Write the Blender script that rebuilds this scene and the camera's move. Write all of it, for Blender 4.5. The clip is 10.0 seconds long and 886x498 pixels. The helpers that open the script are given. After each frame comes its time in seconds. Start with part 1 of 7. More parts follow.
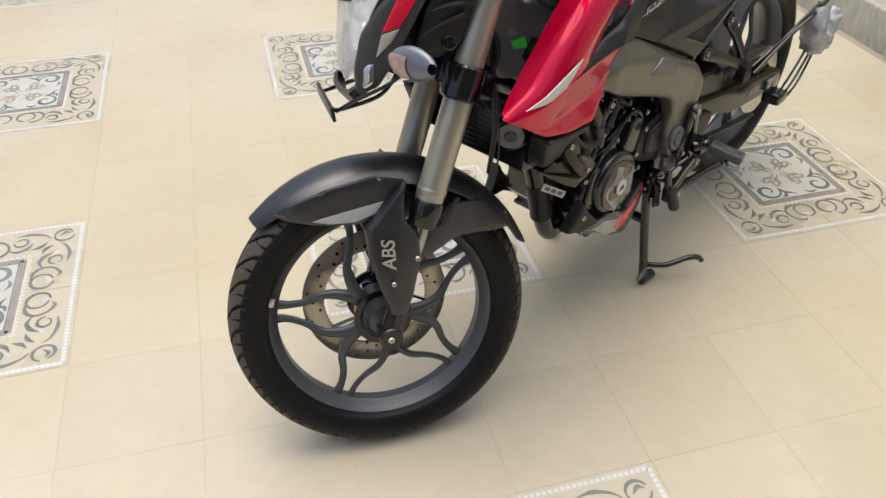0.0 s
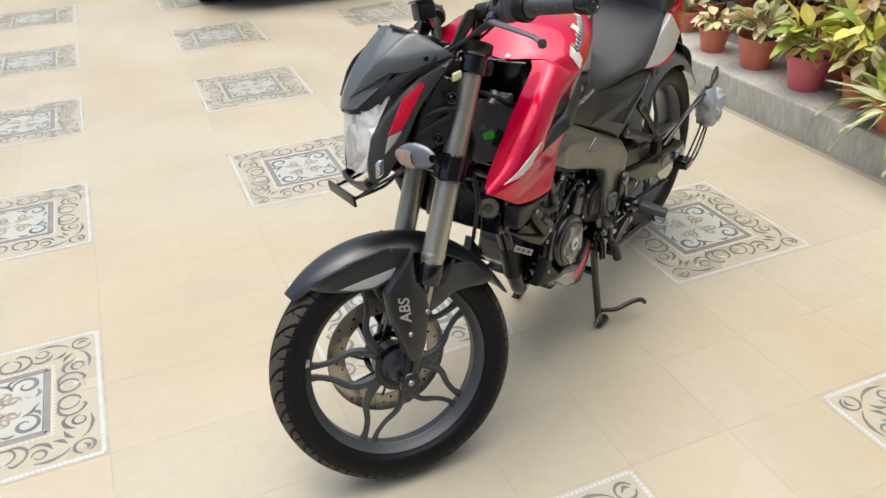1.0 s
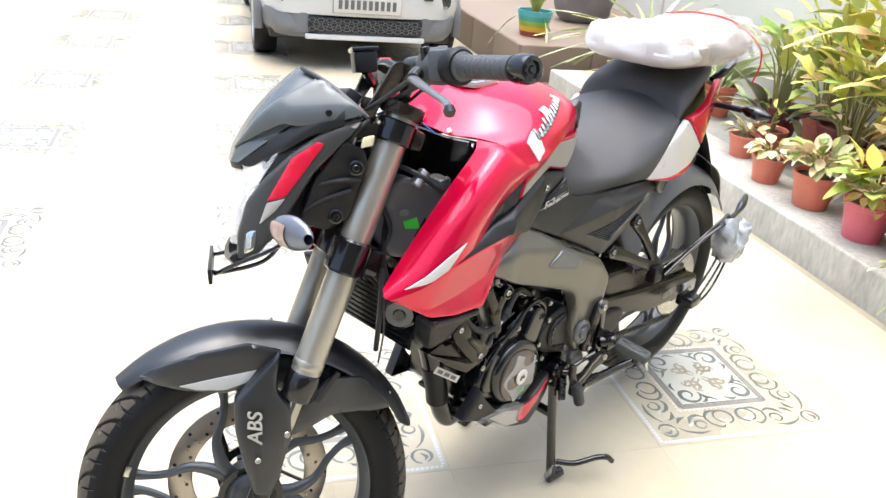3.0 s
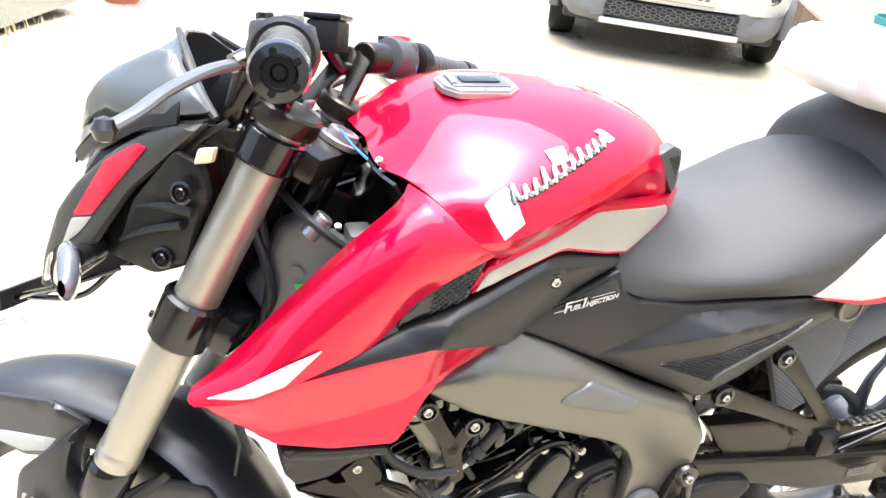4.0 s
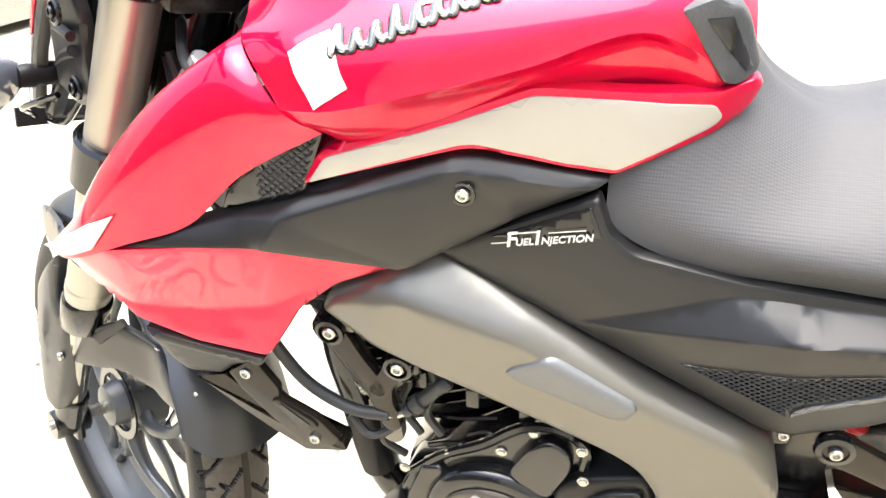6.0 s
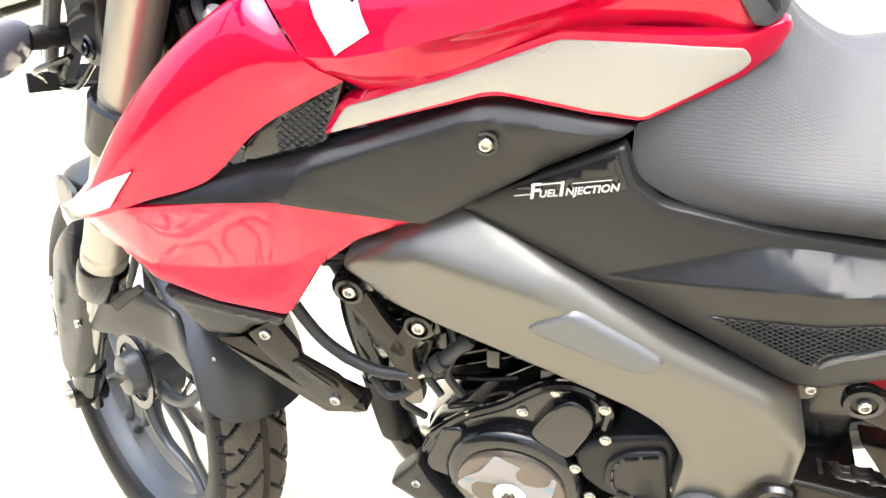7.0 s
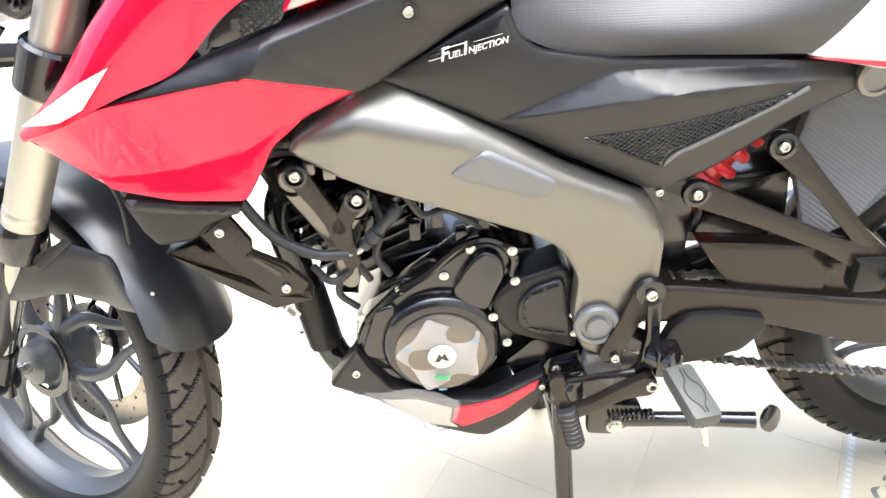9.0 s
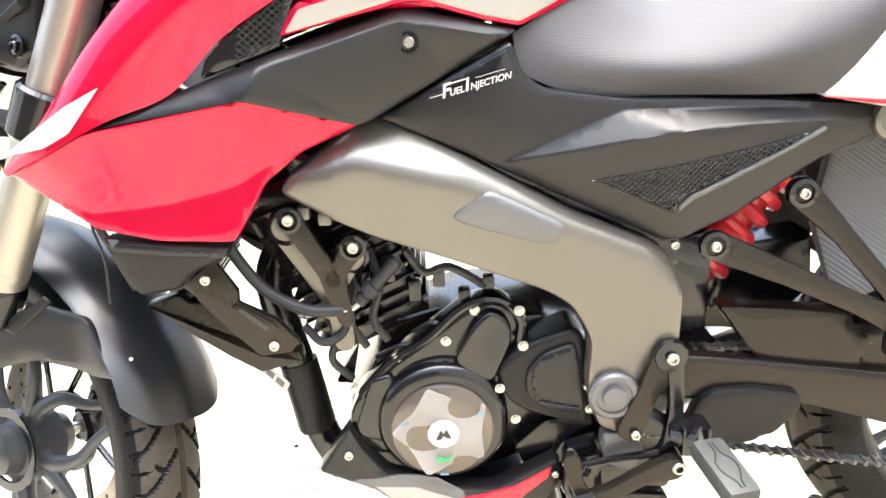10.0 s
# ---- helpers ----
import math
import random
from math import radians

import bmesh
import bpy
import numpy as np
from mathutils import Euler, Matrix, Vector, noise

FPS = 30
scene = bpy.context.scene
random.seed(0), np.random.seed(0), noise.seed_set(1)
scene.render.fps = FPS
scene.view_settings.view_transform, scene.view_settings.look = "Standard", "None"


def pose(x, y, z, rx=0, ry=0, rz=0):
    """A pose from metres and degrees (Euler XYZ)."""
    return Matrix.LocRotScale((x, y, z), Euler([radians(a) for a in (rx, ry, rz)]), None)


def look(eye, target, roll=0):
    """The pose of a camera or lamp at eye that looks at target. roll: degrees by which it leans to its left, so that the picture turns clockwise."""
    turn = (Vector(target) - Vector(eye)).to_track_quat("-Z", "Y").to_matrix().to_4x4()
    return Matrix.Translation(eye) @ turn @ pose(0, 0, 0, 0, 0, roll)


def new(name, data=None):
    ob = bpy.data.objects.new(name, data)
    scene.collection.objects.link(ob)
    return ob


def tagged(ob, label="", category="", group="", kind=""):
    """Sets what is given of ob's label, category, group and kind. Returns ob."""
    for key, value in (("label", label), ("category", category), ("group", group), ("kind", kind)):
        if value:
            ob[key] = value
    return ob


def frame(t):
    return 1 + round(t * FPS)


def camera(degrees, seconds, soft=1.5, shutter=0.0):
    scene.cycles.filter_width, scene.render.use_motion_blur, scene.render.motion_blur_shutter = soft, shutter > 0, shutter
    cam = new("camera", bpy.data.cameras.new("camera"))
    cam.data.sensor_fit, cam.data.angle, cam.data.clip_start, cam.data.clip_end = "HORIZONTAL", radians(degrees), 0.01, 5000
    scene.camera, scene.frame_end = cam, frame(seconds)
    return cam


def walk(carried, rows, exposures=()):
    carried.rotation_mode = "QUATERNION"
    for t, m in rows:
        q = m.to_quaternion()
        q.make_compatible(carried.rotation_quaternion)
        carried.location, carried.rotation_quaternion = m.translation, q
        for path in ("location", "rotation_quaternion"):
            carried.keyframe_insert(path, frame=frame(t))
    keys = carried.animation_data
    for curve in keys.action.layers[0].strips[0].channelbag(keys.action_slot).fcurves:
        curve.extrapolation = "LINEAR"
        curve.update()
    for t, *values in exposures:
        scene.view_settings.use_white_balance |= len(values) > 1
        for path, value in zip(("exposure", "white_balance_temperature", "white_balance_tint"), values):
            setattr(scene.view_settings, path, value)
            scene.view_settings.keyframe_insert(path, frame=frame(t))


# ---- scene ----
cam = camera(59.4, 10.0)
PATH = [
    (0, (-1.287, -1.44, 1.359), (-0.87, 0.065, 0.11), 0.3),
    (0.3, (-1.426, -1.587, 1.445), (-0.924, -0.05, 0.269), -0.9),
    (0.5, (-1.47, -1.64, 1.476), (-0.884, -0.074, 0.38), -0.3),
    (1, (-1.529, -1.7, 1.481), (-0.889, -0.114, 0.445), -2.1),
    (1.5, (-1.513, -1.71, 1.466), (-0.893, -0.077, 0.492), -4.5),
    (2, (-1.456, -1.736, 1.426), (-0.768, -0.064, 0.571), 0.8),
    (2.2, (-1.407, -1.744, 1.41), (-0.721, -0.039, 0.62), 2.3),
    (3.3, (-0.966, -1.317, 1.328), (-0.553, 0.437, 0.461), 7.1),
    (3.5, (-0.832, -1.237, 1.327), (-0.557, 0.544, 0.46), 7.7),
    (4, (-0.553, -0.95, 1.279), (-0.818, 0.782, 0.316), 7.2),
    (4.5, (-0.358, -0.709, 1.239), (-0.961, 0.869, 0.167), 7.3),
    (5, (-0.183, -0.571, 1.164), (-1.288, 0.652, 0.033), -0.6),
    (5.2, (-0.169, -0.547, 1.15), (-1.336, 0.59, -0.01), -1.4),
    (6.3, (-0.193, -0.52, 1.159), (-1.36, 0.561, -0.052), -3.1),
    (6.5, (-0.193, -0.525, 1.159), (-1.388, 0.547, -0.034), -3.6),
    (7, (-0.193, -0.536, 1.134), (-1.348, 0.519, -0.112), -3.8),
    (7.5, (-0.168, -0.583, 1.115), (-1.157, 0.516, -0.232), -1.9),
    (8, (-0.178, -0.678, 1.129), (-0.974, 0.614, -0.173), 0.5),
    (8.5, (-0.176, -0.77, 1.137), (-0.873, 0.666, -0.069), -0.5),
    (9, (-0.153, -0.818, 1.057), (-0.955, 0.639, -0.052), -2.2),
    (9.5, (-0.147, -0.828, 0.968), (-1.021, 0.725, 0.061), -2.2),
    (10, (-0.145, -0.822, 0.919), (-1.052, 0.803, 0.186), -2.1),
]
walk(cam, [(t, look(eye, target, roll)) for t, eye, target, roll in PATH],
     exposures=[(0, 0.30, 6400, 7), (1, 0.35, 6300, 7), (2, 0.7, 5950, 7), (3.5, 1.68, 6050, 7), (4.0, 1.98, 6120, 7), (4.5, 2.0, 6200, 7), (5, 2.15, 6300, 7), (6.5, 2.2, 6350, 7), (7.5, 2.2, 6100, 7), (8.5, 2.1, 6100, 7), (9.0, 2.38, 6050, 7), (9.6, 2.45, 6100, 7), (10, 2.4, 6250, 8)])

# ---- light ----
world = bpy.data.worlds.new("sky")
scene.world = world
world.use_nodes = True
wn = world.node_tree
sky = wn.nodes.new("ShaderNodeTexSky")
sky.sky_type = 'NISHITA'
sky.sun_disc = False
sky.sun_elevation, sky.sun_rotation = radians(84), radians(330)
sky.air_density, sky.dust_density, sky.ozone_density = 1.0, 7.0, 1.0
wn.links.new(sky.outputs[0], wn.nodes["Background"].inputs[0])
wn.nodes["Background"].inputs[1].default_value = 0.15
sun = new("sun", bpy.data.lights.new("sun", 'SUN'))
sun.data.energy, sun.data.angle, sun.data.color = 1.5, radians(78), (1.0, 0.98, 0.95)
sun.matrix_world = look((-0.4, 0.8, 8.5), (0, 0, 0))


# ---- materials ----
def mat(name, col, rough=0.5, metal=0.0, var=0.12, scale=6.0, bump=0.0, bscale=300.0, coat=0.0, spec=0.5, rvar=0.1, stretch=(1, 1, 1), speck=0.0):
    """A surface with colour variation at two scales, roughness variation and fine relief."""
    m = bpy.data.materials.new(name)
    m.use_nodes = True
    n, l = m.node_tree.nodes, m.node_tree.links
    b = n["Principled BSDF"]
    tc = n.new("ShaderNodeTexCoord")
    mp = n.new("ShaderNodeMapping")
    mp.inputs["Scale"].default_value = stretch
    l.new(tc.outputs["Object"], mp.inputs[0])
    big, fine = n.new("ShaderNodeTexNoise"), n.new("ShaderNodeTexNoise")
    big.inputs["Scale"].default_value, big.inputs["Detail"].default_value = scale, 6
    fine.inputs["Scale"].default_value, fine.inputs["Detail"].default_value = scale * 14, 3
    l.new(mp.outputs[0], big.inputs["Vector"])
    l.new(mp.outputs[0], fine.inputs["Vector"])
    mix = n.new("ShaderNodeMath")
    mix.operation = 'MULTIPLY_ADD'
    l.new(fine.outputs["Fac"], mix.inputs[0])
    mix.inputs[1].default_value = 0.4 + speck
    l.new(big.outputs["Fac"], mix.inputs[2])
    ramp = n.new("ShaderNodeMapRange")
    ramp.inputs["From Min"].default_value, ramp.inputs["From Max"].default_value = 0.35, 1.05 + speck
    ramp.inputs["To Min"].default_value, ramp.inputs["To Max"].default_value = 1 - var, 1 + var
    l.new(mix.outputs[0], ramp.inputs["Value"])
    sc = n.new("ShaderNodeVectorMath")
    sc.operation = 'SCALE'
    sc.inputs[0].default_value = col
    l.new(ramp.outputs[0], sc.inputs["Scale"])
    l.new(sc.outputs[0], b.inputs["Base Color"])
    rr = n.new("ShaderNodeMapRange")
    rr.inputs["From Min"].default_value, rr.inputs["From Max"].default_value = 0.3, 0.75
    rr.inputs["To Min"].default_value, rr.inputs["To Max"].default_value = max(rough * (1 - rvar), 0.01), min(rough * (1 + rvar), 1)
    l.new(big.outputs["Fac"], rr.inputs["Value"])
    l.new(rr.outputs[0], b.inputs["Roughness"])
    b.inputs["Metallic"].default_value = metal
    b.inputs["Specular IOR Level"].default_value = spec
    b.inputs["Coat Weight"].default_value = coat
    b.inputs["Coat Roughness"].default_value = 0.03
    b.inputs["Coat IOR"].default_value = 1.5
    if bump:
        bn, bp = n.new("ShaderNodeTexNoise"), n.new("ShaderNodeBump")
        bn.inputs["Scale"].default_value, bn.inputs["Detail"].default_value = bscale, 2
        bp.inputs["Strength"].default_value, bp.inputs["Distance"].default_value = bump, 0.002
        l.new(mp.outputs[0], bn.inputs["Vector"])
        l.new(bn.outputs["Fac"], bp.inputs["Height"])
        l.new(bp.outputs[0], b.inputs["Normal"])
    return m


def glass(name, col=(1, 1, 1), rough=0.02, ior=1.45, thin=0.0):
    m = bpy.data.materials.new(name)
    m.use_nodes = True
    n, l = m.node_tree.nodes, m.node_tree.links
    b = n["Principled BSDF"]
    b.inputs["Base Color"].default_value = (*col, 1)
    b.inputs["Roughness"].default_value = rough
    b.inputs["Transmission Weight"].default_value = 1
    b.inputs["IOR"].default_value = ior
    if thin:
        tr, mx = n.new("ShaderNodeBsdfTransparent"), n.new("ShaderNodeMixShader")
        mx.inputs[0].default_value = thin
        l.new(tr.outputs[0], mx.inputs[1])
        b.inputs["Transmission Weight"].default_value = 0.3
        l.new(b.outputs[0], mx.inputs[2])
        l.new(mx.outputs[0], n["Material Output"].inputs[0])
    return m


RED = mat("red_paint", (0.60, 0.0012, 0.040), 0.32, 0.45, 0.05, 3, coat=0.95, spec=0.0, rvar=0.1)
RED.node_tree.nodes["Principled BSDF"].inputs["Coat IOR"].default_value = 1.5
REDD = mat("red_decal", (0.55, 0.004, 0.03), 0.28, 0, 0.05, 5, coat=0.4)
WHITE = mat("white_decal", (0.62, 0.60, 0.57), 0.3, 0, 0.03, 6, coat=0.4)
CREAM = mat("silver_white_decal", (0.40, 0.385, 0.345), 0.33, 0.25, 0.04, 6, coat=0.3)
MATTE = mat("matte_black_plastic", (0.010, 0.010, 0.0105), 0.37, 0, 0.08, 6, spec=0.5, rvar=0.04)
SATIN = mat("satin_black_paint", (0.005, 0.005, 0.006), 0.18, 0, 0.1, 14, coat=0.4)
PLAST = mat("coarse_black_plastic", (0.010, 0.010, 0.0105), 0.38, 0, 0.15, 25, bump=0.15, bscale=900, spec=0.3)
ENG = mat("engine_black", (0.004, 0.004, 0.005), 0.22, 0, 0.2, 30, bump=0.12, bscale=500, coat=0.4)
BRONZE = mat("bronze_grey_paint", (0.17, 0.163, 0.143), 0.3, 0.65, 0.03, 3, rvar=0.03)
GUN = mat("gunmetal_paint", (0.15, 0.155, 0.16), 0.38, 0.45, 0.1, 20, bump=0.08, bscale=900)
FORK = mat("champagne_fork", (0.42, 0.40, 0.345), 0.34, 0.75, 0.05, 12, stretch=(1, 1, .1))
CHROME = mat("chrome", (0.36, 0.355, 0.33), 0.14, 1.0, 0.04, 20)
ZINC = mat("zinc_bolt", (0.52, 0.51, 0.47), 0.26, 0.9, 0.12, 60)
ALU = mat("cast_aluminium", (0.5, 0.5, 0.5), 0.36, 0.9, 0.1, 40, bump=0.1, bscale=700)
STEEL = mat("disc_steel", (0.46, 0.42, 0.36), 0.3, 0.95, 0.1, 60)
RUBBER = mat("tyre_rubber", (0.007, 0.007, 0.0075), 0.42, 0, 0.25, 12, bump=0.2, bscale=260, speck=0.3, spec=0.2)
# the tan holds light thrown up by the floor as well as dust
TREAD = mat("dusty_floorlit_tread", (0.056, 0.048, 0.038), 0.6, 0, 0.45, 9, bump=0.2, bscale=260, speck=0.3, spec=0.3)
HOSE = mat("hose_rubber", (0.020, 0.021, 0.023), 0.5, 0, 0.1, 20)
GRIP = mat("grip_rubber", (0.06, 0.063, 0.068), 0.45, 0, 0.1, 20, bump=0.3, bscale=500)
BROWN = mat("bronze_black_paint", (0.024, 0.020, 0.016), 0.24, 0.45, 0.1, 12, bump=0.06, bscale=900)
LENS = glass("clear_lens", (1, 1, 1), 0.02, 1.45, thin=0.35)
FENDER = mat("satin_grey_black_plastic", (0.010, 0.011, 0.013), 0.33, 0, 0.06, 6, spec=0.9, rvar=0.04)
RIMG = mat("rim_grey", (0.085, 0.09, 0.096), 0.34, 0.5, 0.08, 20, bump=0.08, bscale=900)
MILKY = glass("milky_film", (0.62, 0.60, 0.59), 0.22, 1.4, thin=0.62)
FILM = glass("clear_film", (0.70, 0.69, 0.68), 0.15, 1.4, thin=0.30)
WRAP = mat("bubble_wrap", (0.36, 0.375, 0.39), 0.2, 0, 0.35, 30, bump=1.0, bscale=90, coat=0.6, spec=0.6)
TINT = mat("smoked_visor", (0.085, 0.096, 0.10), 0.24, 0, 0.05, 6, coat=0.3)
REFL = mat("reflector", (0.72, 0.74, 0.75), 0.12, 1.0, 0.25, 25, bump=0.7, bscale=22)
COWL = mat("cowl_grey_black", (0.042, 0.042, 0.04), 0.3, 0, 0.1, 14, bump=0.08, bscale=1200, spec=0.4)
SMOKE = mat("smoked_lens", (0.13, 0.145, 0.18), 0.15, 0.1, 0.2, 30, coat=0.8)
PEACH = mat("clear_lens_over_bulb", (0.40, 0.28, 0.24), 0.2, 0.1, 0.35, 60, coat=0.8)
ORANGE = mat("amber", (0.8, 0.28, 0.02), 0.25, 0, 0.05, 20, coat=0.5)
GREEN = mat("green_sticker", (0.08, 0.62, 0.05), 0.5, 0, 0.06, 30)
SILVER = mat("silver_stripe", (0.40, 0.41, 0.41), 0.4, 0.3, 0.04, 20)
STICK = mat("grey_sticker", (0.19, 0.18, 0.17), 0.5, 0, 0.06, 30)
TAPE = mat("masking_tape", (0.66, 0.62, 0.57), 0.6, 0, 0.06, 40, bump=0.3, bscale=300)
SPRING = mat("red_spring", (0.6, 0.02, 0.03), 0.3, 0.1, 0.08, 20, coat=0.5)
BLUE = mat("blue_tag", (0.05, 0.2, 0.6), 0.4, 0, 0.05, 30)
REDPL = mat("red_plastic", (0.6, 0.03, 0.03), 0.35, 0, 0.08, 20)


def seat_vinyl():
    m = mat("seat_vinyl", (0.072, 0.072, 0.075), 0.58, 0, 0.08, 10, spec=0.3)
    n, l = m.node_tree.nodes, m.node_tree.links
    tc, mp, vo, bp = n.new("ShaderNodeTexCoord"), n.new("ShaderNodeMapping"), n.new("ShaderNodeTexVoronoi"), n.new("ShaderNodeBump")
    mp.inputs["Scale"].default_value = (1, 1, 1)
    l.new(tc.outputs["Object"], mp.inputs[0])
    vo.inputs["Scale"].default_value, vo.inputs["Randomness"].default_value = 420, 0.0
    bp.inputs["Strength"].default_value, bp.inputs["Distance"].default_value = 0.3, 0.001
    bp.invert = True
    l.new(mp.outputs[0], vo.inputs["Vector"])
    l.new(vo.outputs["Distance"], bp.inputs["Height"])
    l.new(bp.outputs[0], n["Principled BSDF"].inputs["Normal"])
    return m


def carbon():
    m = mat("carbon_look_plastic", (0.125, 0.127, 0.13), 0.34, 0, 0.1, 10)
    n, l = m.node_tree.nodes, m.node_tree.links
    tc, w, bp = n.new("ShaderNodeTexCoord"), n.new("ShaderNodeTexWave"), n.new("ShaderNodeBump")
    w.bands_direction = 'DIAGONAL'
    w.inputs["Scale"].default_value, w.inputs["Distortion"].default_value = 70, 0.0
    bp.inputs["Strength"].default_value, bp.inputs["Distance"].default_value = 0.5, 0.001
    l.new(tc.outputs["Object"], w.inputs["Vector"])
    l.new(w.outputs["Fac"], bp.inputs["Height"])
    l.new(bp.outputs[0], n["Principled BSDF"].inputs["Normal"])
    return m


SEAT, CARBON = seat_vinyl(), carbon()


# ---- mesh tools ----
def part(name, bm, material, parent, label="", smooth=38):
    """One mesh object under a thing or part; bm is a bmesh or (verts, faces)."""
    me = bpy.data.meshes.new(name)
    if isinstance(bm, tuple):
        me.from_pydata([tuple(v) for v in bm[0]], [], [tuple(f) for f in bm[1]])
    else:
        bm.to_mesh(me)
        bm.free()
    for q in (material if isinstance(material, (list, tuple)) else [material]):
        me.materials.append(q)
    if smooth:
        me.polygons.foreach_set("use_smooth", [True] * len(me.polygons))
        me.set_sharp_from_angle(angle=radians(smooth))
    ob = new(name, me)
    ob.parent = parent
    if label:
        ob["label"] = label
    return ob


def cr(pts, n, closed=False):
    """Catmull-Rom curve through pts, n steps a span."""
    p = np.asarray(pts, float)
    if len(p) < 3 and not closed:
        return np.array([p[0] + (p[-1] - p[0]) * k / n for k in range(n + 1)])
    q = np.vstack([p[-1:], p, p[:2]]) if closed else np.vstack([2 * p[0] - p[1], p, 2 * p[-1] - p[-2]])
    out, spans = [], len(p) if closed else len(p) - 1
    for i in range(spans):
        a, b, c, d = q[i:i + 4]
        for k in range(n):
            t = k / n
            out.append(0.5 * (2 * b + (c - a) * t + (2 * a - 5 * b + 4 * c - d) * t * t + (3 * b - a - 3 * c + d) * t ** 3))
    if not closed:
        out.append(p[-1])
    return np.array(out)


def grid_bm(g, close_u=False, close_v=False):
    """A bmesh from an array of points [i][j]."""
    bm = bmesh.new()
    I, J = g.shape[:2]
    vs = [[bm.verts.new(g[i, j]) for j in range(J)] for i in range(I)]
    for i in range(I if close_u else I - 1):
        for j in range(J if close_v else J - 1):
            q = (vs[i][j], vs[(i + 1) % I][j], vs[(i + 1) % I][(j + 1) % J], vs[i][(j + 1) % J])
            if len(set(q)) == 4:
                bm.faces.new(q)
    return bm


def flip_y(bm):
    for v in bm.verts:
        v.co.y = -v.co.y
    bmesh.ops.reverse_faces(bm, faces=bm.faces)
    return bm


def skin(rows, nu=5, nv=5, thick=0.003, mirror=False, crease=None):
    """A smooth shell through rows of control points, with a sharp edge along the column crease."""
    r = np.array([np.vstack([cr(row[:crease + 1], nv)[:-1], cr(row[crease:], nv)]) if crease else cr(row, nv) for row in rows])
    g = np.array([cr(r[:, j], nu) for j in range(r.shape[1])]).transpose(1, 0, 2)
    bm = grid_bm(g)
    bmesh.ops.remove_doubles(bm, verts=bm.verts, dist=1e-5)
    bmesh.ops.recalc_face_normals(bm, faces=bm.faces)
    if thick:
        bmesh.ops.solidify(bm, geom=bm.faces[:], thickness=thick)
        bmesh.ops.recalc_face_normals(bm, faces=bm.faces)
    return flip_y(bm) if mirror else bm


def dist_to(poly, p):
    a, b = poly, np.roll(poly, -1, 0)
    d = b - a
    t = np.clip(((p - a) * d).sum(1) / np.maximum((d * d).sum(1), 1e-12), 0, 1)
    return np.sqrt((((a + t[:, None] * d) - p) ** 2).sum(1)).min()


def inside(poly, p):
    x, y = poly[:, 0], poly[:, 1]
    x2, y2 = np.roll(x, -1), np.roll(y, -1)
    with np.errstate(divide='ignore', invalid='ignore'):
        c = ((y > p[1]) != (y2 > p[1])) & (p[0] < (x2 - x) * (p[1] - y) / (y2 - y) + x)
    return c.sum() % 2 == 1


def soften(pts, r=0.006, n=3):
    """An outline with its corners rounded off."""
    p = np.asarray(pts, float)
    out = []
    for i in range(len(p)):
        a, b, c = p[i - 1], p[i], p[(i + 1) % len(p)]
        u, v = a - b, c - b
        lu, lv = np.linalg.norm(u), np.linalg.norm(v)
        k = min(r, lu * 0.45, lv * 0.45)
        s, e = b + u / lu * k, b + v / lv * k
        for j in range(n + 1):
            t = j / n
            out.append((1 - t) ** 2 * s + 2 * t * (1 - t) * b + t * t * e)
    return np.array(out)


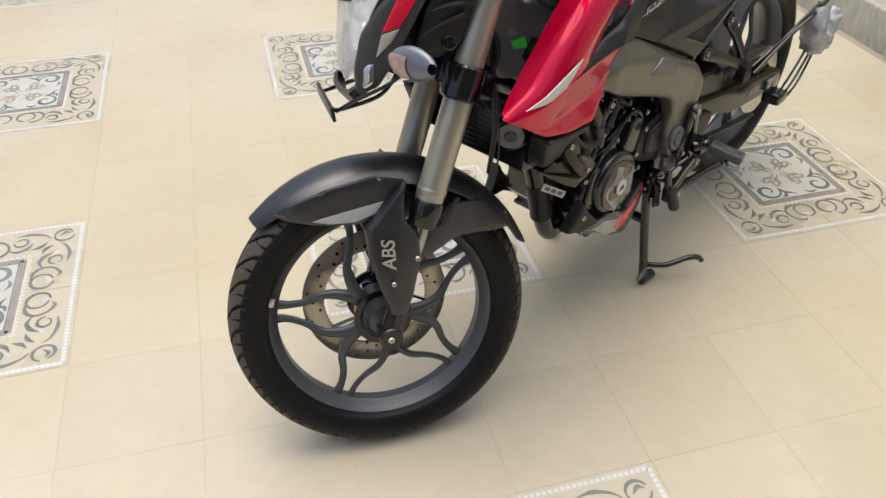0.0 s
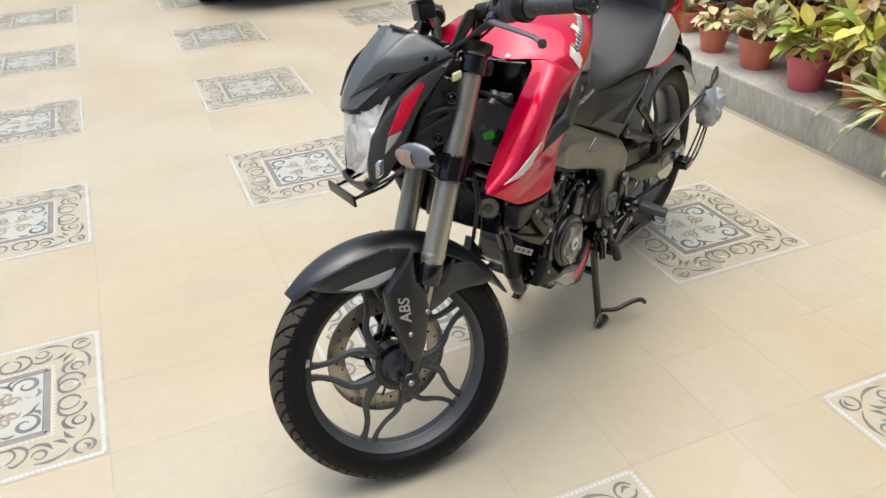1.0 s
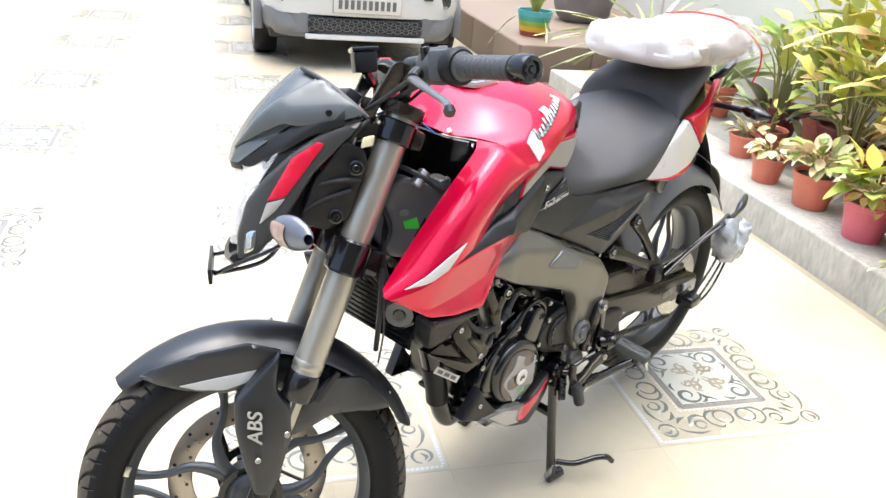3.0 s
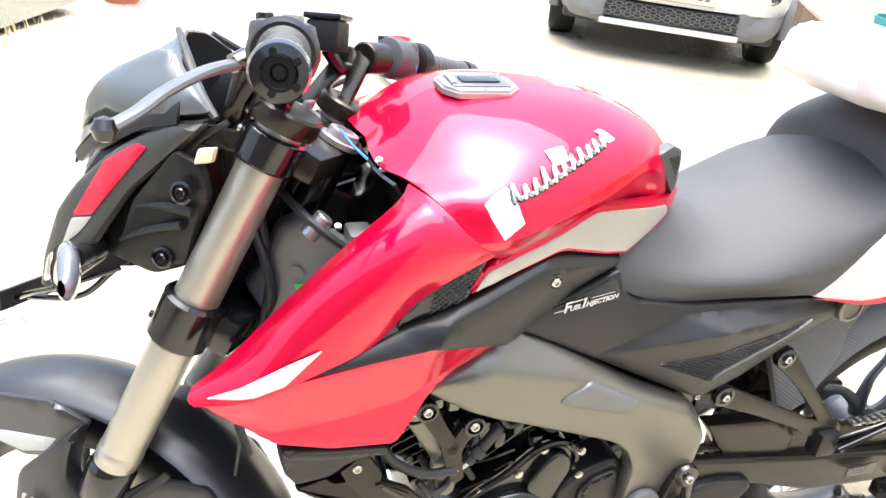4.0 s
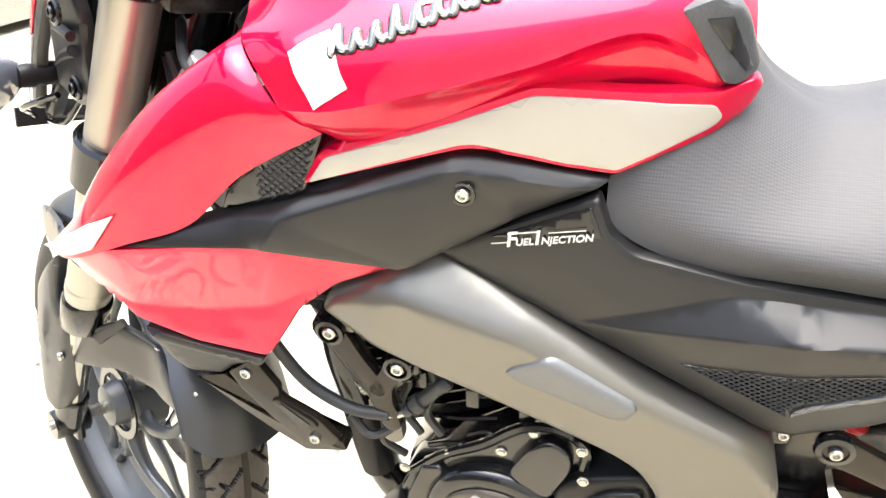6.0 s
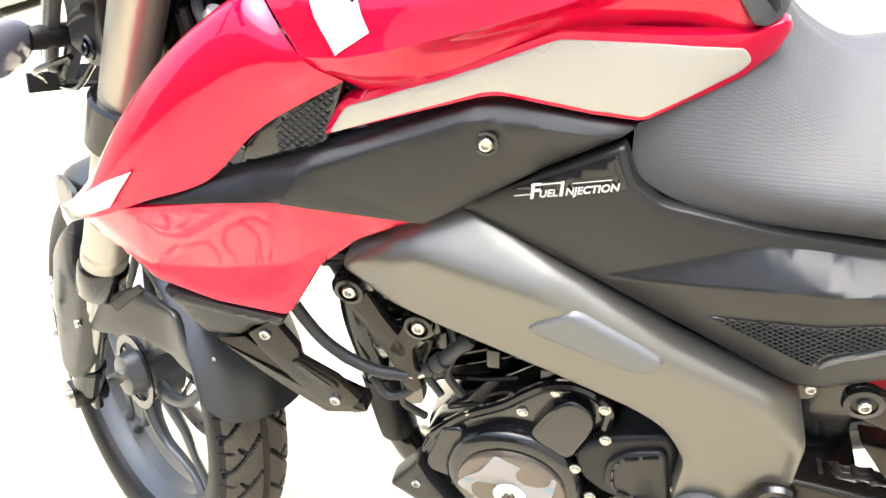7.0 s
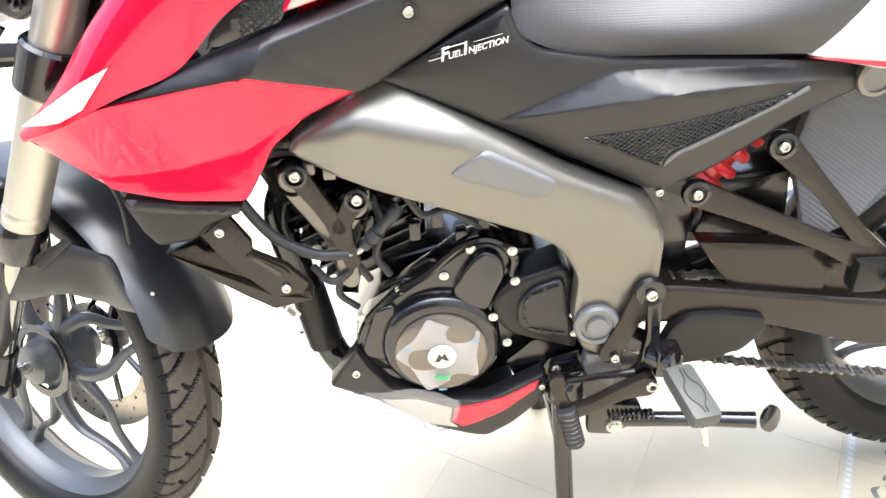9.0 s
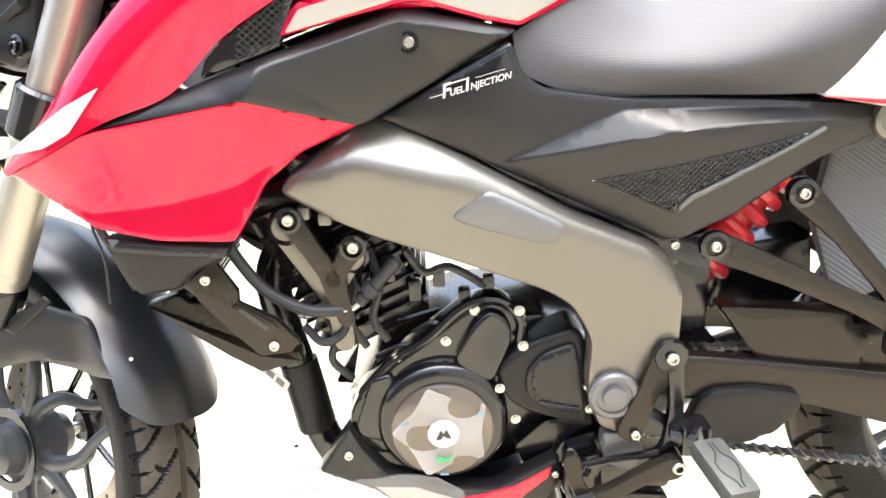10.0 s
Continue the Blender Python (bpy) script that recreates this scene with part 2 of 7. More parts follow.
def panel(outline, yfun, thick=0.004, edge=0.005, step=0.012, corner=0.006, mirror=False, crown=0.0, wide=0.03, folds=()):
    """A side panel: an outline in x and z, lying on y = yfun(x, z) (the outer side looks to -y), with rolled edges."""
    from mathutils import geometry
    ol = soften(outline, corner)
    dense = []
    for i in range(len(ol)):
        a, b = ol[i], ol[(i + 1) % len(ol)]
        k = max(1, int(np.linalg.norm(b - a) / step))
        dense += [a + (b - a) * j / k for j in range(k)]
    dense = np.array(dense)
    nb = len(dense)
    pts = [Vector(q) for q in dense]
    lo, hi = dense.min(0), dense.max(0)
    inner = []
    for f in (edge * 0.35, edge):
        # rings near the rim, for the rolled edge
        d = np.roll(dense, -1, 0) - np.roll(dense, 1, 0)
        nrm = np.stack([-d[:, 1], d[:, 0]], 1)
        nrm /= np.maximum(np.linalg.norm(nrm, axis=1), 1e-9)[:, None]
        for s in (1, -1):
            cand = dense + s * nrm * f
            if inside(dense, cand[0]) or inside(dense, cand[nb // 2]):
                inner += [q for q in cand if inside(dense, q) and dist_to(dense, q) > f * 0.8]
                break
    ridges = []
    for line, offs in folds:
        # rows of points along a fold, so that the faces run with it
        c = cr([(*q, 0) for q in line], 12)[:, :2]
        s = np.concatenate([[0], np.cumsum(np.hypot(*np.diff(c, axis=0).T))])
        u = np.arange(0, s[-1], step)
        c = np.stack([np.interp(u, s, c[:, 0]), np.interp(u, s, c[:, 1])], 1)
        t = np.gradient(c, axis=0)
        t /= np.maximum(np.hypot(*t.T), 1e-9)[:, None]
        for o in offs:
            ring = c + o * np.stack([-t[:, 1], t[:, 0]], 1)
            ring = np.array([q for q in ring if inside(dense, q) and dist_to(dense, q) > edge * 1.1])
            if len(ring):
                ridges.append(ring)
                inner += list(ring)
    for x in np.arange(lo[0] + step / 2, hi[0], step):
        for z in np.arange(lo[1] + step / 2, hi[1], step):
            q = np.array((x, z))
            if inside(dense, q) and dist_to(dense, q) > edge * 1.3 and all(np.hypot(*(ridge - q).T).min() > step * .75 for ridge in ridges):
                inner.append(q)
    pts += [Vector(q) for q in inner]
    vs, _, fs, *_ = geometry.delaunay_2d_cdt(pts, [], [list(range(nb))], 1, 1e-6)
    bm = bmesh.new()
    front = []
    for v in vs:
        d = dist_to(dense, np.array(v))
        k = max(0.0, 1 - d / edge)
        y = yfun(v.x, v.y) + edge * (1 - math.sqrt(max(0, 1 - k * k))) - crown * (1 - max(0, 1 - d / wide) ** 2)
        front.append(bm.verts.new((v.x, y, v.y)))
    for f in fs:
        try:
            bm.faces.new([front[i] for i in f])
        except ValueError:
            pass
    bmesh.ops.recalc_face_normals(bm, faces=bm.faces)
    if sum(f.normal.y * f.calc_area() for f in bm.faces) > 0:
        bmesh.ops.reverse_faces(bm, faces=bm.faces)
    rim = [e for e in bm.edges if len(e.link_faces) == 1]
    ext = bmesh.ops.extrude_edge_only(bm, edges=rim)
    for v in ext["geom"]:
        if isinstance(v, bmesh.types.BMVert):
            v.co.y += thick
    return flip_y(bm) if mirror else bm


def plate(outline, y0, y1, bev=0.003, corner=0.006, seg=2):
    """A solid plate between y0 and y1 with an outline in x and z and bevelled edges."""
    ol = soften(outline, corner) if corner else np.asarray(outline, float)
    bm = bmesh.new()
    f = bm.faces.new([bm.verts.new((q[0], y0, q[1])) for q in ol])
    ext = bmesh.ops.extrude_face_region(bm, geom=[f])
    for v in ext["geom"]:
        if isinstance(v, bmesh.types.BMVert):
            v.co.y = y1
    bmesh.ops.recalc_face_normals(bm, faces=bm.faces)
    if bev:
        es = [e for e in bm.edges if abs(e.verts[0].co.y - e.verts[1].co.y) < 1e-7]
        bmesh.ops.bevel(bm, geom=es, offset=bev, segments=seg, affect='EDGES', profile=0.6)
    return bm


def tube(pts, r=0.004, sides=10, n=6, flat=1.0, caps=True, bm=None, closed=False):
    """A round (or flattened) bar swept through points; r is one radius or one for each point."""
    p = cr(pts, n, closed)
    rs = np.full(len(p), r) if np.isscalar(r) else np.interp(np.linspace(0, 1, len(p)), np.linspace(0, 1, len(r)), r)
    bm = bm or bmesh.new()
    t = np.gradient(p, axis=0)
    if closed:
        t = np.roll(p, -1, 0) - np.roll(p, 1, 0)
    t /= np.maximum(np.linalg.norm(t, axis=1), 1e-9)[:, None]
    up = np.array((0, 0, 1.0)) if abs(t[0][2]) < 0.9 else np.array((0, 1.0, 0))
    rings = []
    for i in range(len(p)):
        up = up - t[i] * up.dot(t[i])
        up /= np.linalg.norm(up)
        s = np.cross(t[i], up)
        rings.append([bm.verts.new(p[i] + rs[i] * (math.cos(a) * s + flat * math.sin(a) * up)) for a in np.linspace(0, 2 * math.pi, sides, endpoint=False)])
    for i in range(len(p) if closed else len(p) - 1):
        u, v = rings[i], rings[(i + 1) % len(p)]
        for j in range(sides):
            bm.faces.new((u[j], u[(j + 1) % sides], v[(j + 1) % sides], v[j]))
    if caps and not closed:
        bm.faces.new(rings[0][::-1])
        bm.faces.new(rings[-1])
    bmesh.ops.recalc_face_normals(bm, faces=bm.faces)
    return bm


def bar(pts, widths, y0, y1, bev=0.003, n=5, lean=0.0):
    """A flat cast bar along points in x and z, between y0 and y1, with rounded ends; lean tips it outwards."""
    p = cr([(a, b, 0) for a, b in pts], n)[:, :2]
    w = np.interp(np.linspace(0, 1, len(p)), np.linspace(0, 1, len(widths)), widths) / 2
    t = np.gradient(p, axis=0)
    t /= np.maximum(np.hypot(*t.T), 1e-9)[:, None]
    nrm = np.stack([-t[:, 1], t[:, 0]], 1)
    cap = lambda c, d, m, r: [c + r * (m * math.cos(a) + d * math.sin(a)) for a in np.linspace(0, math.pi, 7)[1:-1]]
    ol = list(p + nrm * w[:, None]) + cap(p[-1], t[-1], nrm[-1], w[-1]) + list((p - nrm * w[:, None])[::-1]) + cap(p[0], -t[0], -nrm[0], w[0])
    bm = plate(ol, y0, y1, bev, 0, 2)
    if lean:
        for v in bm.verts:
            v.co.y += lean * (v.co.z - pts[0][1])
    return bm


def facets(points, tris):
    """y over x and z from flat facets: named points (x, z, how far out), and triangles of their names."""
    T = []
    for t in tris.split():
        a, b, c = (np.array(points[k]) for k in t.split("-"))
        T.append((a, b, c, (b[1] - c[1]) * (a[0] - c[0]) + (c[0] - b[0]) * (a[1] - c[1])))

    def y(x, z):
        best, out = -1e9, 0
        for a, b, c, d in T:
            u = ((b[1] - c[1]) * (x - c[0]) + (c[0] - b[0]) * (z - c[1])) / d
            v = ((c[1] - a[1]) * (x - c[0]) + (a[0] - c[0]) * (z - c[1])) / d
            k = min(u, v, 1 - u - v)
            if k > best:
                best, out = k, u * a[2] + v * b[2] + (1 - u - v) * c[2]
        return -out
    return y


def axis_matrix(a, b):
    """Moves z = 0..length onto the line from a to b."""
    a, b = Vector(a), Vector(b)
    return Matrix.Translation(a) @ (b - a).to_track_quat('Z', 'Y').to_matrix().to_4x4()


def lathe(profile, m=None, seg=32, bm=None, closed=False):
    """Turns (radius, height) pairs about z, then moves them by m."""
    bm = bm or bmesh.new()
    m = m or Matrix()
    rings = []
    for r, h in profile:
        rings.append([bm.verts.new(m @ Vector((r * math.cos(a), r * math.sin(a), h))) for a in np.linspace(0, 2 * math.pi, seg, endpoint=False)])
    k = len(rings)
    for i in range(k if closed else k - 1):
        u, v = rings[i], rings[(i + 1) % k]
        for j in range(seg):
            bm.faces.new((u[j], u[(j + 1) % seg], v[(j + 1) % seg], v[j]))
    if not closed:
        bm.faces.new(rings[0][::-1])
        bm.faces.new(rings[-1])
    bmesh.ops.recalc_face_normals(bm, faces=bm.faces)
    return bm


def rod(a, b, r, r2=None, bev=0.0, seg=20, bm=None):
    """A cylinder or cone from a to b, with softened ends."""
    L = (Vector(b) - Vector(a)).length
    r2 = r if r2 is None else r2
    e = bev or min(r, r2) * 0.12
    return lathe([(max(r - e, 1e-4), 0), (r, e), (r2, L - e), (max(r2 - e, 1e-4), L)], axis_matrix(a, b), seg, bm)


def block(a, b, bev=0.004, m=None, seg=2, bm=None):
    """A bevelled box between two corners."""
    b2 = bmesh.new()
    bmesh.ops.create_cube(b2, size=1)
    for v in b2.verts:
        v.co = Vector([(a[i] + b[i]) / 2 + v.co[i] * (b[i] - a[i]) for i in range(3)])
    if bev:
        bmesh.ops.bevel(b2, geom=b2.edges[:], offset=bev, segments=seg, affect='EDGES', profile=0.6)
    if m:
        bmesh.ops.transform(b2, matrix=m, verts=b2.verts)
    if bm is None:
        return b2
    me = bpy.data.meshes.new("tmp")
    b2.to_mesh(me)
    bm.from_mesh(me)
    b2.free()
    bpy.data.meshes.remove(me)
    return bm


def lattice(outline, yfun, s, pitch, r, angles):
    """Fine wire mesh over an outline in x and z, lying on y = yfun(x, z)."""
    poly = np.asarray(outline, float)
    bm = bmesh.new()
    c = poly.mean(0)
    R = np.hypot(*(poly - c).T).max()
    for a in angles:
        d, n = np.array((math.cos(a), math.sin(a))), np.array((-math.sin(a), math.cos(a)))
        for k in range(-int(R / pitch), int(R / pitch) + 1):
            run = []
            for u in np.arange(-R, R, .003):
                q = c + n * k * pitch + d * u
                if inside(poly, q):
                    run.append((q[0], s * (r - yfun(q[0], q[1])), q[1]))
                if (not inside(poly, q) or u + .003 >= R) and run:
                    if len(run) > 1:
                        tube([run[0], run[len(run) // 2], run[-1]] if len(run) > 2 else run, r, 4, 2, bm=bm)
                    run = []
    return bm


BOLTS = {}


def bolt(p, n, r, parent, material=None, name="bolt", hexa=False):
    """A bolt head at p looking along n; alike bolts share one mesh."""
    r *= 0.68
    material = material or ZINC
    key = (round(r, 4), material.name, hexa)
    if key not in BOLTS:
        h = r * 0.75
        if hexa:
            bm = lathe([(r * 1.25, 0), (r * 1.25, h * .25), (r * .98, h * .3), (r, h * .35), (r, h * .9), (r * .8, h)], None, 6)
            lathe([(r * 1.3, -.001), (r * 1.3, h * .2)], None, 18, bm)
        else:
            bm = lathe([(r, 0), (r, h * .7), (r * .82, h), (r * .55, h), (r * .5, h * .45), (.0005, h * .45)], None, 14)
        me = bpy.data.meshes.new(name)
        bm.to_mesh(me)
        bm.free()
        me.materials.append(material)
        me.polygons.foreach_set("use_smooth", [True] * len(me.polygons))
        me.set_sharp_from_angle(angle=radians(35))
        BOLTS[key] = me
    ob = new(name, BOLTS[key])
    ob.parent = parent
    ob.matrix_basis = Matrix.Translation(p) @ Vector(n).to_track_quat('Z', 'Y').to_matrix().to_4x4()
    return ob


# ---- the yard: paving, kerb, walls ----
def vary(m, island=False, amount=0.05):
    """Lets the tint differ a little from piece to piece."""
    n, l = m.node_tree.nodes, m.node_tree.links
    b = n["Principled BSDF"]
    src = b.inputs["Base Color"].links[0].from_socket
    info = n.new("ShaderNodeNewGeometry" if island else "ShaderNodeObjectInfo")
    rng = n.new("ShaderNodeMapRange")
    rng.inputs["To Min"].default_value, rng.inputs["To Max"].default_value = 1 - amount, 1 + amount
    l.new(info.outputs["Random Per Island" if island else "Random"], rng.inputs["Value"])
    s = n.new("ShaderNodeVectorMath")
    s.operation = 'SCALE'
    l.new(src, s.inputs[0])
    l.new(rng.outputs[0], s.inputs["Scale"])
    l.new(s.outputs[0], b.inputs["Base Color"])
    return m


def world_coords(m):
    """Reads the texture in world space, so that it runs on from piece to piece."""
    n, l = m.node_tree.nodes, m.node_tree.links
    g = n.new("ShaderNodeNewGeometry")
    for mp in [q for q in n if q.bl_idname == "ShaderNodeMapping"]:
        l.new(g.outputs["Position"], mp.inputs[0])
    return m


def tile_mat(name, island):
    m = mat(name, (0.44, 0.400, 0.305), 0.40, 0, 0.12, 1.7, bump=0.08, bscale=40, rvar=0.2, spec=0.35)
    n, l = m.node_tree.nodes, m.node_tree.links
    b = n["Principled BSDF"]
    src = b.inputs["Base Color"].links[0].from_socket
    geo, big, ramp, mx = n.new("ShaderNodeNewGeometry"), n.new("ShaderNodeTexNoise"), n.new("ShaderNodeMapRange"), n.new("ShaderNodeMix")
    big.inputs["Scale"].default_value, big.inputs["Detail"].default_value, big.inputs["Distortion"].default_value = 1.1, 8, 0.6
    ramp.inputs["From Min"].default_value, ramp.inputs["From Max"].default_value = 0.42, 0.68
    ramp.inputs["To Max"].default_value = 0.55
    mx.data_type = 'RGBA'
    mx.inputs[7].default_value = (0.39, 0.315, 0.195, 1)
    l.new(geo.outputs["Position"], big.inputs["Vector"])
    l.new(big.outputs["Fac"], ramp.inputs["Value"])
    l.new(ramp.outputs[0], mx.inputs[0])
    l.new(src, mx.inputs[6])
    l.new(mx.outputs[2], b.inputs["Base Color"])
    return vary(world_coords(m), island, 0.03)


TILE, TILES = tile_mat("floor_tile", False), tile_mat("floor_tiles_far", True)
GROUT = mat("grout", (0.33, 0.29, 0.21), 0.8, 0, 0.2, 3, bump=0.3, bscale=120)
M_BASE = world_coords(mat("motif_glaze", (0.425, 0.385, 0.288), 0.3, 0, 0.10, 3, rvar=0.2))
M_FIELD = world_coords(mat("motif_field", (0.43, 0.43, 0.38), 0.3, 0, 0.10, 8))
M_DARK = world_coords(mat("motif_scroll", (0.14, 0.152, 0.142), 0.35, 0, 0.45, 14))
M_FRAME = world_coords(mat("motif_frame", (0.23, 0.21, 0.19), 0.35, 0, 0.2, 14))
M_DOT = world_coords(mat("motif_dot", (0.56, 0.54, 0.49), 0.3, 0, 0.08, 20))
M_STRIP = world_coords(mat("motif_strip", (0.42, 0.43, 0.42), 0.35, 0, 0.15, 20))
M_TAN = world_coords(mat("motif_tan_scroll", (0.31, 0.27, 0.21), 0.35, 0, 0.3, 14))

floor = tagged(part("floor", block((-30, -30, -.2), (30, 30, -.0012), 0), GROUT, None), "cream tiled yard floor with patterned panels", "floor", kind="structure")


def slab(w, h, bev):
    bm = block((-w / 2, -w / 2, -h), (w / 2, w / 2, 0), bev, seg=1)
    me = bpy.data.meshes.new("floor_tile")
    bm.to_mesh(me)
    bm.free()
    me.materials.append(TILE)
    return me


slab_me = slab(.2997, .010, .0002)


def ribbon(V, F, MI, pts, widths, h, mi, n=7):
    p = cr(pts, n)
    w = np.interp(np.linspace(0, 1, len(p)), np.linspace(0, 1, len(widths)), widths)
    t = np.gradient(p, axis=0)
    t /= np.maximum(np.linalg.norm(t, axis=1), 1e-9)[:, None]
    s = np.stack([-t[:, 1], t[:, 0]], 1)
    b = len(V)
    for q, d, ww in zip(p, s, w):
        V += [(*(q + d * ww / 2), h), (*(q - d * ww / 2), h)]
    for i in range(len(p) - 1):
        F.append((b + 2 * i, b + 2 * i + 1, b + 2 * i + 3, b + 2 * i + 2))
        MI.append(mi)


def spiral(c, r0, r1, a0, turns, k=9):
    return [(c[0] + (r0 + (r1 - r0) * i / k) * math.cos(a0 + turns * 2 * math.pi * i / k), c[1] + (r0 + (r1 - r0) * i / k) * math.sin(a0 + turns * 2 * math.pi * i / k)) for i in range(k + 1)]


def motif_mesh():
    V, F, MI = [], [], []

    def quad(x0, y0, x1, y1, h, mi):
        b = len(V)
        V.extend([(x0, y0, h), (x1, y0, h), (x1, y1, h), (x0, y1, h)])
        F.append((b, b + 1, b + 2, b + 3))
        MI.append(mi)
    for sx in (0, 1):
        for sy in (0, 1):
            quad(-.2985 + .2995 * sx, -.2985 + .2995 * sy, -.001 + .2995 * sx, -.001 + .2995 * sy, .0005, 0)
    quad(-.137, -.137, .137, .137, .0010, 1)
    base = []
    for mx in (1, -1):
        R = lambda pts: [(mx * x, y) for x, y in pts]
        # border: a closed loop, the arm that swings off it, a small loop, and leaves
        base += [(R(spiral((.040, .203), .027, .031, 1.4, -.95, 12)), [.004, .007, .009, .005], 2),
                 (R([(.046, .173), (.078, .176), (.097, .198), (.091, .228), (.066, .246), (.052, .238)]), [.004, .011, .008, .006, .010, .002], 2),
                 (R([(.030, .212), (.042, .222), (.054, .210)]), [.002, .016, .002], 5),
                 (R(spiral((.128, .229), .014, .020, 2.8, -.95)), [.003, .006, .009, .004], 2),
                 (R([(.100, .196), (.122, .186), (.146, .196), (.160, .218)]), [.003, .010, .013, .002], 2),
                 (R([(.112, .258), (.150, .262), (.186, .250), (.205, .232)]), [.002, .011, .006, .002], 2),
                 (R([(.160, .188), (.182, .196), (.198, .214)]), [.002, .013, .002], 2),
                 (R([(.146, .216), (.166, .230)]), [.003, .012], 5)]
        # field: a tan curl on each side of the axis
        base += [(R(spiral((.030, .056), .005, .020, 1.2, 1.1)), [.003, .008, .011, .004], 6),
                 (R([(.004, .012), (.020, .030), (.044, .022), (.064, .032), (.072, .050)]), [.003, .009, .011, .008, .002], 6)]
    # field: the large leafy scroll in the corner
    base += [(spiral((.088, .090), .010, .040, 2.2, 1.15, 14), [.003, .008, .014, .012, .005], 2),
             ([(.050, .080), (.038, .104), (.022, .112), (.006, .124)], [.004, .013, .008, .002], 2),
             ([(.036, .104), (.044, .122), (.062, .128)], [.003, .012, .002], 2),
             ([(.118, .064), (.124, .044), (.112, .024)], [.003, .012, .002], 2),
             ([(.080, .104), (.094, .100), (.100, .086)], [.003, .014, .002], 5)]
    base.append((spiral((.240, .240), .024, .028, 0.4, .9), [.004, .010, .004, .009, .004], 2))
    base.append(([(.228, .236), (.242, .250), (.256, .244)], [.002, .012, .002], 2))
    for k in range(4):
        a = k * math.pi / 2
        c, s = math.cos(a), math.sin(a)
        T = lambda pts: [(c * x - s * y, s * x + c * y) for x, y in pts]
        for pts, w, mi in base:
            ribbon(V, F, MI, T(pts), w, .0014, mi)
        for r, w, mi in ((.145, .016, 3), (.157, .003, 4), (.1345, .004, 2)):
            ribbon(V, F, MI, T([(-r, r), (0, r), (r, r)]), [w, w, w], .0012, mi, 2)
        ribbon(V, F, MI, T([(-.286, .286), (0, .286), (.286, .286)]), [.014] * 3, .0009, 5, 2)
        for i in range(44):
            x = -.284 + i * .0129
            b = len(V)
            V.extend([(px, py, .0013) for px, py in T([(x, .2815), (x + .0075, .2815), (x + .0075, .2895), (x, .2895)])])
            F.append((b, b + 1, b + 2, b + 3))
            MI.append(4)
        for i in range(22):
            x = -.158 + i * .0148
            b = len(V)
            V.extend([(px, py, .0014) for px, py in T([(x, .160), (x + .006, .160), (x + .006, .165), (x, .165)])])
            F.append((b, b + 1, b + 2, b + 3))
            MI.append(4)
    me = bpy.data.meshes.new("patterned_tile")
    me.from_pydata(V, [], F)
    for q in (M_BASE, M_FIELD, M_DARK, M_FRAME, M_DOT, M_STRIP, M_TAN):
        me.materials.append(q)
    me.polygons.foreach_set("material_index", MI)
    bm = bmesh.new()
    bm.from_mesh(me)
    for f in bm.faces:
        if f.normal.z < 0:
            f.normal_flip()
    bm.to_mesh(me)
    bm.free()
    return me


motif_me = motif_mesh()
for i in range(-14, 2, 2):
    for j in range(-7, 17, 2):
        i2 = i
        x, y = .6 * i2 + .3, .6 * (j + 1) + .3
        if x < 1.24 and not (x < -3.3 and y < 3.5):
            ob = new("patterned_tile", motif_me)
            ob.parent = floor
            ob.matrix_basis = pose(x, y, 0)
near, far_v, far_f = 0, [], []
for i in range(-34, 5):
    for j in range(-12, 34):
        x, y = .3 * i + .15, .3 * j + .15
        if x > 1.2 or (x < -3.36 and y < 3.4):
            continue
        if -2.7 < x < 1.2 and -1.5 < y < 4.8 and near < 300 and (y < 3.0 or x > -1.8):
            ob = new("floor_tile", slab_me)
            ob.parent = floor
            ob.matrix_basis = pose(x, y, 0, 0, 0, 90 * random.randrange(4))
            near += 1
        else:
            b, k = len(far_v), .1497
            far_v += [(x - k, y - k, 0), (x + k, y - k, 0), (x + k, y + k, 0), (x - k, y + k, 0)]
            far_f.append((b, b + 1, b + 2, b + 3))
tagged(part("floor_tiles_far", (far_v, far_f), TILES, floor, smooth=0), kind="stuff")

CONC = world_coords(mat("kerb_concrete", (0.42, 0.405, 0.355), 0.75, 0, 0.5, 3.5, bump=0.4, bscale=60, stretch=(1, 1, .35), speck=0.4))
PLASTER = mat("cream_plaster", (0.70, 0.68, 0.62), 0.8, 0, 0.05, 1.2, bump=0.2, bscale=50)
BRICKC = mat("step_tile", (0.22, 0.165, 0.125), 0.5, 0, 0.15, 3, bump=0.15, bscale=60)
SOIL = mat("soil", (0.13, 0.12, 0.085), 0.9, 0, 0.5, 5, bump=0.8, bscale=40, speck=0.6)
tagged(part("kerb", block((1.24, -9, -.05), (1.62, 3.95, .165), .012, seg=3), CONC, None), "weathered grey concrete kerb in front of the plants", "kerb", kind="structure")
tagged(part("planting_ledge", block((1.60, -9, -.05), (2.40, 3.95, .150), .01), mat("ledge_cement", (0.29, 0.28, 0.25), 0.8, 0, 0.25, 3, bump=0.4, bscale=50), None), "cement ledge behind the kerb", "ledge", kind="structure")
step = tagged(part("step", block((1.08, 4.2, -.05), (5, 12, .29), .01), BRICKC, None), "low step with brown tile edge", "step", kind="structure")
for q in range(9):
    part("riser_tile", block((1.066, 4.205 + q * .6, .0), (1.080, 4.795 + q * .6, .285), .003), BRICKC, step)
for q in range(4):
    part("riser_tile", block((1.085 + q * .6, 4.186, .0), (1.675 + q * .6, 4.2, .285), .003), BRICKC, step)
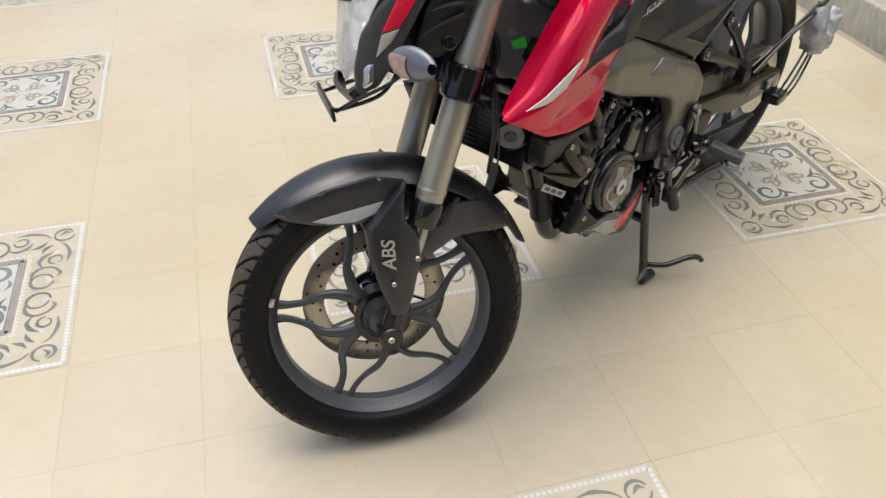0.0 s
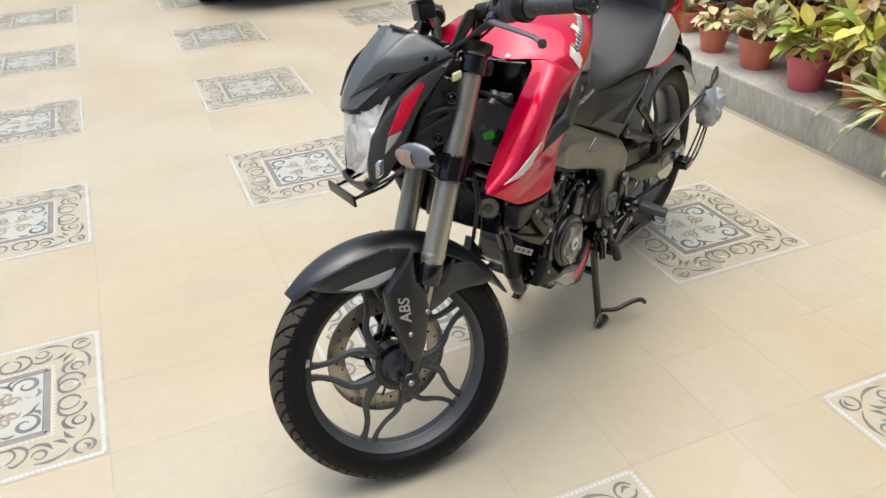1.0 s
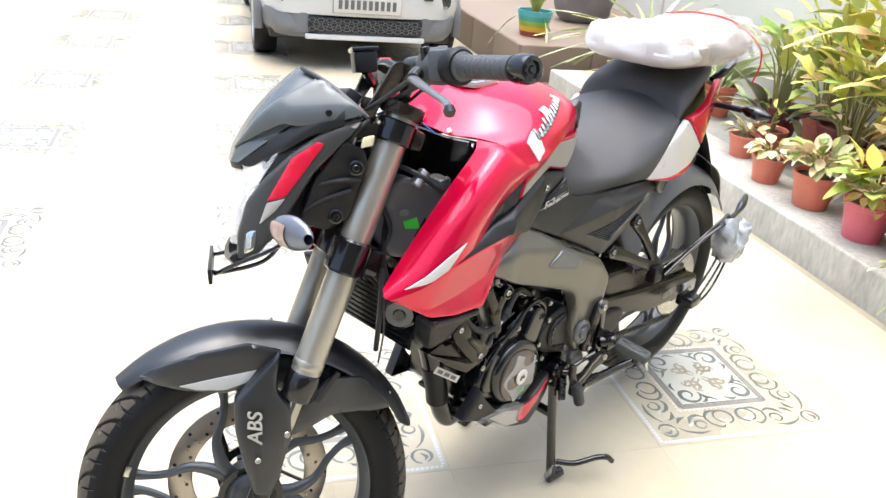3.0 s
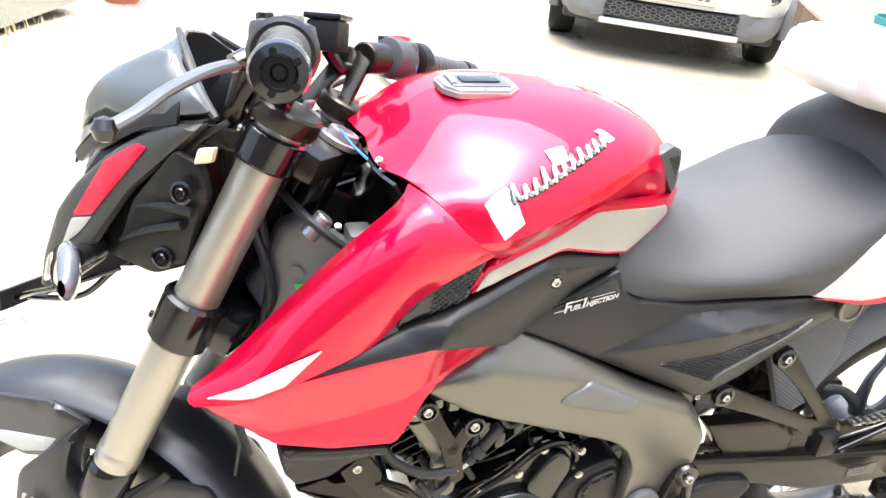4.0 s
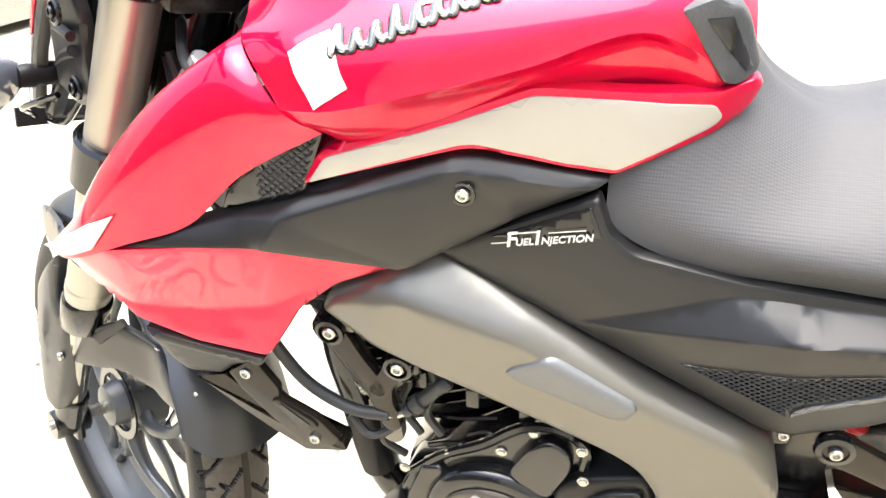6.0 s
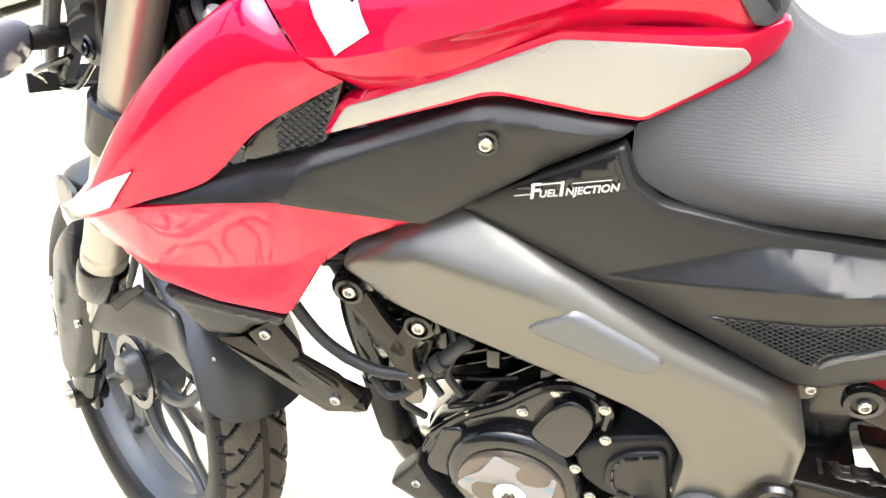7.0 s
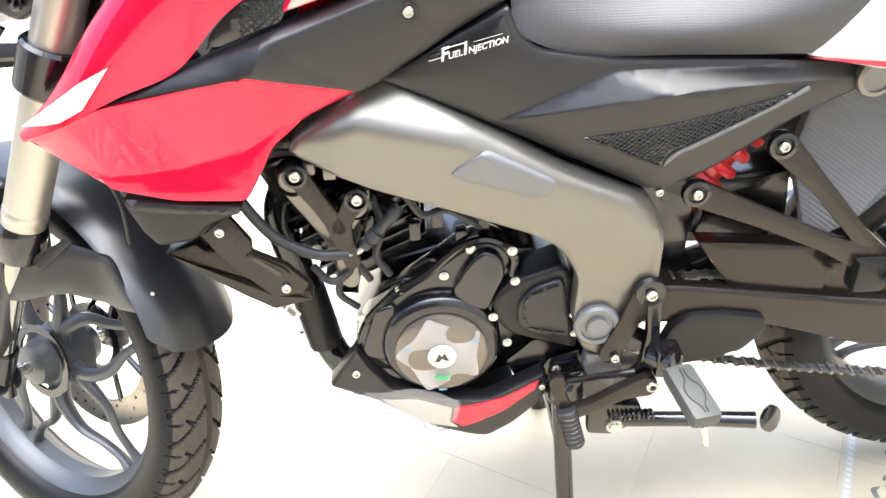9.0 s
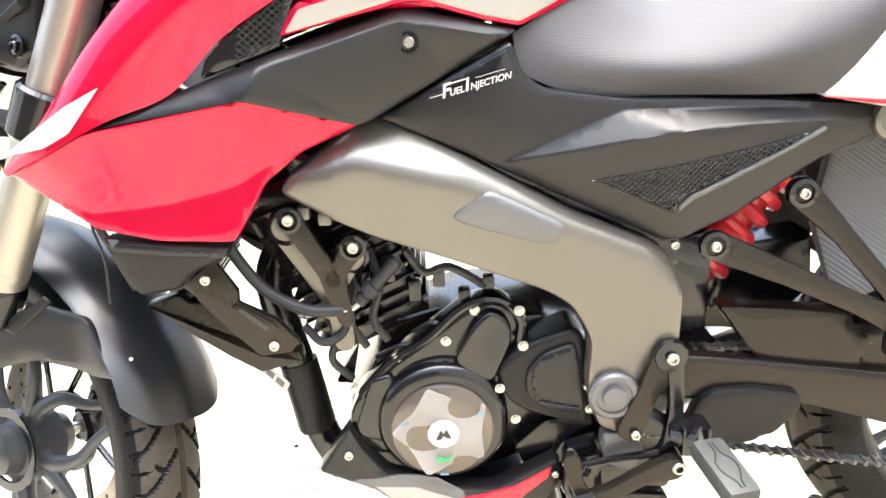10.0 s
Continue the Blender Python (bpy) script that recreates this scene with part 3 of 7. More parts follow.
tagged(part("step_mat", block((1.20, 3.96, .002), (1.75, 4.17, .012), .003), mat("doormat", (.25, .2, .16), .9, 0, .3, 30, bump=.6, bscale=200), None), "brown doormat on the ground before the step", "doormat")
tagged(part("wall_east", block((2.34, -9, -.05), (2.6, 4.4, 3.6), .01), PLASTER, None), "cream plastered garden wall", "wall", kind="structure")
tagged(part("wall_porch", block((3.0, 4.4, -.05), (3.25, 13, 3.4), .01), PLASTER, None), "grey-cream porch wall", "wall", kind="structure")
tagged(part("pillar", block((2.34, 4.42, .29), (2.75, 4.85, 3.2), .02), PLASTER, None), "cream plastered porch pillar", "pillar", kind="structure")
tagged(part("wall_north", block((-10, 13, -.05), (5, 13.25, 2.6), .01), PLASTER, None), "pale boundary wall", "wall", kind="structure")
tagged(part("wall_west", block((-10.25, -10, -.05), (-10, 13.25, 2.2), .01), PLASTER, None), "pale boundary wall", "wall", kind="structure")
# two dark walls out of view, added to darken reflections and block low sky
DARKWALL = mat("dark_wall_plaster", (0.13, 0.115, 0.10), 0.8, 0, 0.08, 1.2, bump=0.2, bscale=50)
tagged(part("wall_house", block((-4.5, -5.25, -.05), (2.34, -5.0, 3.8), .01), DARKWALL, None), "dark unseen wall added to deepen the reflections in the paint", "wall", kind="structure")
tagged(part("wall_neighbour", block((3.3, -9, -.05), (3.6, 4.2, 4.4), .01), DARKWALL, None), "dark unseen wall added behind the garden wall to block low sky", "wall", kind="structure")
tagged(part("wall_south", block((-10, -9.25, -.05), (2.6, -9, 2.6), .01), PLASTER, None), "pale boundary wall", "wall", kind="structure")
# bed beyond the far side of the paving
rows = [[(x, y, .012 + .03 * noise.noise((x * 1.3, y * 1.3, 0)) + (.03 if x < -3.5 else 0)) for x in np.arange(-9.6, -3.3, .35)] for y in np.arange(-8.6, 3.5, .4)]
tagged(part("planting_bed", grid_bm(np.array(rows)), SOIL, None), "bare earth bed with patchy grass", "bed", kind="structure")


# ---- the motorcycle: x runs to its rear, y to its right side, z up ----
bike = tagged(new("motorcycle"), "red and black naked motorcycle standing on its centre stand, handlebar turned", "motorcycle")
bike.matrix_world = pose(-1.088, -0.332, 0, -1.9, 0, 30.4)
RAKE = radians(24.9)
AX = Vector((math.sin(RAKE), 0, math.cos(RAKE)))
PIV = Vector((0.0286, 0, 0.278))
STEER = Matrix.Translation(PIV) @ Matrix.Rotation(radians(-33), 4, AX) @ Matrix.Translation(-PIV)
HUB = Vector((-0.005, 0, 0.294))
WY = Matrix.Rotation(radians(90), 4, 'X')


def spart(name, bm, material, label="", parent=None):
    """A part that turns with the handlebar."""
    ob = part(name, bm, material, parent or bike, label)
    if parent is None:
        ob.matrix_basis = STEER
    return ob


def sbolt(p, n, r, material=None):
    ob = bolt(p, n, r, bike, material)
    ob.matrix_basis = STEER @ ob.matrix_basis


def lerp(x, xs, ys):
    return float(np.interp(x, xs, ys))


# wheels
def tyre_mesh(R, W, rim, seg, blocks, rear=False):
    half = [(-0.62, 0.0), (-0.88, 0.14), (-1.0, 0.40), (-0.95, 0.62), (-0.76, 0.83), (-0.42, 0.955), (0, 1.0)]
    full = half + [(-a, b) for a, b in half[-2::-1]]
    prof = cr(full, 9)
    y, r = prof[:, 0] * W / 2, rim + prof[:, 1] * (R - rim)
    th = np.linspace(0, 2 * math.pi, seg, endpoint=False)
    T, Y = np.meshgrid(th, y, indexing='ij')
    _, Rr = np.meshgrid(th, r, indexing='ij')
    k = np.abs(Y) / (W / 2)
    s = T / (2 * math.pi) * blocks + (Y > 0) * 0.5
    ph = np.mod(s - 1.25 * k ** 1.1, 1.0) - 0.5
    cut = (np.abs(ph) < 0.07) & (k > 0.14) & (k < 0.93)
    ph2 = np.mod(s + 0.9 * k + 0.10, 1.0) - 0.5
    cut |= (np.abs(ph2) < 0.06) & (k > 0.42) & (k < 0.66)
    ph3 = np.mod(s * 2 - 0.5 * k, 1.0) - 0.5
    cut |= (np.abs(ph3) < 0.06) & (k > 0.72) & (k < 0.95)
    if not rear:
        cut |= (np.abs(k - 0.05) < 0.03)
    Rr = Rr - 0.0055 * (cut & (Rr > R - 0.045))
    V = np.stack([Rr * np.sin(T), Y, Rr * np.cos(T)], -1).reshape(-1, 3)
    n = len(y)
    F = []
    for i in range(seg):
        a, b = i * n, ((i + 1) % seg) * n
        F += [(a + j, b + j, b + (j + 1) % n, a + (j + 1) % n) for j in range(n)]
    return V, F


def wheel(name, label, R, W, m, phase, rimw, disc):
    lip = 0.227
    k = rimw / 2
    prof = [(lip - .004, -k), (lip, -k + .002), (lip, -k + .006), (.219, -k + .012), (.214, -k * .55), (.211, -k * .3), (.211, k * .3), (.214, k * .55), (.219, k - .012), (lip, k - .006), (lip, k - .002), (lip - .004, k),
            (.217, k - .004), (.209, k * .5), (.203, k * .32), (.203, -k * .32), (.209, -k * .5), (.217, -k + .004)]
    w = part(name, lathe(prof, WY, 96, closed=True), RIMG, bike, label)
    w.matrix_basis = m
    part("tyre", tyre_mesh(R, W, 0.219, 1050, 34), [RUBBER, TREAD], w, "black rubber tyre with slanted tread grooves", smooth=32)
    tm = w.children[-1].data
    rr = np.array([math.hypot(q.center.x, q.center.z) for q in tm.polygons]).reshape(1050, -1)
    tm.polygons.foreach_set("material_index", ((rr > R - .022) & (rr > rr.max(0) - .0022)).astype(int).ravel())
    part("hub", lathe([(.02, -.05), (.03, -.048), (.036, -.03), (.05, -.022), (.05, .022), (.036, .03), (.03, .05), (.02, .052)], WY, 40), RIMG, w)
    for q in range(5):
        for s in (-1, 1):
            a = radians(phase + 72 * q)
            f = lambda r, d, y: (-r * math.sin(a + d), y, r * math.cos(a + d))
            sp = tube([f(.036, 0, -.012), f(.075, s * .10, -.016), f(.118, s * .27, -.012), f(.150, s * .47, -.006), f(.182, s * .545, 0), f(.208, s * .555, .002)], [.0125, .0095, .0066, .0054, .0056, .0080], 10, 4, 1.35)
            part("spoke", sp, RIMG, w)
    if disc:
        d = part("brake_disc", lathe([(.107, -.062), (.148, -.062), (.150, -.0605), (.150, -.0585), (.148, -.057), (.107, -.057), (.1055, -.0585), (.1055, -.0605)], WY, 80, closed=True), STEEL, w, "drilled steel brake disc")
        hole = part("disc_hole", rod((0, .0567, 0), (0, .0624, 0), .0036, seg=10), SATIN, d)
        for q in range(40):
            a, r = q * math.pi / 20, (.116, .128, .140)[q % 3]
            ob = hole if q == 0 else new("disc_hole", hole.data)
            ob.parent, ob.matrix_basis = d, Matrix.Translation((r * math.sin(a), 0, r * math.cos(a)))
        part("disc_carrier", lathe([(.045, -.06), (.06, -.062), (.06, -.056), (.045, -.056)], WY, 40, closed=True), SATIN, d, "black disc carrier")
        for q in range(8):
            a = q * math.pi / 4
            part("carrier_arm", tube([(.05 * math.sin(a), .059, .05 * math.cos(a)), (.08 * math.sin(a + .25), .059, .08 * math.cos(a + .25)), (.11 * math.sin(a + .35), .059, .11 * math.cos(a + .35))], .006, 8, 4, .5), SATIN, d)
    return w


front = wheel("front_wheel", "dark grey cast wheel with five forked spokes", 0.296, 0.104, STEER @ Matrix.Translation(HUB), 40, 0.072, True)
wt = part("balance_weight", block((-.010, -.0385, -.228), (.010, -.030, -.214), .002), ZINC, front, "silver balance weight")
wt.matrix_basis = Matrix.Rotation(radians(-76 + 180 + 10), 4, 'Y')
part("abs_ring", lathe([(.046, .030), (.058, .031), (.058, .034), (.046, .034)], WY, 48, closed=True), SATIN, front)
rear = wheel("rear_wheel", "dark grey cast rear wheel", 0.307, 0.128, Matrix.Translation((1.357, 0, 0.350)), 20, 0.09, False)
part("sprocket", lathe([(.055, .088), (.098, .088), (.1, .09), (.1, .094), (.098, .096), (.055, .096)], WY, 44, closed=True), ZINC, rear, "steel chain sprocket")
part("hub_drum", lathe([(.03, .05), (.07, .05), (.075, .06), (.075, .086), (.03, .09)], WY, 40), GUN, rear)

# fork
def fk(s, y, dx=0.0):
    """A point on the fork leg, s metres up from the axle, dx in front of it."""
    return (HUB.x + s * AX.x - dx * AX.z, y, HUB.z + s * AX.z + dx * AX.x)


for sy in (-1, 1):
    y = sy * 0.103
    spart("fork_leg", rod(fk(.265, y), fk(.742, y), .0262, seg=32), FORK, "champagne silver fork tube")
    spart("fork_collar", lathe([(.0275, 0), (.0295, .003), (.0295, .040), (.0285, .046), (.0265, .05)], axis_matrix(fk(.225, y), fk(.3, y)), 32), SATIN, "black fork seal collar")
    spart("fork_ring", lathe([(.0263, 0), (.0272, .002), (.0272, .012), (.0263, .014)], axis_matrix(fk(.283, y), fk(.4, y)), 32), FORK)
    spart("fork_slider", rod(fk(.01, y), fk(.24, y), .0165, seg=24), CHROME, "chrome fork slider")
    bm = rod(fk(.0, y), fk(.062, y), .021, seg=24)
    block((HUB.x - .022, min(y, y - sy * .02), HUB.z - .026), (HUB.x + .022, max(y, y - sy * .02) + .006 * sy, HUB.z + .024), .006, bm=bm)
    rod((HUB.x, y - .024, HUB.z), (HUB.x, y + .024, HUB.z), .022, seg=24, bm=bm)
    spart("axle_clamp", bm, SATIN)
    sbolt((HUB.x - .002, y + sy * .024, HUB.z), (0, sy, 0), .0095)
    spart("fork_cap", lathe([(.022, 0), (.022, .008), (.018, .011), (.008, .011), (.007, .007), (.001, .007)], axis_matrix(fk(.744, y), fk(.8, y)), 24), SATIN)
    spart("riser_base", lathe([(.036, 0), (.038, .003), (.038, .020), (.035, .023), (.001, .0235)], axis_matrix(fk(.735, y), fk(.8, y)), 32), BROWN, "bronze-black riser base on the fork top")
    # upper clamp round the tube
    spart("fork_clamp", lathe([(.031, 0), (.034, .003), (.034, .036), (.031, .039)], axis_matrix(fk(.69, y), fk(.74, y)), 32), SATIN, "black upper fork clamp")
    spart("fork_clamp", lathe([(.032, 0), (.0355, .004), (.0355, .056), (.032, .06)], axis_matrix(fk(.458, y), fk(.54, y)), 32), SATIN, "black lower fork clamp")
    sbolt(fk(.714, y - sy * -.012, .033), (-.9, sy * .2, .4), .007)
    sbolt(fk(.475, y + sy * .01, .034), (-.9, sy * .2, .4), .0065, SATIN)
spart("axle", rod((HUB.x, -.1, HUB.z), (HUB.x, .1, HUB.z), .0095), ZINC)
UP = Matrix.Translation(Vector(fk(.71, 0))) @ Matrix.Rotation(RAKE, 4, 'Y')
spart("upper_yoke", block((-.02, -.10, -.018), (.055, .10, .016), .009, UP), BROWN, "cast upper fork yoke")
LOW = Matrix.Translation(Vector(fk(.488, 0))) @ Matrix.Rotation(RAKE, 4, 'Y')
spart("lower_yoke", block((-.018, -.10, -.024), (.06, .10, .024), .01, LOW), SATIN)
spart("steering_stem", rod(fk(.46, 0, -.037), fk(.735, 0, -.037), .021), SATIN)
spart("stem_nut", lathe([(.026, 0), (.026, .006), (.019, .007), (.018, .016), (.011, .017), (.01, .006), (.001, .006)], axis_matrix(fk(.727, 0, -.037), fk(.8, 0, -.037)), 28), ALU)
spart("ignition_switch", lathe([(.02, 0), (.02, .02), (.017, .024), (.008, .024), (.007, .018), (.001, .018)], axis_matrix(fk(.72, -.01, .012), fk(.8, -.01, .012)), 28), ALU)
spart("ignition_key", block((-.003, -.014, 0), (.003, .014, .010), .002, Matrix.Translation(Vector(fk(.745, -.01, .012))) @ Matrix.Rotation(RAKE, 4, 'Y')), GUN)
spart("key_tag", tube([fk(.750, -.036, -.040), fk(.742, -.037, -.06), fk(.735, -.032, -.085)], .0028, 8, 5, .5), BLUE, "blue key tag")

# front mudguard
def fender(a0, a1, n, rad, half, drop, tip):
    rows = []
    for i in range(n + 1):
        t = i / n
        a = radians(a0 + (a1 - a0) * t)
        w = half * (1 - tip * max(0, 1 - t * 4) ** 2) * (1 + 0.10 * max(0, t * 2 - 1))
        d = drop * (0.55 + 0.45 * math.sin(math.pi * min(t * 1.15, 1)))
        row = []
        for v in (-1, -.93, -.7, -.36, 0, .36, .7, .93, 1):
            q = rad - d * abs(v) ** 3.2 + (.003 if abs(v) < .1 else 0)
            b = a - radians(7) * abs(v) ** 4 * max(0, t * 5 - 4)
            row.append((HUB.x + q * math.sin(b), w * v, HUB.z + q * math.cos(b)))
        rows.append(row)
    return skin(rows, 4, 4, 0.0025)


guard = spart("front_mudguard", fender(-39, 74, 12, .320, .068, .034, .55), FENDER, "matte black front mudguard")
for sy in (-1, 1):
    y = sy * .074
    # leaf beside the wheel ahead of the fork, with a grey stripe, and the shield on the leg
    f = lambda x, z: -lerp(x, [-.17, -.12, -.09, .03], [.052, .067, .074, .101])
    spart("mudguard_side", panel([(-.165, .556), (-.13, .572), (-.06, .592), (.02, .604), (.075, .585), (.05, .548), (.008, .526), (-.025, .518), (-.094, .528), (-.135, .540)] if sy < 0 else [(-.12, .556), (-.06, .570), (.02, .574), (.06, .562), (.05, .545), (-.03, .545), (-.10, .545)], f, .003, .004, .014, mirror=sy > 0), FENDER, parent=guard)
    if sy < 0:
        spart("mudguard_stripe", panel([(-.100, .537), (-.040, .547), (.030, .557), (.012, .536), (-.026, .525), (-.070, .528)], lambda x, z: f(x, z) - .0018, .001, .001, .014, .002, mirror=sy > 0), SILVER, "silver grey stripe", parent=guard)
    g = lambda x, z: -(.122 + .012 * lerp(z, [.34, .44, .58], [1, .9, .2]) - .55 * abs(x - (.028 + .2 * (z - .46))) ** 1.4)
    spart("fork_shield", panel([(.072, .588), (.062, .545), (.060, .520), (.080, .486), (.076, .441), (.050, .372), (.030, .338), (.004, .345), (-.008, .400), (-.016, .462), (-.012, .515), (.025, .548)], g, .02, .007, .010, .008, mirror=sy > 0), FENDER, "matte black shield on the fork leg", parent=guard)
    # stay behind the fork that carries the rear of the mudguard
    h = lambda x, z: -lerp(x, [.05, .12, .2], [.122, .105, .073])
    spart("mudguard_stay", panel([(.058, .452), (.085, .480), (.150, .520), (.215, .505), (.262, .440), (.225, .438), (.150, .452), (.09, .436), (.066, .434)], h, .004, .004, .014, .008, mirror=sy > 0), FENDER, parent=guard)
    spart("stay_highlight", panel([(.115, .488), (.165, .530), (.172, .523), (.13, .482)], lambda x, z: h(x, z) - .003, .002, .0015, .014, .002, mirror=sy > 0), MATTE, parent=guard)
    sbolt((.068, sy * .127, .445), (0, sy, 0), .0085)
    sbolt((.016, sy * .139, .412), (0, sy, 0), .0075)
sbolt((.19, -.068, .50), (0, -1, 0), .004)
sbolt((.262, -.05, .46), (.8, -.5, .2), .004)


def letters(text, size, m, material, parent, name="lettering", depth=0.0006, shear=0.0, bold=0.0, label=""):
    """Raised letters in the built-in font, turned into a mesh."""
    cu = bpy.data.curves.new(name, 'FONT')
    cu.body, cu.size, cu.extrude, cu.shear, cu.offset = text, size, depth, shear, bold
    cu.align_x, cu.align_y = 'CENTER', 'CENTER'
    tmp = bpy.data.objects.new(name, cu)
    scene.collection.objects.link(tmp)
    me = bpy.data.meshes.new_from_object(tmp.evaluated_get(bpy.context.evaluated_depsgraph_get()))
    bpy.data.objects.remove(tmp)
    bpy.data.curves.remove(cu)
    me.materials.clear()
    me.materials.append(material)
    ob = new(name, me)
    ob.parent, ob.matrix_basis = parent, m
    if label:
        ob["label"] = label
    return ob


def face_m(p, nx, ny, nz, turn=0.0):
    """A frame at p whose z looks along the normal and whose x runs to the rear."""
    z = Vector((nx, ny, nz)).normalized()
    x = Vector((1, 0, 0))
    x = (x - z * x.dot(z)).normalized()
    y = z.cross(x)
    return Matrix.Translation(p) @ Matrix((x, y, z)).transposed().to_4x4() @ Matrix.Rotation(radians(turn), 4, 'Z')


for sy in (-1,):
    letters("ABS", .034, face_m((.018, g(.018, .468) - .0065, .468), -.14, -1, 0.0, 84), CREAM, guard, shear=.15, bold=.0005, label="silver letters")

# ---- cowl and headlamp (turn with the bar) ----
cowl = spart("headlamp_cowl", skin([
    [(.06, 0, .79), (.055, -.05, .79), (.06, -.085, .80), (.10, -.10, .82)],
    [(.07, 0, .86), (.065, -.06, .86), (.07, -.098, .865), (.12, -.115, .87)],
    [(.08, 0, .92), (.08, -.06, .92), (.09, -.098, .92), (.15, -.12, .92)],
    [(.12, 0, .965), (.12, -.05, .963), (.14, -.095, .955), (.19, -.12, .945)]], 4, 4, .004), PLAST, "black headlamp cowl")
spart("cowl_back", block((.085, -.095, .79), (.17, .095, .93), .02), PLAST, parent=cowl)
for sy in (-1, 1):
    mir = sy > 0
    # dark side face with red and silver stripes
    cs = lambda x, z: -lerp(x - .25 * (z - .85), [.0, .06, .12, .19], [.083, .115, .132, .138])
    spart("cowl_side", panel([(.018, .748), (.055, .758), (.100, .812), (.150, .880), (.222, .943), (.240, .960), (.201, .955), (.165, .942), (.121, .917), (.075, .880), (.043, .844), (.022, .79)], cs, .006, .007, .012, .008, mirror=mir), COWL, "matte grey-black side fairing", parent=cowl)
    spart("cowl_stripe", panel([(.073, .842), (.103, .848), (.172, .928), (.160, .932), (.118, .908)], lambda x, z: cs(x, z) - .0022, .001, .001, .012, .003, mirror=mir), REDD, "red stripe", parent=cowl)
    spart("cowl_stripe", panel([(.058, .806), (.085, .826), (.103, .846), (.073, .840)], lambda x, z: cs(x, z) - .0022, .001, .001, .012, .003, mirror=mir), CREAM, "silver stripe", parent=cowl)
    spart("position_lamp", panel([(.028, .757), (.048, .766), (.055, .80), (.036, .795)], lambda x, z: cs(x, z) - .004, .004, .004, .008, .008, mirror=mir), REFL, "ribbed clear side lamp", parent=cowl)
    # clear headlamp glass and the reflector behind it
    spart("headlamp_reflector", skin([
        [(.045, sy * .004, .80), (.040, sy * .04, .80), (.048, sy * .078, .805)],
        [(.060, sy * .004, .845), (.055, sy * .05, .845), (.065, sy * .09, .85)],
        [(.065, sy * .004, .885), (.065, sy * .055, .888), (.095, sy * .098, .90)],
        [(.085, sy * .004, .91), (.09, sy * .055, .915), (.125, sy * .10, .93)]], 4, 4, .002), REFL, "chromed headlamp reflector", parent=cowl)
    ln = spart("headlamp_glass", skin([
        [(.012, sy * .002, .770), (.010, sy * .04, .768), (.022, sy * .085, .772)],
        [(.018, sy * .002, .815), (.016, sy * .05, .812), (.034, sy * .098, .818)],
        [(.026, sy * .002, .862), (.028, sy * .052, .860), (.060, sy * .104, .868)],
        [(.030, sy * .002, .893), (.038, sy * .055, .895), (.105, sy * .108, .925)]], 5, 5, .0025), LENS, "clear headlamp glass", parent=cowl)
    ln.visible_shadow = False
    spart("lamp_bowl", lathe([(.030, 0), (.027, .012), (.018, .022), (.008, .026), (.002, .026)], axis_matrix((.045, sy * .045, .838), (.2, sy * .045, .85)), 24), REFL, parent=cowl)
    # chin below the lamp
    spart("cowl_chin", panel([(.008, .756), (.025, .738), (.095, .790), (.10, .815), (.055, .775)], lambda x, z: -lerp(x, [0, .1], [.093, .11]), .012, .006, .012, .004, mirror=mir), MATTE, parent=cowl)
    # bracket plate to the fork with two screws
    spart("lamp_bracket", panel([(.12, .80), (.165, .785), (.205, .80), (.222, .85), (.24, .885), (.235, .915), (.205, .93), (.15, .87)], lambda x, z: -lerp(z, [.78, .93], [.112, .142]), .006, .005, .014, .008, mirror=mir), PLAST, parent=cowl)
    spart("bracket_rib", tube([(.13, sy * .119, .822), (.165, sy * .123, .838), (.21, sy * .131, .85)], [.002, .005, .006], 8, 4), PLAST, parent=cowl)
    spart("bracket_rib", tube([(.15, sy * .125, .862), (.19, sy * .134, .868), (.225, sy * .138, .866)], [.002, .005, .005], 8, 4), PLAST, parent=cowl)
    for q in ((.217, .148, .887), (.181, .122, .808)):
        spart("screw_boss", lathe([(.0125, 0), (.0125, .003), (.0095, .004), (.009, .001)], axis_matrix((q[0], sy * (q[1] - .003), q[2]), (q[0], sy * (q[1] + 1), q[2])), 20), SATIN, parent=cowl)
        sbolt((q[0], sy * q[1], q[2]), (0, sy, 0), .0085, SATIN)
    # indicator
    ind = spart("turn_indicator", lathe([(.012, 0), (.013, .02), (.011, .026), (.013, .032), (.012, .045)], axis_matrix((.092, sy * .10, .806), (.094, sy * .2, .80)), 20), PLAST, "black turn indicator with clear lens")
    rows = []
    for t in (0, .2, .5, .8, 1):
        r = .028 * math.sin(math.pi * (.12 + .82 * t)) ** .7
        c = Vector((.088 + .038 * t, sy * (.142 + .072 * t), .803 - .012 * t))
        rows.append([(c.x + r * .8 * math.cos(a), c.y + r * .35 * math.cos(a) * sy, c.z + r * math.sin(a)) for a in np.linspace(0, 2 * math.pi, 13)])
    spart("indicator_lens", skin(rows, 4, 2, 0), SMOKE, parent=ind)
    rows = []
    for t in (.05, .2, .4, .55, .68):
        r = .0285 * math.sin(math.pi * (.12 + .82 * t)) ** .7
        c = Vector((.088 + .038 * t - .003, sy * (.142 + .072 * t), .803 - .012 * t))
        rows.append([(c.x + r * .8 * math.cos(a), c.y + r * .35 * math.cos(a) * sy, c.z + r * math.sin(a)) for a in np.linspace(.78 * math.pi, 1.25 * math.pi, 9)])
    spart("clear_lens", skin(rows, 4, 2, 0), PEACH, "clear lens over an amber bulb", parent=ind)
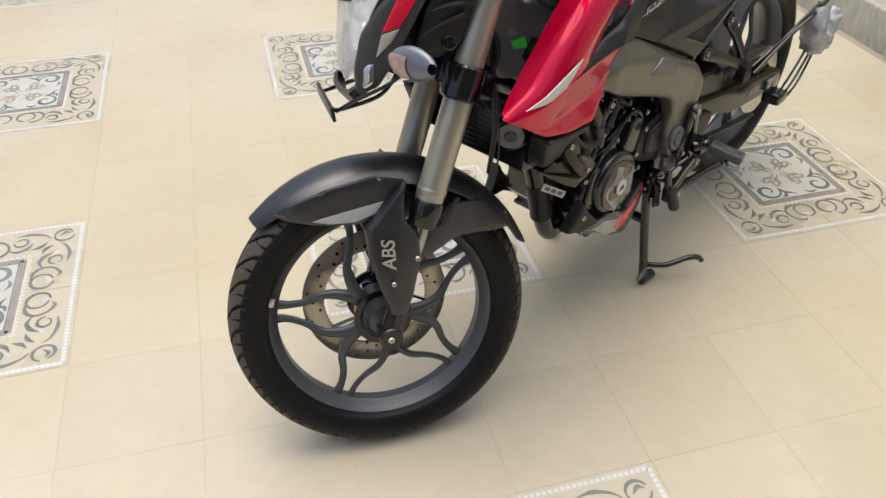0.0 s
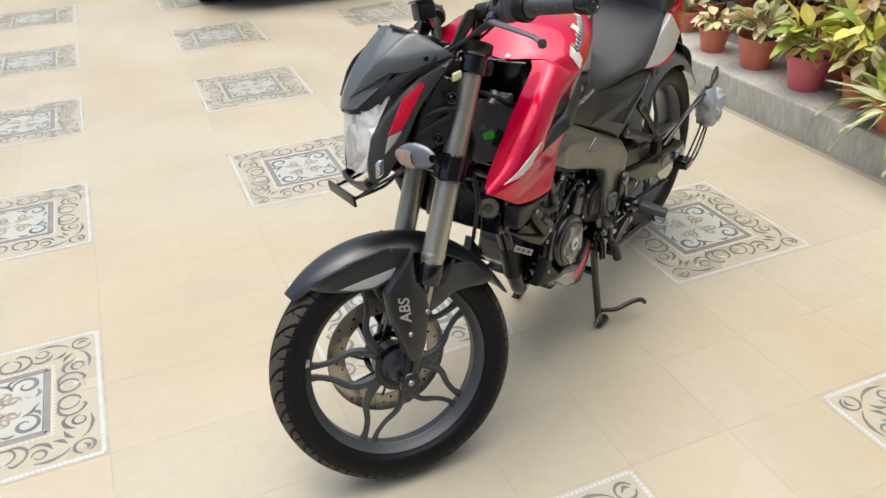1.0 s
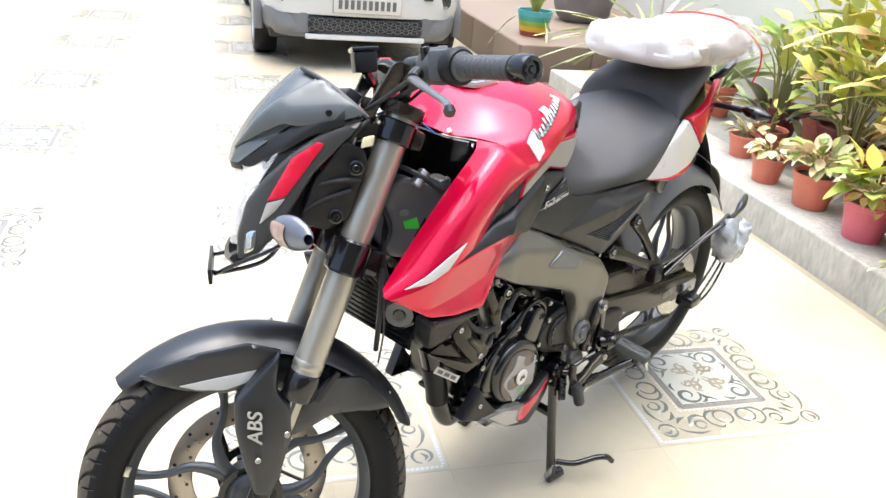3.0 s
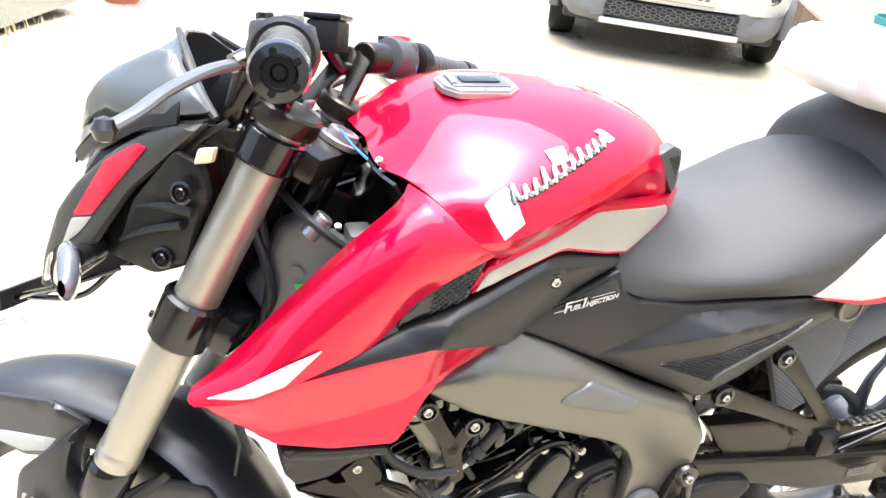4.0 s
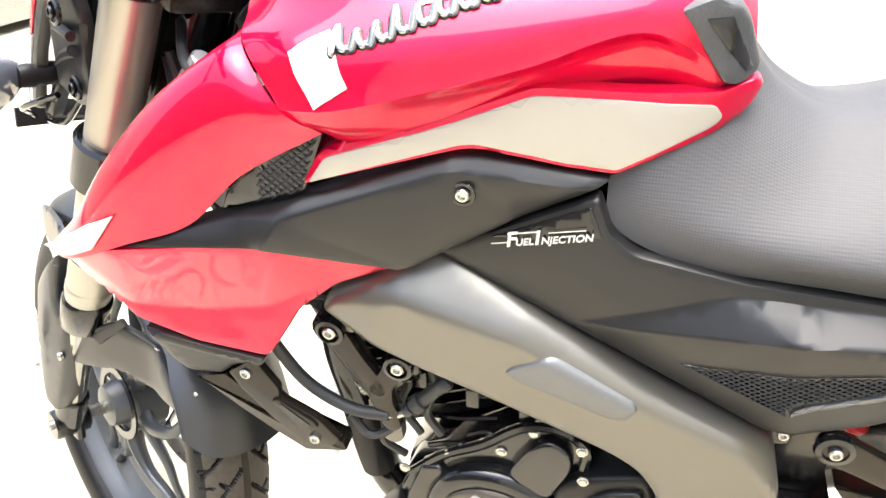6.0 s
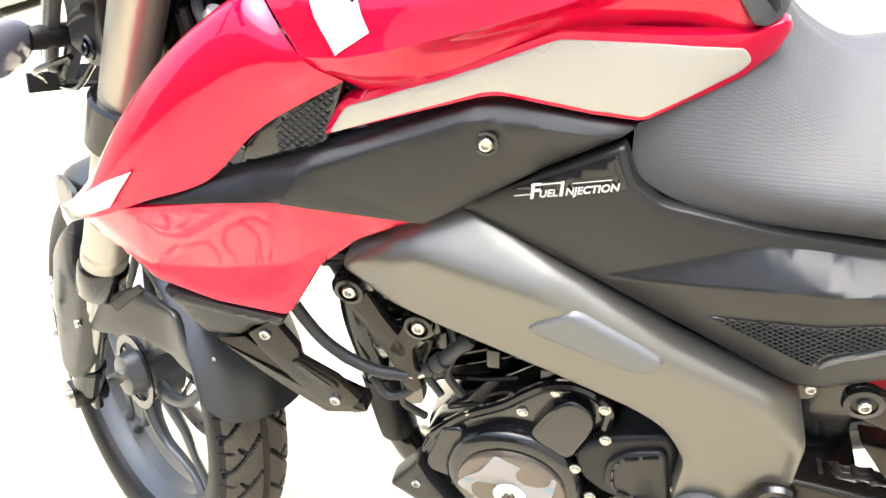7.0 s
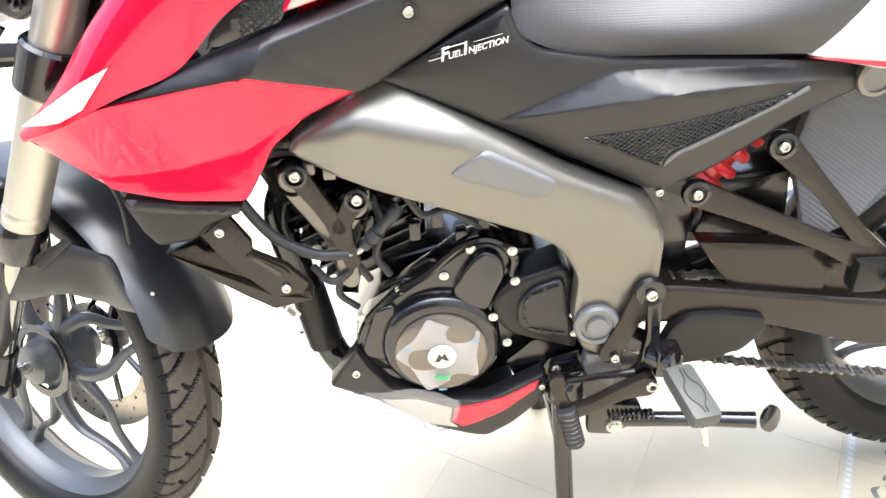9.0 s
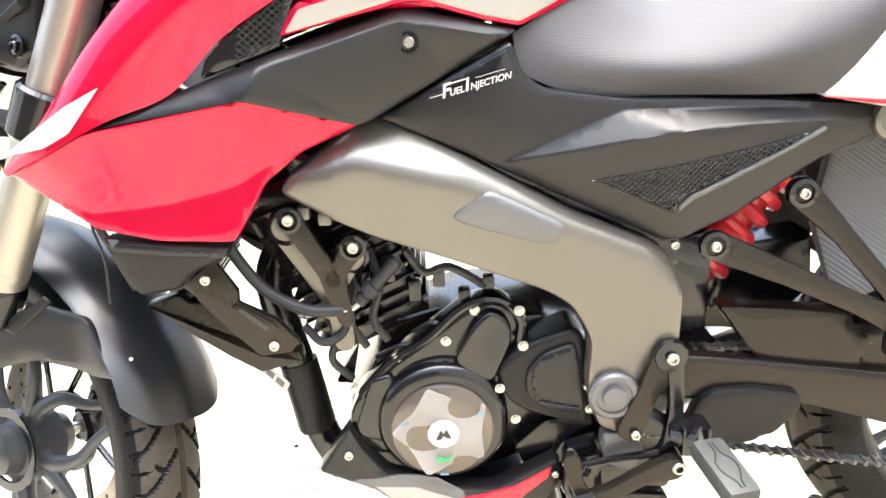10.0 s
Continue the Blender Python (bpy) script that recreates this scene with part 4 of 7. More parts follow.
spart("cowl_chin_front", skin([[(.014, -.094, .758), (.006, -.045, .752), (.005, 0, .75), (.006, .045, .752), (.014, .094, .758)], [(.024, -.09, .740), (.018, -.045, .734), (.017, 0, .733), (.018, .045, .734), (.024, .09, .740)]], 3, 4, .01), MATTE, parent=cowl)

# visor, dark and pointed
visor = spart("visor", skin([
    [(.020, 0, .905), (.024, -.035, .904), (.036, -.060, .903)],
    [(.036, 0, .940), (.045, -.050, .937), (.075, -.088, .930)],
    [(.070, 0, .985), (.082, -.052, .980), (.125, -.105, .962)],
    [(.110, 0, 1.022), (.120, -.046, 1.016), (.165, -.112, .985)],
    [(.150, 0, 1.052), (.160, -.036, 1.046), (.195, -.112, 1.000)]], 5, 5, .003), TINT, "smoked dark grey visor")
spart("visor_half", skin([
    [(.020, 0, .905), (.024, .035, .904), (.036, .060, .903)],
    [(.036, 0, .940), (.045, .050, .937), (.075, .088, .930)],
    [(.070, 0, .985), (.082, .052, .980), (.125, .105, .962)],
    [(.110, 0, 1.022), (.120, .046, 1.016), (.165, .112, .985)],
    [(.150, 0, 1.052), (.160, .036, 1.046), (.195, .112, 1.000)]], 5, 5, .003), TINT, parent=visor)
for sy in (-1, 1):
    spart("visor_wing", skin([
        [(.036, sy * .060, .902), (.050, sy * .072, .896), (.062, sy * .080, .897)],
        [(.090, sy * .098, .935), (.100, sy * .108, .925), (.110, sy * .112, .92)],
        [(.140, sy * .115, .966), (.150, sy * .125, .955), (.160, sy * .128, .945)],
        [(.205, sy * .128, .992), (.208, sy * .136, .975), (.205, sy * .136, .955)]], 4, 4, .004), MATTE, parent=visor)
    spart("visor_tip", skin([[(.024, sy * .003, .895), (.026, sy * .035, .893), (.04, sy * .066, .892)], [(.022, sy * .003, .903), (.026, sy * .037, .902), (.04, sy * .062, .902)]], 3, 4, .003), MATTE, parent=visor)
    sbolt((.182, sy * .138, .976), (-.1, sy, .1), .0085, SATIN)
dash = spart("instrument_panel", block((-.014, -.075, -.045), (.014, .075, .045), .008, Matrix.Translation((.212, 0, .972)) @ Matrix.Rotation(radians(38), 4, 'Y')), PLAST, "black instrument panel")
spart("display", block((.0142, -.06, -.03), (.0152, .06, .03), 0, Matrix.Translation((.212, 0, .972)) @ Matrix.Rotation(radians(38), 4, 'Y')), SATIN, parent=dash)
for sy in (-1, 1):
    spart("cluster_cheek", panel([(.15, .94), (.175, .985), (.20, .985), (.232, .96), (.225, .93)], lambda x, z: -.10, .008, .004, .014, .008, mirror=sy > 0), PLAST, parent=dash)
    ck = lambda x, z: -(lerp(x, [.03, .07, .12, .19, .245], [.044, .085, .118, .134, .136]) - .55 * max(0, z - .985))
    spart("visor_cheek", panel([(.030, .925), (.065, .968), (.097, .996), (.133, 1.014), (.162, 1.028), (.183, 1.029), (.202, 1.008), (.223, .99), (.242, .969), (.208, .963), (.171, .957), (.132, .957), (.110, .962), (.080, .950)], ck, .006, .005, .010, .006, mirror=sy > 0), TINT, "smoked grey side of the visor", parent=visor)
    spart("visor_blade", panel([(.026, .901), (.062, .931), (.093, .946), (.126, .951), (.171, .954), (.215, .959), (.240, .964), (.222, .955), (.171, .945), (.129, .937), (.093, .928), (.058, .915)], lambda x, z: ck(x, z) + .002, .010, .003, .010, .003, mirror=sy > 0), COWL, parent=visor)
    spart("visor_rim", tube([(.155, sy * .040, 1.050), (.190, sy * .085, 1.022), (.222, sy * .118, .988), (.246, sy * .130, .964)], [.004, .0055, .0055, .004], 8, 5), COWL, parent=visor)

# number plate holder
spart("plate_bracket", tube([(.10, -.085, .775), (.06, -.09, .74), (-.005, -.085, .728), (-.024, -.075, .728)], .0038, 8, 6), SATIN)
spart("plate_bracket", tube([(.10, .085, .775), (.06, .09, .74), (-.005, .085, .728), (-.024, .075, .728)], .0038, 8, 6), SATIN)
spart("plate_bracket", tube([(.13, -.12, .79), (.07, -.135, .765), (.01, -.11, .742), (-.02, -.095, .728)], .0035, 8, 6), SATIN)
spart("number_plate_holder", block((-.030, -.115, .716), (-.024, .105, .740), .0015), PLAST, "narrow black plate strip")

# ---- handlebar ----
for sy in (-1, 1):
    M = lambda p: (p[0], sy * p[1], p[2])
    ys = sorted((sy * .080, sy * .100))
    riser = spart("bar_riser", bar([(.226, .945), (.27, .941), (.318, .935)], [.022, .026, .024], *sorted((sy * .070, sy * .116)), .004), BROWN, "cast bronze-black bar riser")
    spart("riser_leg", bar([(.240, .946), (.262, .985), (.300, 1.036)], [.028, .017, .028], *ys, .004, lean=sy * .45), BROWN, parent=riser)
    spart("riser_leg", bar([(.302, .940), (.308, .985), (.320, 1.036)], [.030, .017, .028], *ys, .004, lean=sy * .45), BROWN, parent=riser)
    spart("riser_clamp", rod(M((.322, .125, 1.036)), M((.336, .165, 1.037)), .021, seg=24), BROWN, parent=riser)
    for d in (-.016, .016):
        sbolt(M((.285 + d, .078, .955 - d * .45)), (AX.x, 0, AX.z), .007)
    spart("handlebar_tube", rod(M((.322, .135, 1.036)), M((.402, .350, 1.024)), .011), SATIN)
    sw = spart("switch_housing", block((-.024, -.024, -.022), (.020, .022, .024), .009, Matrix.Translation(M((.352, .220, 1.038))) @ Matrix.Rotation(radians(-18 * -sy), 4, 'Z')), GRIP, "dark grey switch housing")
    spart("housing_drum", lathe([(.012, 0), (.026, .002), (.0285, .008), (.0285, .040), (.025, .046)], axis_matrix(M((.338, .178, 1.040)), M((.402, .350, 1.026))), 26), GRIP, parent=sw)
    spart("housing_ring", lathe([(.020, 0), (.028, .003), (.030, .02), (.026, .028)], axis_matrix(M((.358, .238, 1.036)), M((.40, .35, 1.026))), 24), PLAST, parent=sw)
    grip = spart("grip", lathe([(.0195, 0), (.022, .003), (.022, .008), (.0175, .011), (.0165, .06), (.0175, .115), (.0185, .122)], axis_matrix(M((.366, .258, 1.035)), M((.42, .40, 1.024))), 24), GRIP, "black rubber grip")
    for q in range(9):
        t0 = .02 + q * .0105
        d = Vector(M((.42, .40, 1.024))) - Vector(M((.366, .258, 1.035)))
        d.normalize()
        c = Vector(M((.366, .258, 1.035))) + d * t0
        spart("grip_rib", lathe([(.0168, 0), (.0175, .001), (.0175, .0070), (.0168, .008)], axis_matrix(c, c + d), 20), GRIP, parent=grip)
    end = spart("bar_end", lathe([(.0195, 0), (.0205, .003), (.0205, .024), (.0185, .030), (.012, .032), (.010, .028), (.006, .028), (.004, .031), (.001, .031)], axis_matrix(M((.411, .376, 1.0255)), M((.432, .432, 1.021))), 28), SATIN, "black bar end weight")
    for q in range(5):
        a = q * 2 * math.pi / 5
        e1, dd = Vector(M((.411, .376, 1.0255))), (Vector(M((.432, .432, 1.021))) - Vector(M((.411, .376, 1.0255)))).normalized()
        u = dd.cross(Vector((0, 0, 1))).normalized()
        v = dd.cross(u)
        c = e1 + dd * .0315 + (u * math.cos(a) + v * math.sin(a)) * .0135
        spart("end_slot", lathe([(.002, 0), (.0028, .0008), (.0001, .001)], axis_matrix(c, c + dd), 8), ENG, parent=end)
    # lever with its perch
    spart("lever_perch", tube([M((.342, .19, 1.038)), M((.315, .20, 1.030)), M((.302, .215, 1.022))], [.015, .013, .011], 10, 4, .8), SATIN)
    spart("lever", tube([M((.306, .195, 1.024)), M((.300, .26, 1.015)), M((.303, .33, 1.000)), M((.308, .375, .988)), M((.305, .405, .978))], [.009, .0085, .007, .0065, .007], 10, 6, .6), SATIN if sy > 0 else GUN, "hand lever")
    spart("lever_ball", lathe([(.001, -.009), (.006, -.007), (.009, 0), (.006, .007), (.001, .009)], Matrix.Translation(M((.304, .408, .977))), 16), SATIN)
    spart("mirror_mount", rod(M((.328, .205, 1.045)), M((.326, .205, 1.068)), .008), SATIN)
# left side controls
spart("high_beam_button", block((.345, -.214, 1.060), (.362, -.200, 1.068), .003), STICK)
spart("indicator_switch", block((.366, -.214, 1.028), (.378, -.198, 1.040), .003), REDPL, "red switch")
spart("blue_button", lathe([(.005, 0), (.005, .004), (.002, .005)], Matrix.Translation((.372, .205, 1.03)) @ Matrix.Rotation(radians(90), 4, 'Y'), 14), BLUE)
spart("engine_stop_switch", block((.335, .205, 1.060), (.36, .232, 1.070), .004), REDPL, "red engine stop switch")
spart("brake_reservoir", block((.262, .070, 1.040), (.305, .118, 1.078), .005), PLAST, "black brake fluid reservoir")
spart("reservoir_lid", block((.259, .067, 1.078), (.308, .121, 1.086), .003), SATIN)
spart("reservoir_neck", tube([(.285, .09, 1.042), (.30, .11, 1.02), (.318, .15, 1.03)], .009, 8, 4), SATIN)
# cables
for k, c in enumerate(([(.302, -.20, 1.02), (.272, -.15, .995), (.238, -.09, .965), (.215, -.05, .91), (.225, -.03, .85)],
                       [(.34, -.18, 1.02), (.30, -.12, .995), (.262, -.05, .975), (.235, .0, .95), (.235, .02, .88)],
                       [(.31, .19, 1.02), (.272, .15, .995), (.238, .06, .965), (.225, .0, .92), (.24, -.03, .84)],
                       [(.35, -.17, 1.02), (.31, -.10, .98), (.27, -.05, .96), (.255, -.03, .90)],
                       [(.25, -.11, .96), (.215, -.12, .93), (.20, -.11, .87), (.22, -.09, .80), (.235, -.09, .72)])):
    spart("cable", tube(c, .0042 if k != 3 else .003, 8, 7), HOSE)
spart("white_tag", panel([(.228, .917), (.248, .921), (.252, .937), (.233, .934)], lambda x, z: -.145, .006, .002, .02, .003), mat("yellowed_paper", (.6, .57, .36), .6, 0, .15, 40), "cream paper tag")


# ---- tank and its panels ----
def tank_rows(s):
    R = [[(.366, 0, .945), (.360, .045, .945), (.362, .085, .942), (.381, .130, .944), (.400, .177, .938), (.436, .206, .904), (.447, .203, .893), (.459, .190, .881)],
         [(.43, 0, .999), (.43, .055, .994), (.43, .105, .982), (.435, .150, .961), (.447, .192, .944), (.475, .209, .908), (.479, .197, .889), (.485, .168, .858)],
         [(.50, 0, 1.011), (.50, .06, 1.007), (.50, .112, .996), (.505, .157, .976), (.515, .188, .946), (.532, .193, .918), (.536, .177, .901), (.542, .152, .858)],
         [(.58, 0, 1.010), (.58, .055, 1.007), (.58, .10, .997), (.585, .138, .980), (.592, .164, .954), (.602, .167, .932), (.605, .144, .914), (.607, .128, .856)],
         [(.66, 0, .999), (.66, .045, .996), (.66, .08, .988), (.663, .108, .976), (.668, .126, .962), (.674, .131, .948), (.676, .113, .928), (.676, .098, .85)],
         [(.72, 0, .977), (.72, .035, .974), (.72, .06, .968), (.722, .080, .957), (.725, .093, .942), (.729, .096, .915), (.730, .091, .89), (.731, .08, .85)],
         [(.752, 0, .951), (.753, .025, .947), (.754, .042, .940), (.755, .056, .928), (.757, .066, .910), (.758, .067, .888), (.7585, .064, .868), (.759, .058, .85)]]
    return [[(x, s * y, z) for x, y, z in r] for r in R]


def shroud_rows(s):
    R = [[(.156, .152, .727), (.152, .160, .724), (.150, .166, .719), (.156, .174, .716)],
         [(.191, .140, .748), (.205, .180, .771), (.213, .202, .762), (.211, .207, .741)],
         [(.251, .140, .812), (.262, .190, .837), (.276, .214, .818), (.280, .214, .772)],
         [(.309, .140, .870), (.322, .190, .895), (.340, .215, .866), (.336, .203, .792)],
         [(.366, .140, .922), (.378, .186, .932), (.398, .210, .898), (.388, .196, .840)],
         [(.381, .132, .941), (.400, .179, .937), (.436, .207, .904), (.461, .197, .884)]]
    return [[(x, s * y, z) for x, y, z in r] for r in R]


tank = part("fuel_tank", skin(tank_rows(-1), 7, 6, .003, crease=5), RED, bike, "glossy red fuel tank")
part("tank_half", skin(tank_rows(1), 7, 6, .003, crease=5), RED, tank)

low_y = facets({
    "t0": (.150, .717, .166), "t1": (.205, .740, .199), "t2": (.253, .763, .214), "t3": (.402, .788, .210), "t4": (.508, .751, .163),
    "c0": (.186, .697, .176), "c1": (.236, .677, .184), "c2": (.311, .682, .182), "c3": (.382, .699, .183), "c4": (.418, .720, .181), "c5": (.453, .738, .174),
    "l0": (.185, .685, .177), "l1": (.238, .658, .187), "l2": (.300, .643, .190), "l3": (.376, .639, .191), "l4": (.398, .675, .188), "l5": (.412, .698, .184), "l6": (.447, .724, .173)},
    "t0-t1-c0 t1-c1-c0 t1-t2-c1 t2-c2-c1 t2-t3-c2 t3-c3-c2 t3-c4-c3 t3-t4-c5 t3-c5-c4 c0-c1-l1 c0-l1-l0 c1-c2-l2 c1-l2-l1 c2-c3-l3 c2-l3-l2 c3-l4-l3 c3-c4-l5 c3-l5-l4 c4-c5-l6 c4-l6-l5 c5-t4-l6")


# the panel under the tank: a wedge that looks up, a lip, a small facet and a face that tucks in
inf_y = facets({
    "t": (.248, .757, .213), "u1": (.364, .804, .194), "u2": (.434, .830, .188), "u3": (.546, .862, .154), "u4": (.668, .838, .124),
    "rt": (.418, .811, .206), "rb": (.402, .781, .217), "rp": (.512, .749, .170), "l2": (.546, .847, .166), "l4": (.668, .824, .135), "m": (.602, .793, .138)},
    "t-u1-rb u1-rt-rb u1-u2-rt u2-u3-l2 u2-l2-rt u3-u4-l4 u3-l4-l2 rt-rb-rp rt-rp-l2 l2-rp-m l2-m-l4")


side_y = lambda x, z: -lerp(x, [.43, .5, .553, .605, .67, .70, .735, .75, .765], [.200, .180, .165, .1475, .128, .116, .098, .087, .073])
pad_y = lambda x, z: -lerp(x, [.698, .735, .75, .770], [.110, .100, .085, .057])
for s in (-1, 1):
    mir = s > 0
    sh = part("tank_shroud", skin(shroud_rows(s), 7, 6, .003), RED, bike, "glossy red pointed tank shroud")
    part("shroud_stripe", panel([(.168, .739), (.215, .748), (.243, .762), (.279, .803), (.245, .787)], lambda x, z: -lerp(x, [.165, .2, .245, .28], [.190, .2075, .2165, .2195]) - .0012, .001, .0008, .012, .002, mirror=mir), WHITE, sh, "white stripe")
    part("lower_shroud", panel([(.152, .717), (.205, .738), (.253, .761), (.330, .774), (.402, .786), (.506, .750), (.445, .726), (.410, .700), (.396, .676), (.374, .641), (.30, .645), (.238, .660), (.191, .692)], low_y, .012, .004, .011, .008, mirror=mir, folds=[([(.186, .697), (.236, .677), (.311, .682), (.382, .699), (.418, .720), (.453, .738)], (.004, .001, -.001, -.004))]), RED, bike, "glossy red lower shroud")

    part("infill_panel", panel([(.253, .761), (.364, .801), (.434, .825), (.546, .857), (.568, .856), (.665, .832), (.600, .796), (.516, .754), (.504, .750), (.402, .784)], inf_y, .014, .003, .007, .004, mirror=mir, crown=.005, wide=.035, folds=[([(.30, .783), (.364, .8), (.418, .811), (.48, .829), (.546, .847), (.60, .838), (.668, .824)], (.003, .001, -.001, -.003)), ([(.416, .808), (.402, .781)], (-.003, -.001, .001, .003)), ([(.424, .807), (.508, .752)], (-.003, -.001, .001, .003))]), MATTE, bike, "matte black panel under the tank")
    ms = part("vent_mesh_panel", panel([(.361, .802), (.368, .820), (.388, .839), (.416, .862), (.463, .890), (.438, .829)], lambda x, z: -lerp(x, [.36, .46], [.193, .191]), .006, .003, .012, .006, mirror=mir), SATIN, bike, "black vent with fine mesh")
    bm = lattice([(.396, .816), (.400, .846), (.457, .884), (.436, .829)], lambda x, z: -lerp(x, [.36, .46], [.193, .191]) - .0008, s, .0052, .0007, (radians(38), radians(-42)))
    part("vent_grille", bm, HOSE, ms)
    wp = part("tank_side_panel", panel([(.438, .838), (.455, .868), (.532, .888), (.605, .911), (.67, .904), (.735, .897), (.760, .901), (.766, .893), (.758, .877), (.735, .862), (.667, .835), (.63, .843), (.565, .863), (.553, .863)], side_y, .010, .004, .012, .006, mirror=mir), RED, bike, "red tank side panel with a silver-white field")
    part("side_decal", panel([(.444, .841), (.458, .862), (.532, .881), (.605, .904), (.669, .897), (.732, .886), (.739, .875), (.731, .868), (.667, .840), (.630, .848), (.565, .868), (.553, .868)], lambda x, z: side_y(x, z) - .0014, .001, .001, .012, .004, mirror=mir), CREAM, wp, "silver-white decal")
    pad = part("knee_pad", panel([(.697, .957), (.720, .966), (.738, .958), (.746, .946), (.761, .908), (.756, .900), (.744, .898), (.734, .903)], pad_y, .014, .003, .007, .004, mirror=mir), GRIP, bike, "grey rubber pad at the tank's rear corner")
    # flat dark patch standing for the shade inside the pad's opening
    part("pad_recess", panel([(.715, .951), (.733, .952), (.755, .909), (.750, .907)], lambda x, z: pad_y(x, z) - .0008, .001, .0008, .008, .001, mirror=mir), ENG, pad)

    bolt((.556, -s * inf_y(.556, .827) + s * .006, .827), (0, s, 0), .0085, bike)
    part("bolt_socket", lathe([(.0100, 0), (.0105, .0012), (.0100, .0022), (.0078, .0022), (.0075, .0002), (.0001, .0002)], Matrix.Translation((.556, -s * inf_y(.556, .827) + s * .005, .827)) @ Matrix.Rotation(radians(90 if s < 0 else -90), 4, 'X'), 24), SATIN, bike)
part("tank_scuttle", skin([[(.37, -.125, .938), (.36, -.08, .938), (.358, 0, .94), (.36, .08, .938), (.37, .125, .938)], [(.40, -.13, .88), (.385, -.07, .87), (.38, 0, .868), (.385, .07, .87), (.40, .13, .88)], [(.385, -.135, .80), (.37, -.07, .80), (.365, 0, .80), (.37, .07, .80), (.385, .135, .80)]], 4, 4, .004), SATIN, bike, "black inner panel under the tank")
bolt((.362, -.083, .947), (-.5, -.3, .8), .007, bike)
bolt((.362, .083, .947), (-.5, .3, .8), .007, bike)

# filler cap
CAP = Matrix.Translation((.492, -.014, 1.0075)) @ Matrix.Rotation(radians(2), 4, 'X')
cap = part("filler_cap", bmesh.new(), ALU, bike, "silver fuel filler cap")
bm = bmesh.new()
hexa = [(-.048, -.016), (-.034, -.036), (.030, -.036), (.048, -.016), (.048, .016), (.030, .036), (-.034, .036), (-.048, .016)]
f = bm.faces.new([bm.verts.new((x, y, 0)) for x, y in hexa])
e = bmesh.ops.extrude_face_region(bm, geom=[f])
for v in e["geom"]:
    if isinstance(v, bmesh.types.BMVert):
        v.co.z = .009
bmesh.ops.recalc_face_normals(bm, faces=bm.faces)
bmesh.ops.bevel(bm, geom=[g for g in bm.edges if min(v.co.z for v in g.verts) > .008], offset=.003, segments=2, affect='EDGES')
bmesh.ops.transform(bm, matrix=CAP, verts=bm.verts)
bm.to_mesh(cap.data)
bm.free()
part("cap_lid", block((-.036, -.021, .0088), (.036, .021, .0105), .0015, CAP), GUN, cap, "dark grey lid")
part("cap_hinge", block((-.036, -.014, .0105), (-.029, .014, .0135), .0015, CAP), ALU, cap)
for q in ((-.038, -.024), (.036, -.024), (-.038, .024), (.036, .024), (0, -.030)):
    bolt(CAP @ Vector((*q, .009)), (0, 0, 1), .0035, cap)
part("cap_flap", block((-.022, -.010, .0105), (.026, .010, .0128), .0015, CAP), SATIN, cap)

# script on the tank: a row of slanted chrome strokes, and tape, both laid on the paint
def on_tank(s):
    from mathutils.bvhtree import BVHTree
    bm = skin(tank_rows(s), 7, 6, 0, crease=5)
    tree = BVHTree.FromBMesh(bm)
    bm.free()

    def put(x, y, z, up):
        c, n, *_ = tree.find_nearest(Vector((x, s * y, z)))
        if n.dot(Vector((0, s, .6))) < 0:
            n = -n
        return c + n * up
    return put


for s in (-1, 1):
    put = on_tank(s)
    at = lambda u, v, up=.0020: put(lerp(u, [0, .2, .41, .62, .8, 1], [.472, .499, .528, .556, .581, .606]) - .25 * v, lerp(u, [0, .2, .41, .62, .8, 1], [.193, .188, .178, .163, .148, .130]) - .35 * v, lerp(u, [0, .2, .41, .62, .8, 1], [.950, .957, .968, .977, .982, .987]) + .85 * v, up)
    for k in range(11):
        u = k / 10.5
        h = (.015, .007, .008, .016, .009, .007, .009, .011, .008, .010, .007)[k]
        path = [(u - .014, -.0055), (u + .006, -.0075), (u + .030, h * .35), (u + .048, h), (u + .052, h * .55), (u + .048, -.002), (u + .068, -.0065), (u + .090, -.004)]
        part("emblem_base", tube([at(a, b, .0005) for a, b in path], [.0018, .0040, .0042, .0036, .0032, .0040, .0036, .0016], 8, 4, .45), ENG, tank)
        part("emblem_stroke", tube([at(a, b) for a, b in path], [.0009, .0026, .0030, .0026, .0017, .0027, .0024, .0009], 8, 5, .7), CHROME, tank, "chrome stroke of the tank emblem")
put = on_tank(-1)
for q in ([(.443, .190, .939), (.470, .176, .948), (.486, .200, .922), (.463, .209, .908)], [(.522, .156, .989), (.547, .148, .991), (.550, .164, .980), (.529, .172, .976)], [(.600, .118, .995), (.610, .112, .997), (.625, .123, .985), (.614, .129, .982)]):
    a, b, c, d = (Vector(v) for v in q)
    g = np.zeros((7, 5, 3))
    for i in range(7):
        for j in range(5):
            p = (a.lerp(b, j / 4)).lerp(d.lerp(c, j / 4), i / 6)
            g[i, j] = put(*p, .0012 + .0006 * math.sin(7 * i + 3 * j))
    bm = grid_bm(g)
    bmesh.ops.recalc_face_normals(bm, faces=bm.faces)
    bmesh.ops.solidify(bm, geom=bm.faces[:], thickness=.0004)
    part("tape_strip", bm, TAPE, tank, "strip of pale masking tape")

